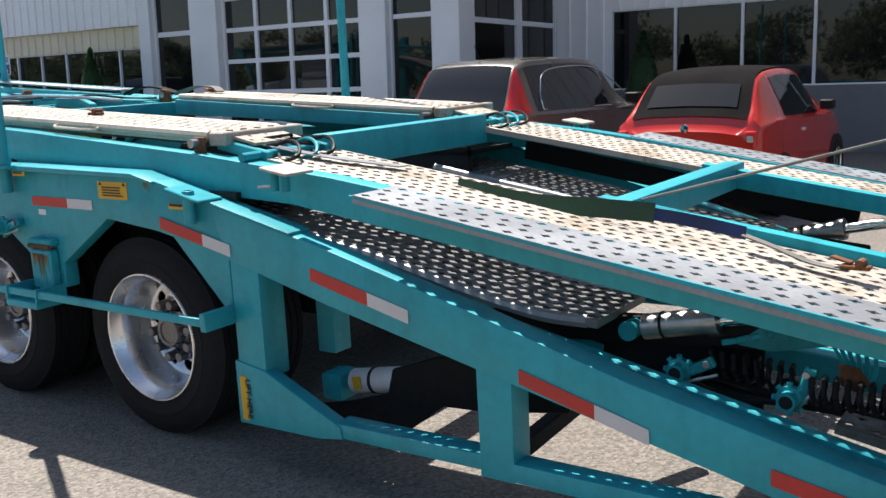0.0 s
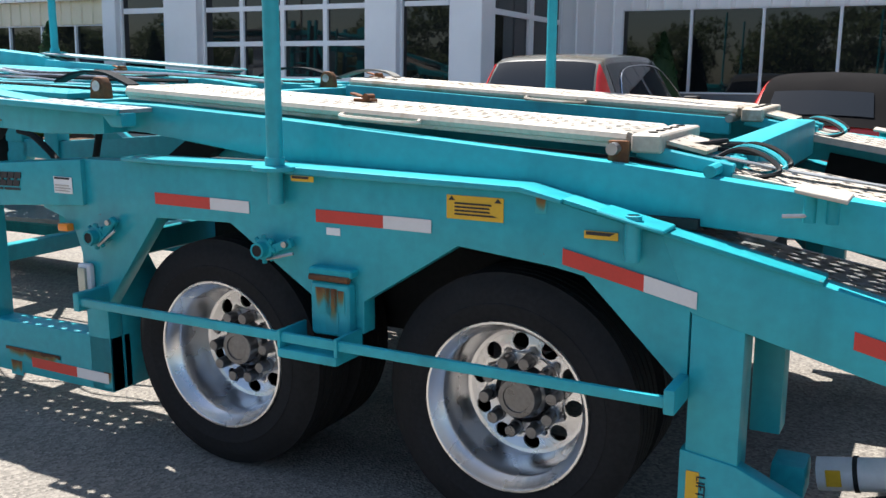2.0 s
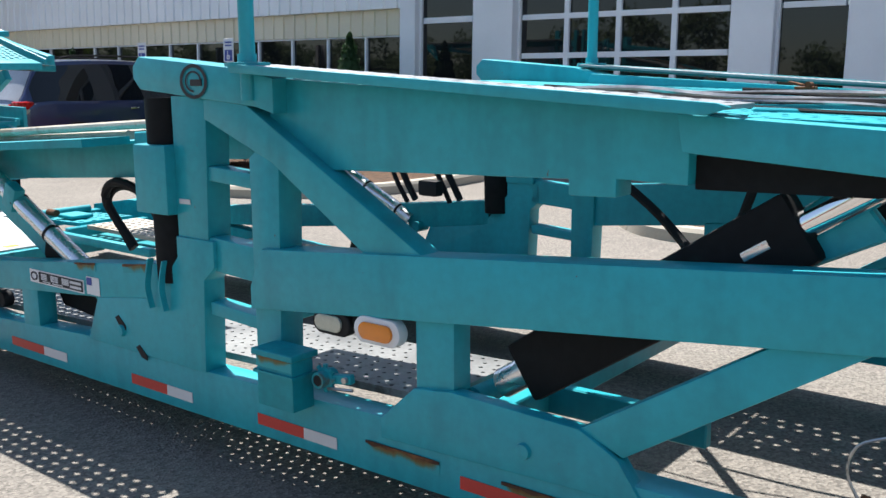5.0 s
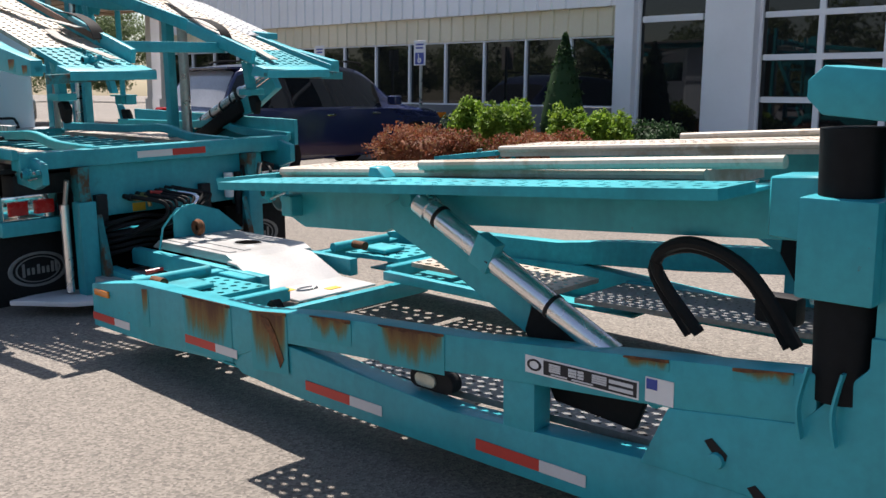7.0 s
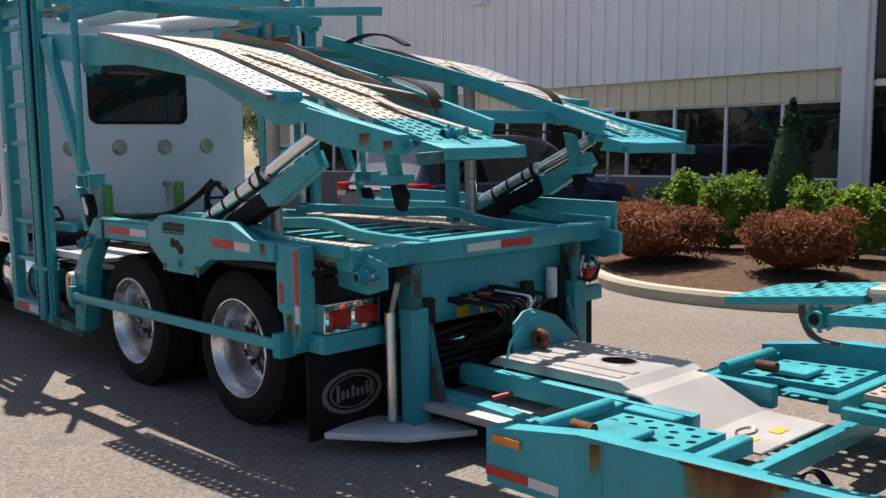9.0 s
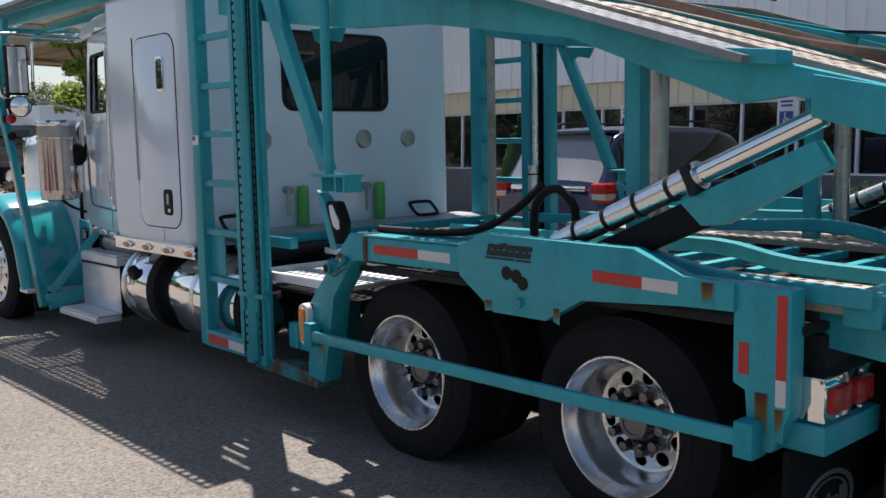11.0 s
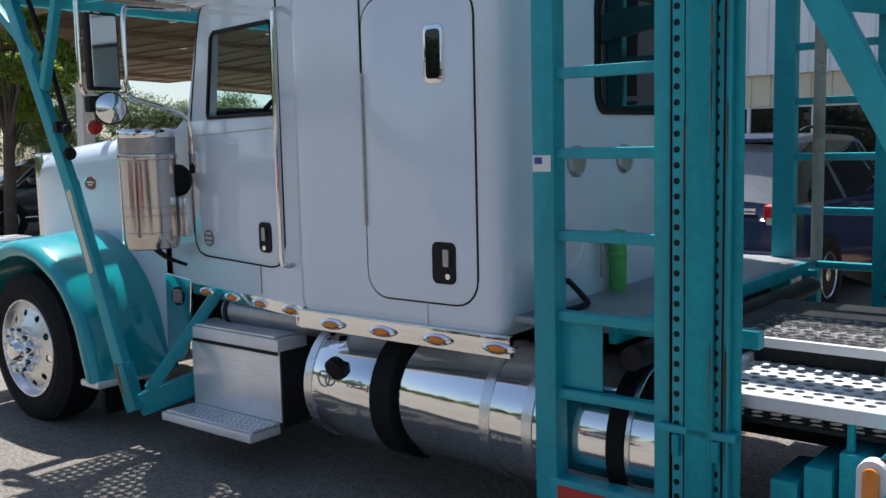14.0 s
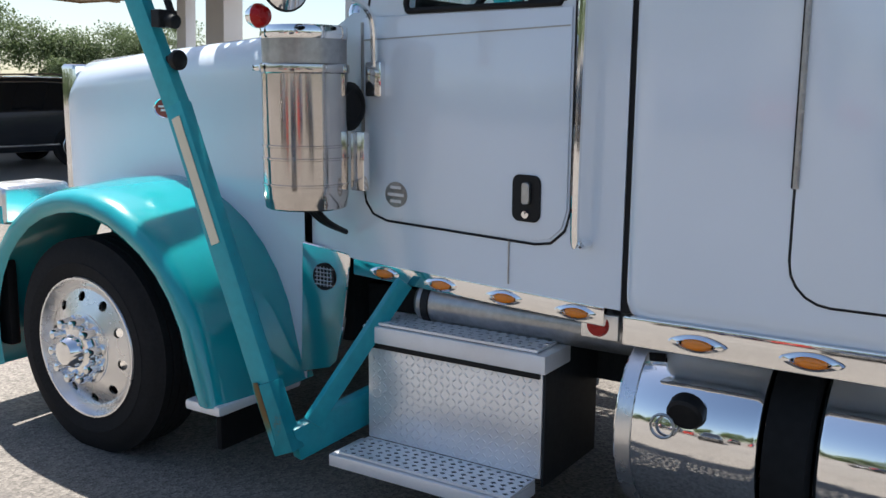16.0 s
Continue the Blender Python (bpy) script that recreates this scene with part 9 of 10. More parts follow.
# ---- sloping ramps behind the rack
for s in (0, 1):
    tp("ramp_beam", [(-19.28, 2.72), (-18.6, 2.66), (-17.3, 2.52), (-16.45, 2.35), (-15.40, 2.02), (-14.44, 1.76), (-14.44, 1.71), (-15.30, 1.88), (-15.5, 1.86), (-16.3, 2.17), (-17.3, 2.33), (-17.86, 2.36), (-18.6, 2.46), (-19.28, 2.58)], 0.08, 0.16, s)
    y0, y1 = (V(s, 0.30), V(s, 0.80)) if s == 0 else (V(s, 0.80), V(s, 0.30))
    g = grating("ramp_runway", (-18.0, 2.62), (-14.9, 1.885), y0, y1, GALV, tractor, pitch=0.08, across=0.066, hole=0.31, label="bright perforated ramp runway", steps=[(-17.3, 2.54), (-16.45, 2.375), (-15.40, 2.04)])
    grating("ramp_tip", (-14.9, 1.885), (-14.40, 1.735), y0, y1, TEALW, tractor, pitch=0.075, across=0.06, label="teal perforated ramp tip")
    grating("ramp_walkway", (-17.45, 2.555), (-15.40, 2.025), *((V(s, -0.05), V(s, 0.24)) if s == 0 else (V(s, 0.24), V(s, -0.05))), GREYG, tractor, pitch=0.085, across=0.06, hole=0.25, label="grey perforated ramp walkway", steps=[(-17.3, 2.53), (-16.45, 2.36)])
    tp("walkway_lip", [(-15.72, 2.085), (-15.30, 2.04), (-15.30, 1.985), (-15.66, 2.03)], 0.0, 0.12, s)
    tp("ramp_box", [(-15.20, 1.95), (-14.44, 1.79), (-14.44, 1.69), (-14.61, 1.695), (-14.97, 1.74), (-15.20, 1.80)], 0.06, 0.14, s)
    tbeam("inner_guard", (-17.4, V(s, 0.84), 2.60), (-15.4, V(s, 0.84), 2.09), 0.03, 0.10, TEALW)
    tbeam("inner_guard", (-15.4, V(s, 0.84), 2.08), (-14.55, V(s, 0.84), 1.82), 0.04, 0.10)
    tp("tip_flange", [(-14.50, 1.76), (-14.33, 1.72), (-14.33, 1.66), (-14.55, 1.68)], 0.26, 0.88, s)
    tbeam("tip_rail", (-14.36, V(s, 0.12), 1.67), (-14.36, V(s, 0.88), 1.70), 0.05, 0.06, TEALR)
    q = -0.03 if s else 0.03
    ram((-16.50, V(s, 0.13), 1.20 + q), (-15.13, V(s, 0.13), 1.80 + q), 0.052, 0.042, 0.60, None, 4, tractor, mat=POLISH)
    part("boot", soften(beam(B(), (-16.40, V(s, 0.16), 1.10 + q), (-15.62, V(s, 0.16), 1.44 + q), 0.11, 0.125), 0.03, 2), BOOT, tractor, "black rubber boot under the ramp ram")
    part("ram_collar", soften(beam(B(), (-15.72, V(s, 0.13), 1.53 + q), (-15.68, V(s, 0.13), 1.55 + q), 0.125, 0.125), 0.01, 2), DARKSTEEL, tractor)
    tp("ram_side", [(-15.76, 1.45 + q), (-15.20, 1.69 + q), (-15.14, 1.60 + q), (-15.56, 1.37 + q), (-15.66, 1.36 + q)], 0.10, 0.17, s)
    tp("ramp_leg", [(-15.10, 1.80), (-15.02, 1.78), (-14.97, 1.56), (-15.04, 1.56)], 0.50, 0.56, s)
    tp("leg_shoe", [(-15.09, 1.57), (-14.92, 1.57), (-14.92, 1.52), (-15.09, 1.52)], 0.46, 0.60, s)
    tp("leg_pad", [(-15.03, 1.51), (-14.96, 1.52), (-14.91, 1.46), (-14.94, 1.36), (-14.99, 1.38)], 0.50, 0.56, s, BOOT, 0.014)
    part("tube_prop", rod(B(), (-16.10, V(s, 0.45), 1.15), (-16.10, V(s, 0.45), 2.2), 0.045, 14), STEEL, tractor)
    tbeam("tower_post", (-16.25, V(s, 0.5), 1.12), (-16.25, V(s, 0.5), 2.25), 0.08, 0.08)
    if s:
        arch = [(-17.0, 2.55), (-16.75, 2.585), (-16.5, 2.555), (-16.3, 2.47)]
        part("bend_guard", ribbon(B(), [(x, V(s, 0.9), z) for x, z in arch], 0.07, 0.014), BOOT, tractor, "curved dark rubber guard")
    tp("edge_board", [(-17.3, 2.56), (-16.45, 2.395), (-15.40, 2.055), (-14.95, 1.92), (-14.95, 1.968), (-15.40, 2.103), (-16.45, 2.443), (-17.3, 2.608)], 0.812, 0.826, s, BROWNB, 0.003, "worn brown guard board")
tbeam("ramp_cross", (-15.0, V(0, 0.8), 1.90), (-15.0, V(1, 0.8), 1.90), 0.06, 0.08)
tbeam("ramp_cross", (-17.6, V(0, 0.1), 2.52), (-17.6, V(1, 0.1), 2.52), 0.07, 0.08)
for s in (0, 1):
    tbeam("rack_tie", (-18.5, V(s, 0.9), 2.95), (-16.6, V(s, 0.9), 2.75), 0.05, 0.07)
part("stack_pipe", rod(B(), (-19.25, V(1, 0.12), 1.1), (-19.25, V(1, 0.12), 4.2), 0.034, 14), GALV, tractor, "tall dull pipe behind the ladder")

# ---- lower deck rails over the driving wheels
for s in (0, 1):
    y0, y1 = (V(s, 0.20), V(s, 0.72)) if s == 0 else (V(s, 0.72), V(s, 0.20))
    grating("deck_runway", (-17.9, 1.14), (-15.1, 1.12), y0, y1, GALV, tractor, label="bright perforated deck runway", pitch=0.08, across=0.066, hole=0.31)
    for d, z in ((0.16, 1.19), (0.76, 1.18)):
        part("deck_rail", soften(ribbon(B(), [(-17.8, V(s, d), z + 0.02), (-16.6, V(s, d), z + 0.03), (-16.0, V(s, d), z + 0.05), (-15.6, V(s, d), z - 0.01), (-15.0, V(s, d), z - 0.03)], 0.05, 0.07, (0, 1, 0), 4), 0.006, 1), TEAL, tractor)
for k in range(9):
    tbeam("deck_slat", (-17.5 + 0.27 * k, 3.55, 1.10), (-17.5 + 0.27 * k, 4.5, 1.10), 0.06, 0.04, TEALW)
tp("far_side_wall", [(-17.6, 1.35), (-15.0, 1.30), (-15.0, 1.08), (-17.6, 1.10)], 0.06, 0.10, 1)
part("pipe_coil", pipe(B(), [(-17.4, 3.1, 1.17), (-16.9, 3.15, 1.20), (-16.5, 3.4, 1.19), (-16.3, 3.7, 1.17)], 0.018, 8), HOSE, tractor)
part("hose_loop", pipe(B(), [(-16.75, 3.02, 1.2), (-16.72, 3.0, 1.42), (-16.60, 3.0, 1.50), (-16.50, 3.02, 1.42), (-16.50, 3.04, 1.22)], 0.022, 8), HOSE, tractor)
part("hose_loop", pipe(B(), [(-17.7, 2.80, 1.26), (-17.2, 2.80, 1.27), (-16.95, 2.85, 1.30), (-16.8, 2.95, 1.40), (-16.72, 3.05, 1.52)], 0.02, 8), HOSE, tractor)
for k in range(5):
    tbox("valve", -17.0 + 0.07 * k, -16.96 + 0.07 * k, 3.55, 3.62, 1.15, 1.28, STEEL, 0.006)

# rust runs on the side frames
wr = random.Random(57)
for x, z, w, h, y in ((-15.33, 0.80, 0.03, 0.20, 0.0), (-15.26, 0.75, 0.02, 0.12, 0.0), (-18.12, 0.66, 0.035, 0.24, -0.005), (-18.20, 0.80, 0.02, 0.16, -0.005), (-16.30, 1.00, 0.02, 0.06, -0.018), (-16.72, 0.99, 0.025, 0.05, -0.018), (-14.70, 1.80, 0.05, 0.07, 0.06), (-14.52, 1.76, 0.04, 0.06, 0.06), (-15.55, 1.19, 0.03, 0.08, -0.018), (-17.90, 1.12, 0.03, 0.10, -0.005)):
    k = wr.uniform(0.8, 1.2)
    stain(tractor, [(x - w, z), (x + w, z), (x + w * 0.9, z - h * k), (x - w * 0.8, z - h)], V(0, y) - 0.0006)

# ---- tail of the truck
tbox("tail_beam", -15.12, -14.98, 2.86, 5.2, 1.05, 1.17, TEAL, 0.008)
tbox("tail_panel", -15.10, -15.05, 3.28, 4.95, 0.665, 1.05, TEAL, 0.006)
# black sheet that paints in the shade below the tail panel
tbox("recess_shade", -15.40, -15.37, 3.1, 5.0, 0.15, 0.70, HOLLOWSHADE, 0)
for x0, x1, m in ((3.75, 4.05, WHITETAPE), (4.05, 4.35, REDTAPE)):
    tbox("tail_tape", -14.9795, -14.977, x0, x1, 1.08, 1.13, m, 0)
tbox("yellow_label", -15.0495, -15.047, 3.72, 3.83, 0.672, 0.735, YELLOW, 0)
for s in (0, 1):
    sg = 1 if s == 0 else -1
    tl = tbox("tail_lamp_box", -15.34, -15.14, V(s, 0.10), V(s, 0.50), 0.695, 0.865, CHROME, 0.008, None, "polished tail lamp box", 2)
    for k in range(2):
        c = V(s, 0.205 + 0.19 * k)
        l = tbox("tail_lamp", -15.145, -15.118, c - 0.070, c + 0.070, 0.728, 0.828, REDLENS, 0.012, tl, "red tail lamp", 3)
        for z in (0.848, 0.709):
            part("rivet", lathe(B(), [(0.001, -15.132), (0.008, -15.136), (0.01, -15.139)], 10, 'X', (0, c, z)), CHROME, tl)
    tbox("lamp_shelf", -15.345, -15.125, V(s, 0.08), V(s, 0.54), 0.585, 0.69, TEAL, 0.006)
    flap = tbox("mud_flap", -15.27, -15.24, V(s, 0.05), V(s, 0.68), 0.07, 0.583, BOOT, 0.006, None, "black mud flap with a dull steel oval mark")
    oval = Matrix.Translation((-15.238, V(s, 0.36), 0.31)) @ Matrix.Diagonal((1, 1.75, 1, 1))
    part("flap_mark", lathe(B(), [(0.108, 0.0), (0.112, 0.003), (0.124, 0.003), (0.128, 0.0)], 40, 'X'), DIRTSHADEG, flap, "steel oval outline", oval)
    part("flap_mark", lathe(B(), [(0.088, 0.0), (0.090, 0.002), (0.094, 0.002), (0.096, 0.0)], 40, 'X'), DIRTSHADEG, flap, "", oval)
    for k, (a, h0, h1) in enumerate(((0.24, 0.26, 0.36), (0.275, 0.275, 0.325), (0.31, 0.275, 0.325), (0.35, 0.275, 0.345), (0.385, 0.275, 0.325), (0.42, 0.275, 0.325), (0.455, 0.275, 0.355), (0.485, 0.275, 0.355))):
        part("flap_bar", soften(box(B(), -15.2395, -15.235, min(V(s, a), V(s, a + 0.022)), max(V(s, a), V(s, a + 0.022)), h0, h1), 0.002, 1), DIRTSHADEG, flap)
    # jack leg with its foot plate
    tbox("jack_leg", -15.02, -14.91, V(s, 0.545), V(s, 0.675), 0.12, 0.80, TEAL, 0.008)
    tp("leg_bracket", [(-15.06, 1.05), (-14.93, 1.05), (-14.95, 0.92), (-14.93, 0.80), (-15.02, 0.78), (-15.06, 0.90)], 0.57, 0.655, s, TEALR)
    part("jack_tube", rod(B(), (-15.05, V(s, 0.50), 0.14), (-15.05, V(s, 0.50), 0.78), 0.033, 14), POLISH, tractor)
    part("jack_pipe", rod(B(), (-15.06, V(s, 0.50), 0.70), (-14.98, V(s, 0.50), 0.96), 0.018, 10), STEEL, tractor)
    tp("leg_gusset", [(-14.94, 0.70), (-14.80, 0.18), (-14.94, 0.16)], 0.68, 0.73, s, TEALR)
    ys = [V(s, 0.11), V(s, 0.50), V(s, 0.80), V(s, 0.75), V(s, 0.38)]
    bm = plan_prism(B(), list(zip((-15.20, -15.30, -14.92, -14.60, -14.80), ys)) if s == 0 else list(zip((-15.20, -15.30, -14.92, -14.60, -14.80), ys))[::-1], 0.085, 0.125)
    part("jack_foot", soften(bm, 0.012, 2), FOOTPALE, tractor, "pale steel jack foot plate")
    if s:
        part("tail_hook", pipe(B(), [(-14.95, V(s, 0.62), 0.82), (-14.86, V(s, 0.55), 0.80), (-14.84, V(s, 0.50), 0.90), (-14.92, V(s, 0.48), 0.94)], 0.013, 8), DARKSTEEL, tractor)
hr = random.Random(12)
BRASS = surface("brass_fitting", (0.42, 0.30, 0.11), 0.4, metal=0.8, vary=0.15, big=20, fine=80, relief=0.1)
for k in range(9):
    y = 3.66 + 0.052 * k + hr.uniform(-0.012, 0.012)
    z = 0.79 + 0.004 * k + hr.uniform(-0.012, 0.012)
    h = part("hose_fitting", rod(B(), (-15.06, y, z), (-14.98, y, z - 0.004), 0.021, 8), DARKSTEEL, tractor)
    part("fitting_nut", rod(B(), (-14.985, y, z - 0.004), (-14.955, y + 0.008, z - 0.008), 0.025, 6), BRASS if k in (1, 2) else DARKSTEEL if k != 4 else REDTAPE, h)
    d = 0.02 * k
    run = [(-14.96, y + 0.005, z), (-14.88, y + 0.06, z - 0.012), (-14.79 + hr.uniform(-0.02, 0.02), y + 0.17, z - 0.05), (-14.77, y + 0.17 - d, z - 0.15), (-14.86, y * 0.6 + 1.50, 0.585 + hr.uniform(-0.03, 0.03)), (-14.97, 3.62 + hr.uniform(-0.04, 0.04), 0.50 + 0.012 * k), (-15.10, 3.38, 0.42 + 0.018 * k)]
    part("hose", pipe(B(), run, 0.0135 if k % 3 else 0.017, 7), CHROME if k == 6 else HOSE, tractor, "bright braided hose" if k == 6 else "")
for k in range(6):
    z = 0.36 + 0.045 * k
    part("hose", pipe(B(), [(-15.12, 3.36, z), (-14.98, 3.50 + hr.uniform(-0.03, 0.03), z + 0.03), (-14.92, 3.72, z + 0.05 + hr.uniform(-0.03, 0.03)), (-14.98, 3.95, z + 0.03), (-15.15, 4.2 + hr.uniform(-0.1, 0.1), z)], 0.016, 7), HOSE, tractor)
part("red_fitting", rod(B(), (-14.93, 3.875, 0.80), (-14.83, 3.90, 0.68), 0.012, 8), REDTAPE, tractor)
part("red_fitting", rod(B(), (-14.97, 3.83, 0.815), (-14.92, 3.90, 0.81), 0.013, 8), REDTAPE, tractor)
part("brass_elbow", pipe(B(), [(-14.95, 3.72, 0.79), (-14.90, 3.76, 0.78), (-14.88, 3.77, 0.72)], 0.015, 8), BRASS, tractor)
# black box in place of the shade inside the hitch
tbox("hitch_shade_box", -15.20, -14.99, 3.45, 4.5, 0.26, 0.42, HOLLOWSHADE, 0.02)
part("white_canister", lathe(B(), [(0.001, 0.70), (0.036, 0.70), (0.038, 0.71), (0.038, 0.79), (0.041, 0.792), (0.041, 0.80), (0.038, 0.802), (0.038, 0.90), (0.001, 0.905)], 16, 'Z', (-15.0, 4.57, 0)), LABEL, tractor, "small pale upright canister")
part("black_canister", rod(B(), (-15.0, 4.66, 0.55), (-15.0, 4.66, 0.90), 0.030, 14), BLACK, tractor)
part("hose", pipe(B(), [(-15.0, 4.71, 0.95), (-14.96, 4.72, 0.75), (-14.98, 4.70, 0.45)], 0.012, 7), HOSE, tractor)
part("hitch_wheel", lathe(B(), [(0.02, 0.0), (0.055, -0.01), (0.066, 0.015), (0.055, 0.04), (0.02, 0.04)], 20, 'Y', (-14.62, 3.99, 0.555)), RUST, tractor, "rusty hitch roller")
tbox("hitch_plate", -15.0, -14.3, 3.3, 4.5, 0.20, 0.25, SILVER, 0.01)
bm = B()
for x in (-14.70, -14.685):
    bm.faces.new([bm.verts.new((x, y, z)) for y, z in ((3.84, 0.48), (3.84, 0.66), (3.93, 0.725), (4.02, 0.73), (4.24, 0.66), (4.46, 0.48))])
bm.verts.ensure_lookup_table()
for k in range(6):
    bm.faces.new((bm.verts[k], bm.verts[(k + 1) % 6], bm.verts[6 + (k + 1) % 6], bm.verts[6 + k]))
part("hitch_ear", bm, TEAL, tractor)
tp("hitch_tongue", [(-14.95, 0.30), (-14.15, 0.26), (-14.15, 0.16), (-14.95, 0.16)], 0.72, 0.82, 0)
part("hitch_rail", pipe(B(), [(-14.586, 3.646, 0.44), (-14.55, 3.66, 0.60), (-14.47, 3.735, 0.742), (-14.45, 3.80, 0.748), (-14.60, 3.90, 0.735)], 0.008, 8, 1), TEAL, tractor)
part("red_handle", rod(B(), (-14.55, 3.50, 0.30), (-14.45, 3.75, 0.33), 0.014, 8), REDTAPE, tractor)

# straps hanging over the ramps
RT = tractor.matrix_basis @ ROOT[tractor.name]


def tstrap(pts, w, mat, label):
    return solo("tie_strap", ribbon(B(), [RT @ Vector(p) for p in pts], w, 0.006), mat, label, "strap", "tie-down straps")


for s in (0, 1):
    tstrap([(-16.35, V(s, 0.42), 2.375), (-16.0, V(s, 0.50), 2.27), (-15.6, V(s, 0.60), 2.15), (-15.25, V(s, 0.70), 2.07), (-15.05, V(s, 0.74), 2.03)], 0.085, STRAPL, "pale webbing strap lying along the ramp runway")
    tstrap([(-15.25, V(s, 0.60), 2.02), (-15.05, V(s, 0.58), 1.955), (-14.8, V(s, 0.62), 1.885), (-14.5, V(s, 0.68), 1.80)], 0.075, STRAPL, "pale webbing strap end hanging over the ramp tip")
    tstrap([(-15.45, V(s, 0.80), 2.16), (-15.2, V(s, 0.80), 2.125), (-15.0, V(s, 0.80), 2.05), (-14.92, V(s, 0.80), 1.95)], 0.09, BOOT, "dark webbing strap twisted over the ramp edge")


# ---------------------------------------------------------------- parked vehicles
def car_ring(st):
    y, w, zb, zbelt, wbelt, zroof, wroof = st
    half = [(0, zb), (w * 0.88, zb), (w * 0.985, zb + 0.10), (w, (zb + zbelt) / 2 + 0.02), (w * 0.985, zbelt - 0.06), (wbelt, zbelt),
            (wroof + (wbelt - wroof) * 0.12, zroof - 0.085 * min(1, (zroof - zbelt) * 3)), (wroof * 0.93, zroof - 0.02), (wroof * 0.6, zroof + 0.004), (0, zroof + 0.015)]
    line = [p.to_2d() for p in smooth_path([(x, z, 0) for x, z in half], 3)]
    return [(max(0.0, p.x), y, p.y) for p in line]


def fine(stations, k=4):
    """Stations with smooth ones between."""
    out = []
    pts = [np.array(s, float) for s in stations]
    for i in range(len(pts) - 1):
        p0, p1, p2, p3 = pts[max(0, i - 1)], pts[i], pts[i + 1], pts[min(len(pts) - 1, i + 2)]
        for j in range(k):
            t = j / k
            q = 0.5 * (2 * p1 + (p2 - p0) * t + (2 * p0 - 5 * p1 + 4 * p2 - p3) * t * t + (3 * p1 - p0 - 3 * p2 + p3) * t ** 3)
            q[0] = p1[0] + (p2[0] - p1[0]) * t
            out.append(tuple(q))
    out.append(tuple(pts[-1]))
    return out


def car(name, label, stations, paint, at, turn, glass, roof=None, wheels=(0.8, 3.4), wr=0.33, group="parked cars"):
    """A car body lofted over stations; glass and panels are skins taken from its own surface.
    glass: (name, first station, last station, first rib, last rib, material, lift)."""
    root = thing(name, label, "car", group)
    root.matrix_basis = Matrix.Translation(at) @ Matrix.Rotation(radians(turn), 4, 'Z') @ Matrix.Rotation(math.atan(SLOPE) * math.cos(radians(turn)), 4, 'X')
    k = 4
    st = fine(stations, k)
    rows = []
    for s in st:
        half = car_ring(s)
        rows.append(half + [(-x, y, z) for x, y, z in half[-2:0:-1]])
    n = len(rows[0])
    bm = B()
    g = [[bm.verts.new(p) for p in r] for r in rows]
    for a, b in zip(g, g[1:]):
        for i in range(n):
            bm.faces.new((a[i], a[(i + 1) % n], b[(i + 1) % n], b[i]))
    bm.faces.new(g[0][::-1])
    bm.faces.new(g[-1])
    body = part("body", bm, paint, root, angle=40)

    def skin(nm, s0, s1, r0, r1, mat, lift, sides=(1, -1), lab=""):
        for sd in sides:
            q = B()
            i0, i1 = round(s0 * k), round(s1 * k)
            vs = []
            for i in range(i0, i1 + 1):
                line = []
                for j in range(round(r0 * 3), round(r1 * 3) + 1):
                    p, a, b = (Vector(rows[c][d]) for c, d in ((i, j), (max(i - 1, 0), j), (min(i + 1, len(rows) - 1), j)))
                    c, d = Vector(rows[i][max(j - 1, 0)]), Vector(rows[i][min(j + 1, n - 1)])
                    nn = (b - a).cross(d - c)
                    nn = nn.normalized() if nn.length > 1e-6 else Vector((0, -1, 0))
                    if r1 > 9 and nn.z < 0 or r1 <= 9 and (nn.x < -0.02 or (abs(nn.x) <= 0.02 and nn.z < 0)):
                        nn = -nn
                    p = p + nn * lift
                    line.append(q.verts.new((p.x * sd, p.y, p.z)))
                vs.append(line)
            for a, b in zip(vs, vs[1:]):
                for j in range(len(a) - 1):
                    q.faces.new((a[j], a[j + 1], b[j + 1], b[j]))
            part(nm, q, mat, body, lab, angle=60)
    for g_ in glass:
        skin(*g_)
    w = stations[len(stations) // 2][1]
    for y in wheels:
        for sd in (1, -1):
            m = Matrix.Translation((sd * (w - 0.21), y, wr))
            arch = lathe(B(), [(wr + 0.055, 0.19), (wr + 0.05, 0.215), (0.01, 0.216)], 24, 'X')
            if sd < 0:
                bmesh.ops.scale(arch, vec=(-1, 1, 1), verts=arch.verts)
            part("wheel_arch", arch, BLACK, body, "", m)
            ty = lathe(B(), [(wr * 0.62, 0.20), (wr * 0.66, 0.225), (wr * 0.9, 0.222), (wr, 0.19), (wr, 0.02), (wr * 0.8, 0.0)], 28, 'X')
            hb = lathe(B(), [(wr * 0.64, 0.222), (wr * 0.60, 0.228), (wr * 0.56, 0.205), (wr * 0.2, 0.215), (0.001, 0.222)], 20, 'X')
            if sd < 0:
                for q in (ty, hb):
                    bmesh.ops.scale(q, vec=(-1, 1, 1), verts=q.verts)
            wh = part("wheel", hb, POLISH, root, "alloy wheel", m)
            part("tyre", ty, RUBBER, wh)
    return root, body


def cbox(name, parent, x0, x1, y0, y1, z0, z1, mat, bev=0.01, label="", seg=2):
    bm = box(B(), x0, x1, y0, y1, z0, z1)
    if bev:
        soften(bm, bev, seg)
    return part(name, bm, mat, parent, label)


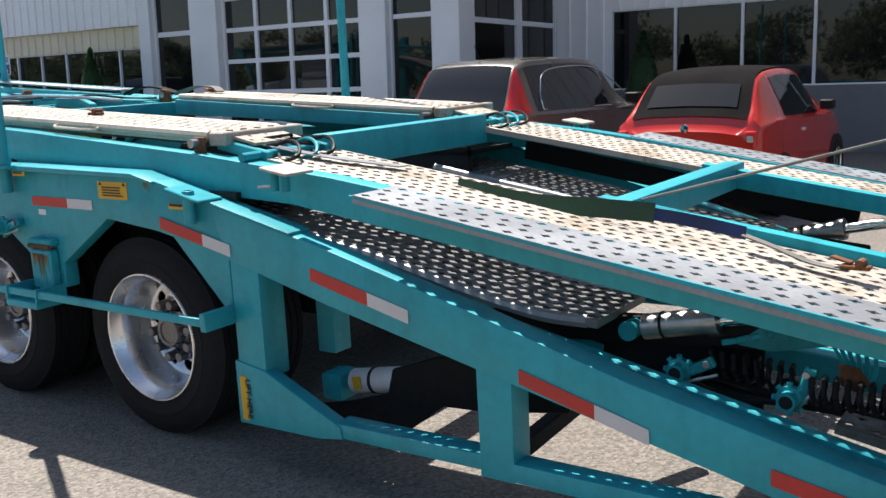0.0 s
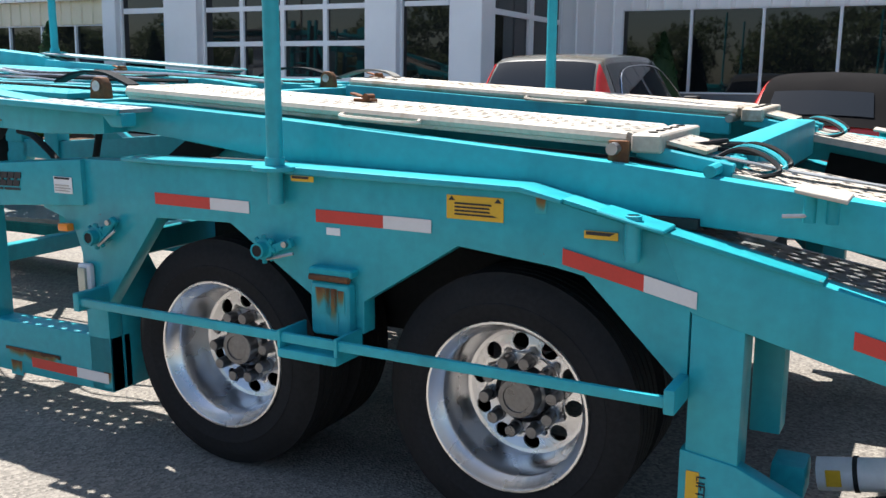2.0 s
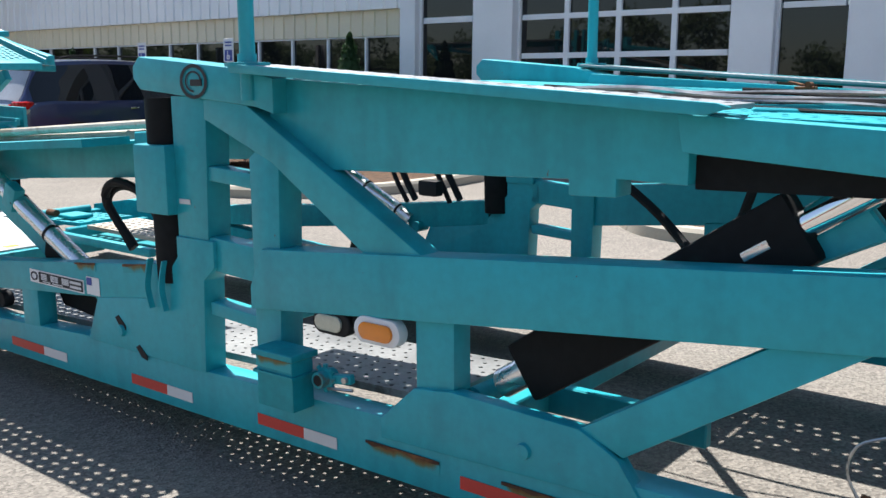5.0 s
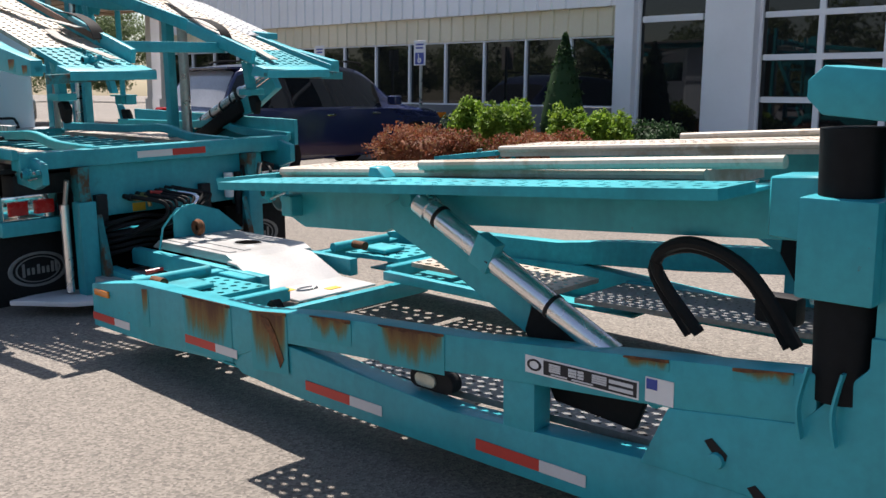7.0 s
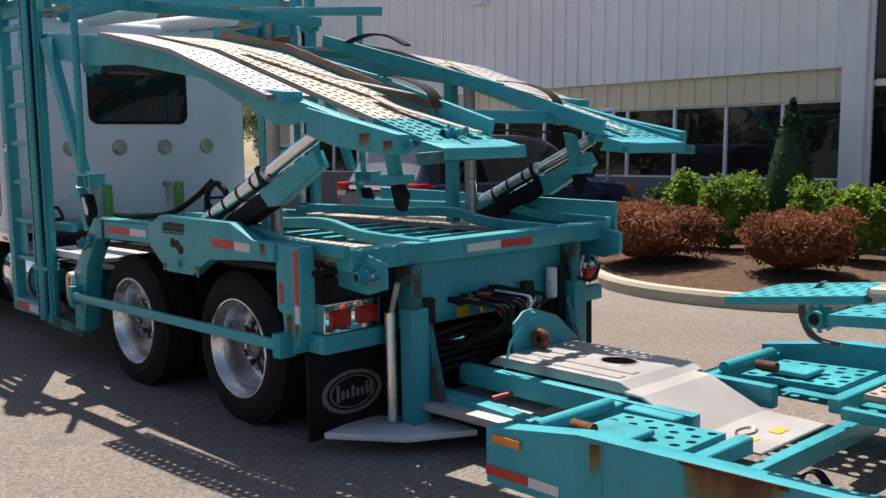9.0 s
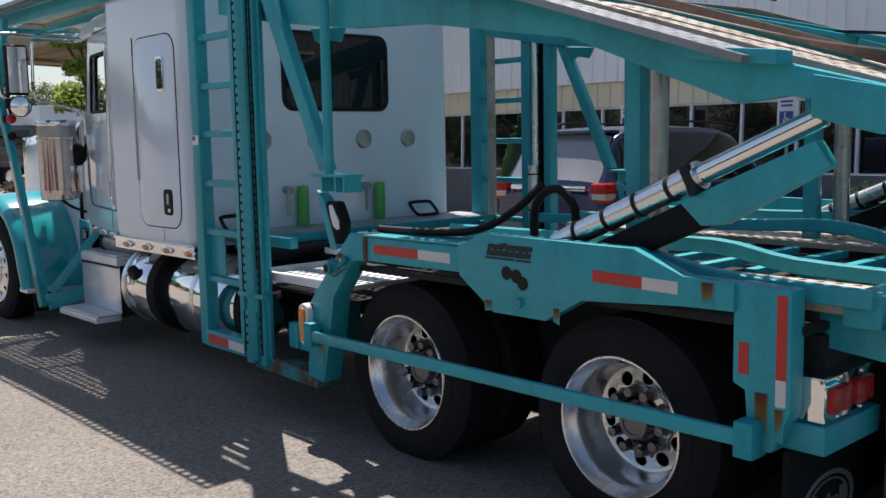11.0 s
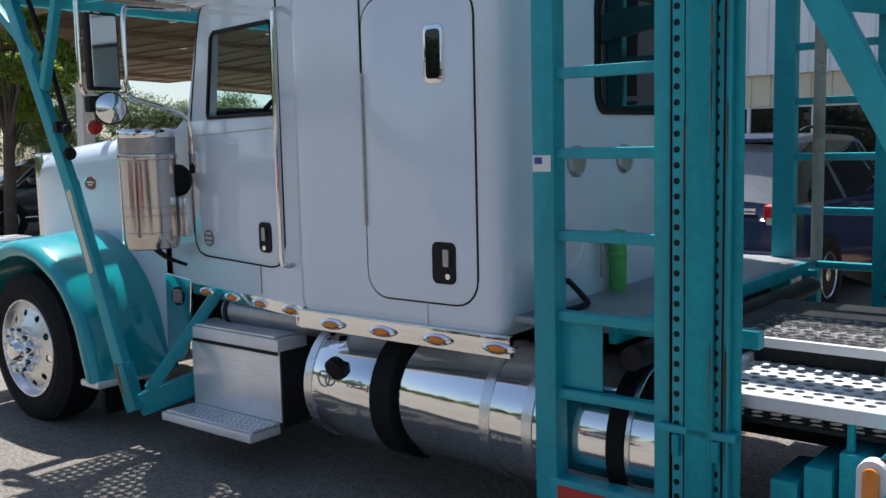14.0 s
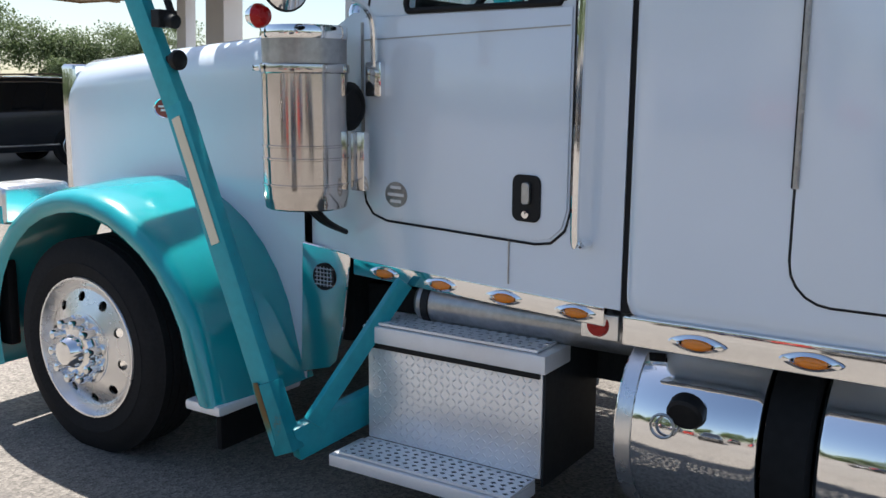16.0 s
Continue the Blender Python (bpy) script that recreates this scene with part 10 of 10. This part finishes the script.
P_BROWN = car_paint("taupe_car_paint", (0.095, 0.09, 0.075), 0.25)
P_RED = car_paint("red_car_paint", (0.50, 0.022, 0.012), 0.2)
P_BLUE = car_paint("navy_car_paint", (0.012, 0.020, 0.075), 0.2)
P_GREY = car_paint("grey_car_paint", (0.022, 0.023, 0.027), 0.2)
P_BLACK = car_paint("black_truck_paint", (0.008, 0.008, 0.010), 0.2)
P_WHITE = car_paint("white_van_paint", (0.62, 0.63, 0.65), 0.25)
CLOTH = surface("black_fabric_roof", (0.007, 0.0065, 0.007), 0.95, vary=0.15, big=3, fine=120, relief=0.3, spec=0.08)
TAILRED = surface("bright_red_lens", (0.62, 0.022, 0.022), 0.15, vary=0.05, big=20, fine=150, relief=0.2, coat=0.4)
# pale base colour paints in the bright sky mirrored by the rear window
SKYGLASS = surface("sky_painted_rear_glass", (0.22, 0.23, 0.25), 0.12, vary=0.15, big=1.2, relief=0.0, coat=0.8, rvary=0.03)

# taupe compact SUV, rear towards the truck
suv, sb = car("compact_suv", "dark taupe compact SUV with tall red tail lamps, parked", [
    (0.0, 0.74, 0.42, 0.86, 0.72, 0.92, 0.60), (0.10, 0.82, 0.34, 0.98, 0.79, 1.06, 0.70), (0.52, 0.87, 0.28, 1.05, 0.83, 1.60, 0.62), (1.1, 0.88, 0.27, 1.04, 0.85, 1.68, 0.62),
    (2.2, 0.88, 0.27, 1.02, 0.85, 1.67, 0.62), (2.75, 0.88, 0.27, 1.00, 0.84, 1.56, 0.60), (3.45, 0.87, 0.28, 0.98, 0.82, 1.06, 0.66), (4.2, 0.82, 0.32, 0.86, 0.76, 0.92, 0.60), (4.45, 0.66, 0.40, 0.66, 0.60, 0.70, 0.45)],
    P_BROWN, (-6.42, 9.45, gz(9.45, -6.42)), 0, [
        ("rear_window", 1.1, 1.92, 7, 11, CARGLASS, 0.006, (1,)), ("tail_lamp", 0.9, 1.98, 5, 6.67, TAILRED, 0.008, (1, -1), "tall red tail lamp"),
        ("side_window", 2.2, 3.0, 5, 6, CARGLASS, 0.005), ("side_window", 3.06, 3.95, 5, 6, CARGLASS, 0.005), ("side_window", 4.02, 4.8, 5, 6, CARGLASS, 0.005), ("windscreen", 5.15, 5.9, 7, 9, CARGLASS, 0.006)],
    wheels=(0.85, 3.5), wr=0.35)
cbox("bumper", sb, -0.80, 0.80, -0.06, 0.12, 0.42, 0.66, BLACK, 0.04)
cbox("plate", sb, -0.16, 0.16, -0.012, 0.0, 0.78, 0.90, LABEL, 0.004)
cbox("plate_text", sb, -0.12, 0.12, -0.016, -0.0125, 0.815, 0.865, BLUEINK, 0)
part("antenna", rod(B(), (0.0, 0.75, 1.64), (0.0, 0.62, 1.86), 0.006, 6), BLACK, sb)
part("wiper", rod(B(), (-0.05, 0.16, 1.10), (0.30, 0.16, 1.14), 0.012, 6), BLACK, sb)
for sd in (1, -1):
    cbox("wing_mirror", sb, sd * 0.98 - 0.10, sd * 0.98 + 0.10, 3.05, 3.22, 1.02, 1.16, BLACK, 0.03, "", 3)
    cbox("door_handle", sb, sd * 0.885 - 0.02, sd * 0.885 + 0.02, 1.55, 1.72, 0.90, 0.93, P_BROWN, 0.008)
    cbox("door_handle", sb, sd * 0.885 - 0.02, sd * 0.885 + 0.02, 2.50, 2.67, 0.89, 0.92, P_BROWN, 0.008)
    part("window_trim", pipe(B(), [(sd * 0.835, 0.80, 1.07), (sd * 0.765, 0.85, 1.30), (sd * 0.69, 1.15, 1.525), (sd * 0.675, 2.2, 1.55), (sd * 0.72, 2.75, 1.42), (sd * 0.835, 3.30, 1.04), (sd * 0.845, 2.2, 1.03), (sd * 0.835, 0.80, 1.07)], 0.008, 6), CHROME, sb)

# small red convertible
fia, fb = car("small_convertible", "small red hatch car with a black fabric roof, parked", [
    (0.0, 0.70, 0.40, 0.82, 0.66, 0.88, 0.54), (0.08, 0.76, 0.32, 0.95, 0.72, 1.02, 0.64), (0.50, 0.80, 0.27, 1.00, 0.76, 1.40, 0.58), (1.05, 0.815, 0.25, 0.98, 0.78, 1.48, 0.56),
    (1.75, 0.815, 0.25, 0.96, 0.78, 1.46, 0.56), (2.15, 0.81, 0.25, 0.95, 0.77, 1.36, 0.55), (2.75, 0.80, 0.26, 0.92, 0.74, 0.98, 0.60), (3.3, 0.75, 0.30, 0.78, 0.66, 0.84, 0.50), (3.55, 0.60, 0.38, 0.58, 0.50, 0.62, 0.38)],
    P_RED, (-3.50, 9.35, gz(9.35, -3.5)), 0, [
        ("fabric_roof", 1.02, 4.6, 7, 9, CLOTH, 0.012, (1, -1), "black fabric roof"), ("rear_window", 1.32, 1.68, 7.67, 10.33, CARGLASS, 0.024, (1,), "rear window set in the fabric"),
        ("side_window", 2.45, 3.2, 5, 6, CARGLASS, 0.005), ("side_window", 3.28, 4.75, 5, 6, CARGLASS, 0.005), ("windscreen", 5.1, 5.9, 7, 9, CARGLASS, 0.006)],
    wheels=(0.62, 2.9), wr=0.29)
cbox("bumper", fb, -0.74, 0.74, -0.05, 0.10, 0.36, 0.58, P_RED, 0.05, "", 3)
part("badge", lathe(B(), [(0.045, 0.0), (0.04, -0.012), (0.001, -0.014)], 20, 'Y', (0.0, -0.002, 0.92)), CHROME, fb, "round chrome badge")
part("roof_lamp", soften(box(B(), -0.18, 0.18, 0.50, 0.53, 1.395, 1.42), 0.008, 2), REDLENS, fb)
cbox("plate", fb, -0.15, 0.15, -0.062, -0.05, 0.42, 0.53, LABEL, 0.004)
cbox("plate_text", fb, -0.11, 0.11, -0.066, -0.0625, 0.455, 0.50, INK, 0)
for sd in (1, -1):
    t = cbox("tail_lamp", fb, sd * 0.665 - 0.07, sd * 0.665 + 0.05, 0.0, 0.09, 0.74, 0.90, TAILRED, 0.03, "red tail lamp with a pale centre", 3)
    cbox("lamp_core", t, sd * 0.665 - 0.045, sd * 0.665 + 0.025, -0.006, 0.05, 0.785, 0.855, CLEARLENS, 0.02, "", 2)
    cbox("wing_mirror", fb, sd * 0.87 - 0.09, sd * 0.87 + 0.07, 2.12, 2.22, 0.97, 1.08, BLACK, 0.03, "", 3)
    cbox("door_handle", fb, sd * 0.815 - 0.015, sd * 0.815 + 0.015, 1.35, 1.50, 0.80, 0.83, CHROME, 0.006)

# large navy SUV
blu, bb = car("large_suv", "dark navy blue full-size SUV with a chrome tailgate strip, parked", [
    (0.0, 0.84, 0.45, 0.96, 0.80, 1.02, 0.70), (0.10, 0.93, 0.36, 1.10, 0.88, 1.17, 0.80), (0.45, 0.97, 0.30, 1.15, 0.91, 1.72, 0.72), (1.1, 0.98, 0.28, 1.14, 0.93, 1.82, 0.72),
    (2.5, 0.98, 0.28, 1.12, 0.93, 1.80, 0.72), (3.1, 0.98, 0.28, 1.10, 0.92, 1.66, 0.68), (3.8, 0.97, 0.30, 1.06, 0.90, 1.16, 0.74), (4.8, 0.92, 0.34, 0.94, 0.82, 1.00, 0.66), (5.1, 0.72, 0.42, 0.70, 0.62, 0.76, 0.5)],
    P_BLUE, (-21.55, 8.25, gz(8.25, -21.55)), 0, [
        ("rear_window", 1.1, 1.92, 7, 11, SKYGLASS, 0.006, (1,), "pale reflecting rear window"), ("side_window", 1.5, 2.5, 5, 6, CARGLASS, 0.005), ("side_window", 2.58, 3.5, 5, 6, CARGLASS, 0.005), ("side_window", 3.58, 4.4, 5, 6, CARGLASS, 0.005), ("side_window", 4.46, 5.2, 5, 6, CARGLASS, 0.005), ("windscreen", 5.15, 5.9, 7, 9, CARGLASS, 0.006)],
    wheels=(1.0, 4.05), wr=0.38)
cbox("chrome_strip", bb, -0.62, 0.62, 0.0, 0.06, 1.06, 1.12, CHROME, 0.012, "chrome tailgate strip")
cbox("plate", bb, -0.17, 0.17, -0.012, 0.0, 0.84, 0.97, LABEL, 0.004)
cbox("plate_text", bb, -0.13, 0.13, -0.016, -0.0125, 0.88, 0.93, INK, 0)
cbox("bumper", bb, -0.90, 0.90, -0.06, 0.12, 0.45, 0.72, P_BLUE, 0.05, "", 3)
for sd in (1, -1):
    t = cbox("tail_lamp", bb, sd * 0.82 - 0.13, sd * 0.82 + 0.11, 0.0, 0.28, 0.92, 1.16, REDLENS, 0.04, "red and clear tail lamp", 3)
    cbox("lamp_clear", t, sd * 0.82 - 0.10, sd * 0.82 + 0.115, -0.004, 0.24, 0.96, 1.04, CLEARLENS, 0.02)
    part("roof_rail", pipe(B(), [(sd * 0.70, 0.9, 1.84), (sd * 0.72, 1.3, 1.89), (sd * 0.72, 2.8, 1.85), (sd * 0.70, 3.0, 1.78)], 0.018, 6), BLACK, bb)
    cbox("wing_mirror", bb, sd * 1.08 - 0.11, sd * 1.08 + 0.11, 3.35, 3.52, 1.12, 1.28, P_BLUE, 0.04, "", 3)
    for y in (2.0, 3.0):
        cbox("door_handle", bb, sd * 0.98 - 0.02, sd * 0.98 + 0.02, y, y + 0.18, 0.98, 1.01, CHROME, 0.006)
    cbox("front_marker", bb, sd * 0.86 - 0.04, sd * 0.86 + 0.06, 4.70, 4.92, 0.82, 0.94, AMBER, 0.02)
cbox("spoiler", bb, -0.66, 0.66, 0.34, 0.60, 1.745, 1.785, P_BLUE, 0.012)

# dark grey SUV across the lot, nose towards the truck
gry, gb = car("family_suv", "dark grey family SUV with a wide chrome grille, parked", [
    (0.0, 0.84, 0.45, 0.96, 0.80, 1.02, 0.70), (0.10, 0.92, 0.36, 1.10, 0.87, 1.17, 0.80), (0.45, 0.95, 0.30, 1.13, 0.89, 1.66, 0.70), (1.1, 0.96, 0.28, 1.12, 0.91, 1.74, 0.70),
    (2.5, 0.96, 0.28, 1.10, 0.91, 1.73, 0.70), (3.1, 0.96, 0.28, 1.08, 0.90, 1.60, 0.66), (3.8, 0.95, 0.30, 1.04, 0.88, 1.12, 0.74), (4.7, 0.92, 0.34, 0.96, 0.84, 1.02, 0.68), (4.95, 0.84, 0.40, 0.84, 0.76, 0.90, 0.6)],
    P_GREY, (-37.7, 12.75, gz(12.75, -37.7)), 172, [
        ("rear_window", 1.1, 1.92, 7, 9, CARGLASS, 0.006), ("side_window", 1.5, 2.5, 5, 6, CARGLASS, 0.005), ("side_window", 2.58, 3.5, 5, 6, CARGLASS, 0.005), ("side_window", 3.58, 5.1, 5, 6, CARGLASS, 0.005), ("windscreen", 5.15, 5.9, 7, 9, CARGLASS, 0.006)],
    wheels=(1.0, 3.95), wr=0.37)
gl = cbox("grille", gb, -0.52, 0.52, 4.86, 4.99, 0.58, 0.92, CHROME, 0.03, "wide chrome grille", 3)
for k in range(5):
    cbox("grille_slot", gl, -0.46, 0.46, 4.985, 4.995, 0.61 + 0.058 * k, 0.64 + 0.058 * k, BLACK, 0)
for sd in (1, -1):
    cbox("headlamp", gb, sd * 0.70 - 0.15, sd * 0.70 + 0.14, 4.72, 4.95, 0.78, 0.92, CLEARLENS, 0.03, "", 3)
    cbox("chrome_sill", gb, sd * 0.965 - 0.012, sd * 0.965 + 0.012, 1.3, 3.6, 0.40, 0.43, CHROME, 0.004)
    part("window_trim", pipe(B(), [(sd * 0.92, 0.6, 1.14), (sd * 0.80, 0.9, 1.55), (sd * 0.75, 1.3, 1.64), (sd * 0.75, 2.6, 1.62), (sd * 0.80, 3.1, 1.48), (sd * 0.90, 3.7, 1.08)], 0.014, 6), CHROME, gb)
    part("roof_rail", pipe(B(), [(sd * 0.68, 0.9, 1.76), (sd * 0.70, 1.3, 1.80), (sd * 0.70, 2.8, 1.77)], 0.018, 6), CHROME, gb)
    cbox("wing_mirror", gb, sd * 1.06 - 0.11, sd * 1.06 + 0.11, 3.35, 3.52, 1.10, 1.26, P_GREY, 0.04, "", 3)


# big rigs far across the lot
def rig(x, y, paint, label, turn):
    root = thing("parked_truck", label, "truck", "far trucks")
    root.matrix_basis = Matrix.Translation((x, y, gz(y, x))) @ Matrix.Rotation(radians(turn), 4, 'Z')
    cbox("hood", root, -0.75, 0.75, 0.3, 2.3, 0.9, 1.75, paint, 0.12, "", 3)
    cb = cbox("cab", root, -1.05, 1.05, 2.2, 3.9, 0.9, 2.75, paint, 0.12, "", 3)
    cbox("windscreen", cb, -0.9, 0.9, 2.18, 2.24, 1.85, 2.5, CARGLASS, 0.02)
    for sd in (1, -1):
        cbox("side_window", cb, sd * 1.05 - 0.01, sd * 1.05 + 0.01, 2.5, 3.3, 1.85, 2.45, CARGLASS, 0.005)
        cbox("fender", root, sd * 0.9 - 0.3, sd * 0.9 + 0.3, 0.35, 1.7, 0.85, 1.15, paint, 0.12, "", 3)
        cbox("headlamp", root, sd * 0.85 - 0.18, sd * 0.85 + 0.18, 0.28, 0.40, 0.95, 1.15, CLEARLENS, 0.03)
        for y0 in (1.0, 5.2, 6.5):
            w = part("wheel", lathe(B(), [(0.30, 0.0), (0.26, 0.02), (0.001, -0.02)], 20, 'X'), POLISH, root, "", Matrix.Translation((sd * 1.12, y0, 0.5)))
            part("tyre", lathe(B(), [(0.29, 0.0), (0.45, 0.02), (0.5, -0.04), (0.5, -0.26), (0.3, -0.28)] if sd > 0 else [(0.29, 0.0), (0.45, -0.02), (0.5, 0.04), (0.5, 0.26), (0.3, 0.28)], 24, 'X'), RUBBER, w)
    g = cbox("grille", root, -0.55, 0.55, 0.22, 0.32, 0.85, 1.70, CHROME, 0.03, "chrome grille")
    for k in range(6):
        cbox("grille_bar", g, -0.5 + 0.17 * k, -0.42 + 0.17 * k, 0.205, 0.222, 0.9, 1.65, BLACK, 0)
    cbox("bumper", root, -1.2, 1.2, 0.0, 0.25, 0.35, 0.75, CHROME, 0.05, "chrome bumper", 3)
    cbox("chassis", root, -0.5, 0.5, 0.5, 7.2, 0.55, 0.85, DARKSTEEL, 0.02)


rig(-57.0, 11.0, P_BLACK, "black conventional truck with chrome grille, parked far off", 25)
rig(-62.0, 12.5, P_WHITE, "white conventional truck with chrome grille, parked far off", 25)
box_tr = thing("box_trailer", "long white box trailer parked far across the lot", "trailer", at=(-72, 18, gz(18, -72)))
cbox("body", box_tr, -78, -66, 16.8, 19.2, 1.4, 4.4, P_WHITE, 0.04)
for x in (-76, -74.7):
    cbox("wheel", box_tr, x - 0.48, x + 0.48, 16.9, 17.2, 0.45, 1.38, RUBBER, 0.25, "", 4)
cbox("legs", box_tr, -68, -67.7, 16.9, 19.1, 0.4, 1.42, DARKSTEEL, 0.02)
curbed_island("far_island", [(-43.6, 8.4), (-42.6, 7.6), (-41.2, 7.5), (-40.3, 8.3), (-40.4, 10.6), (-41.6, 11.4), (-43.2, 11.0)], "a planted lot divider")
shrub("hedge_shrub", -41.9, 8.7, 1.0, 0.75, leaf_mat("brown_hedge_leaves", (0.05, 0.035, 0.018), (0.09, 0.06, 0.03), (0.10, 0.09, 0.04)), "clipped brownish hedge shrub in a kerbed lot divider", "hedges", 61, 0.06, 2600)

# unseen cars added across the lot, facing the truck, for chrome to reflect
for k, (ob, x, y, turn) in enumerate(((suv, -30.5, -15.0, 180), (blu, -27.2, -15.2, 180), (fia, -24.4, -14.0, 180), (gry, -20.9, -10.2, 0), (suv, -17.5, -14.8, 180), (fia, -14.2, -14.2, 180), (blu, -10.8, -15.0, 180), (gry, -6.6, -10.3, 0), (suv, -2.6, -14.9, 180), (blu, 1.4, -15.1, 180))):
    m = Matrix.Translation((x, y, gz(y, x))) @ Matrix.Rotation(radians(turn), 4, 'Z')
    tagged(copy_thing(ob, m), "", "", "cars across the lot")
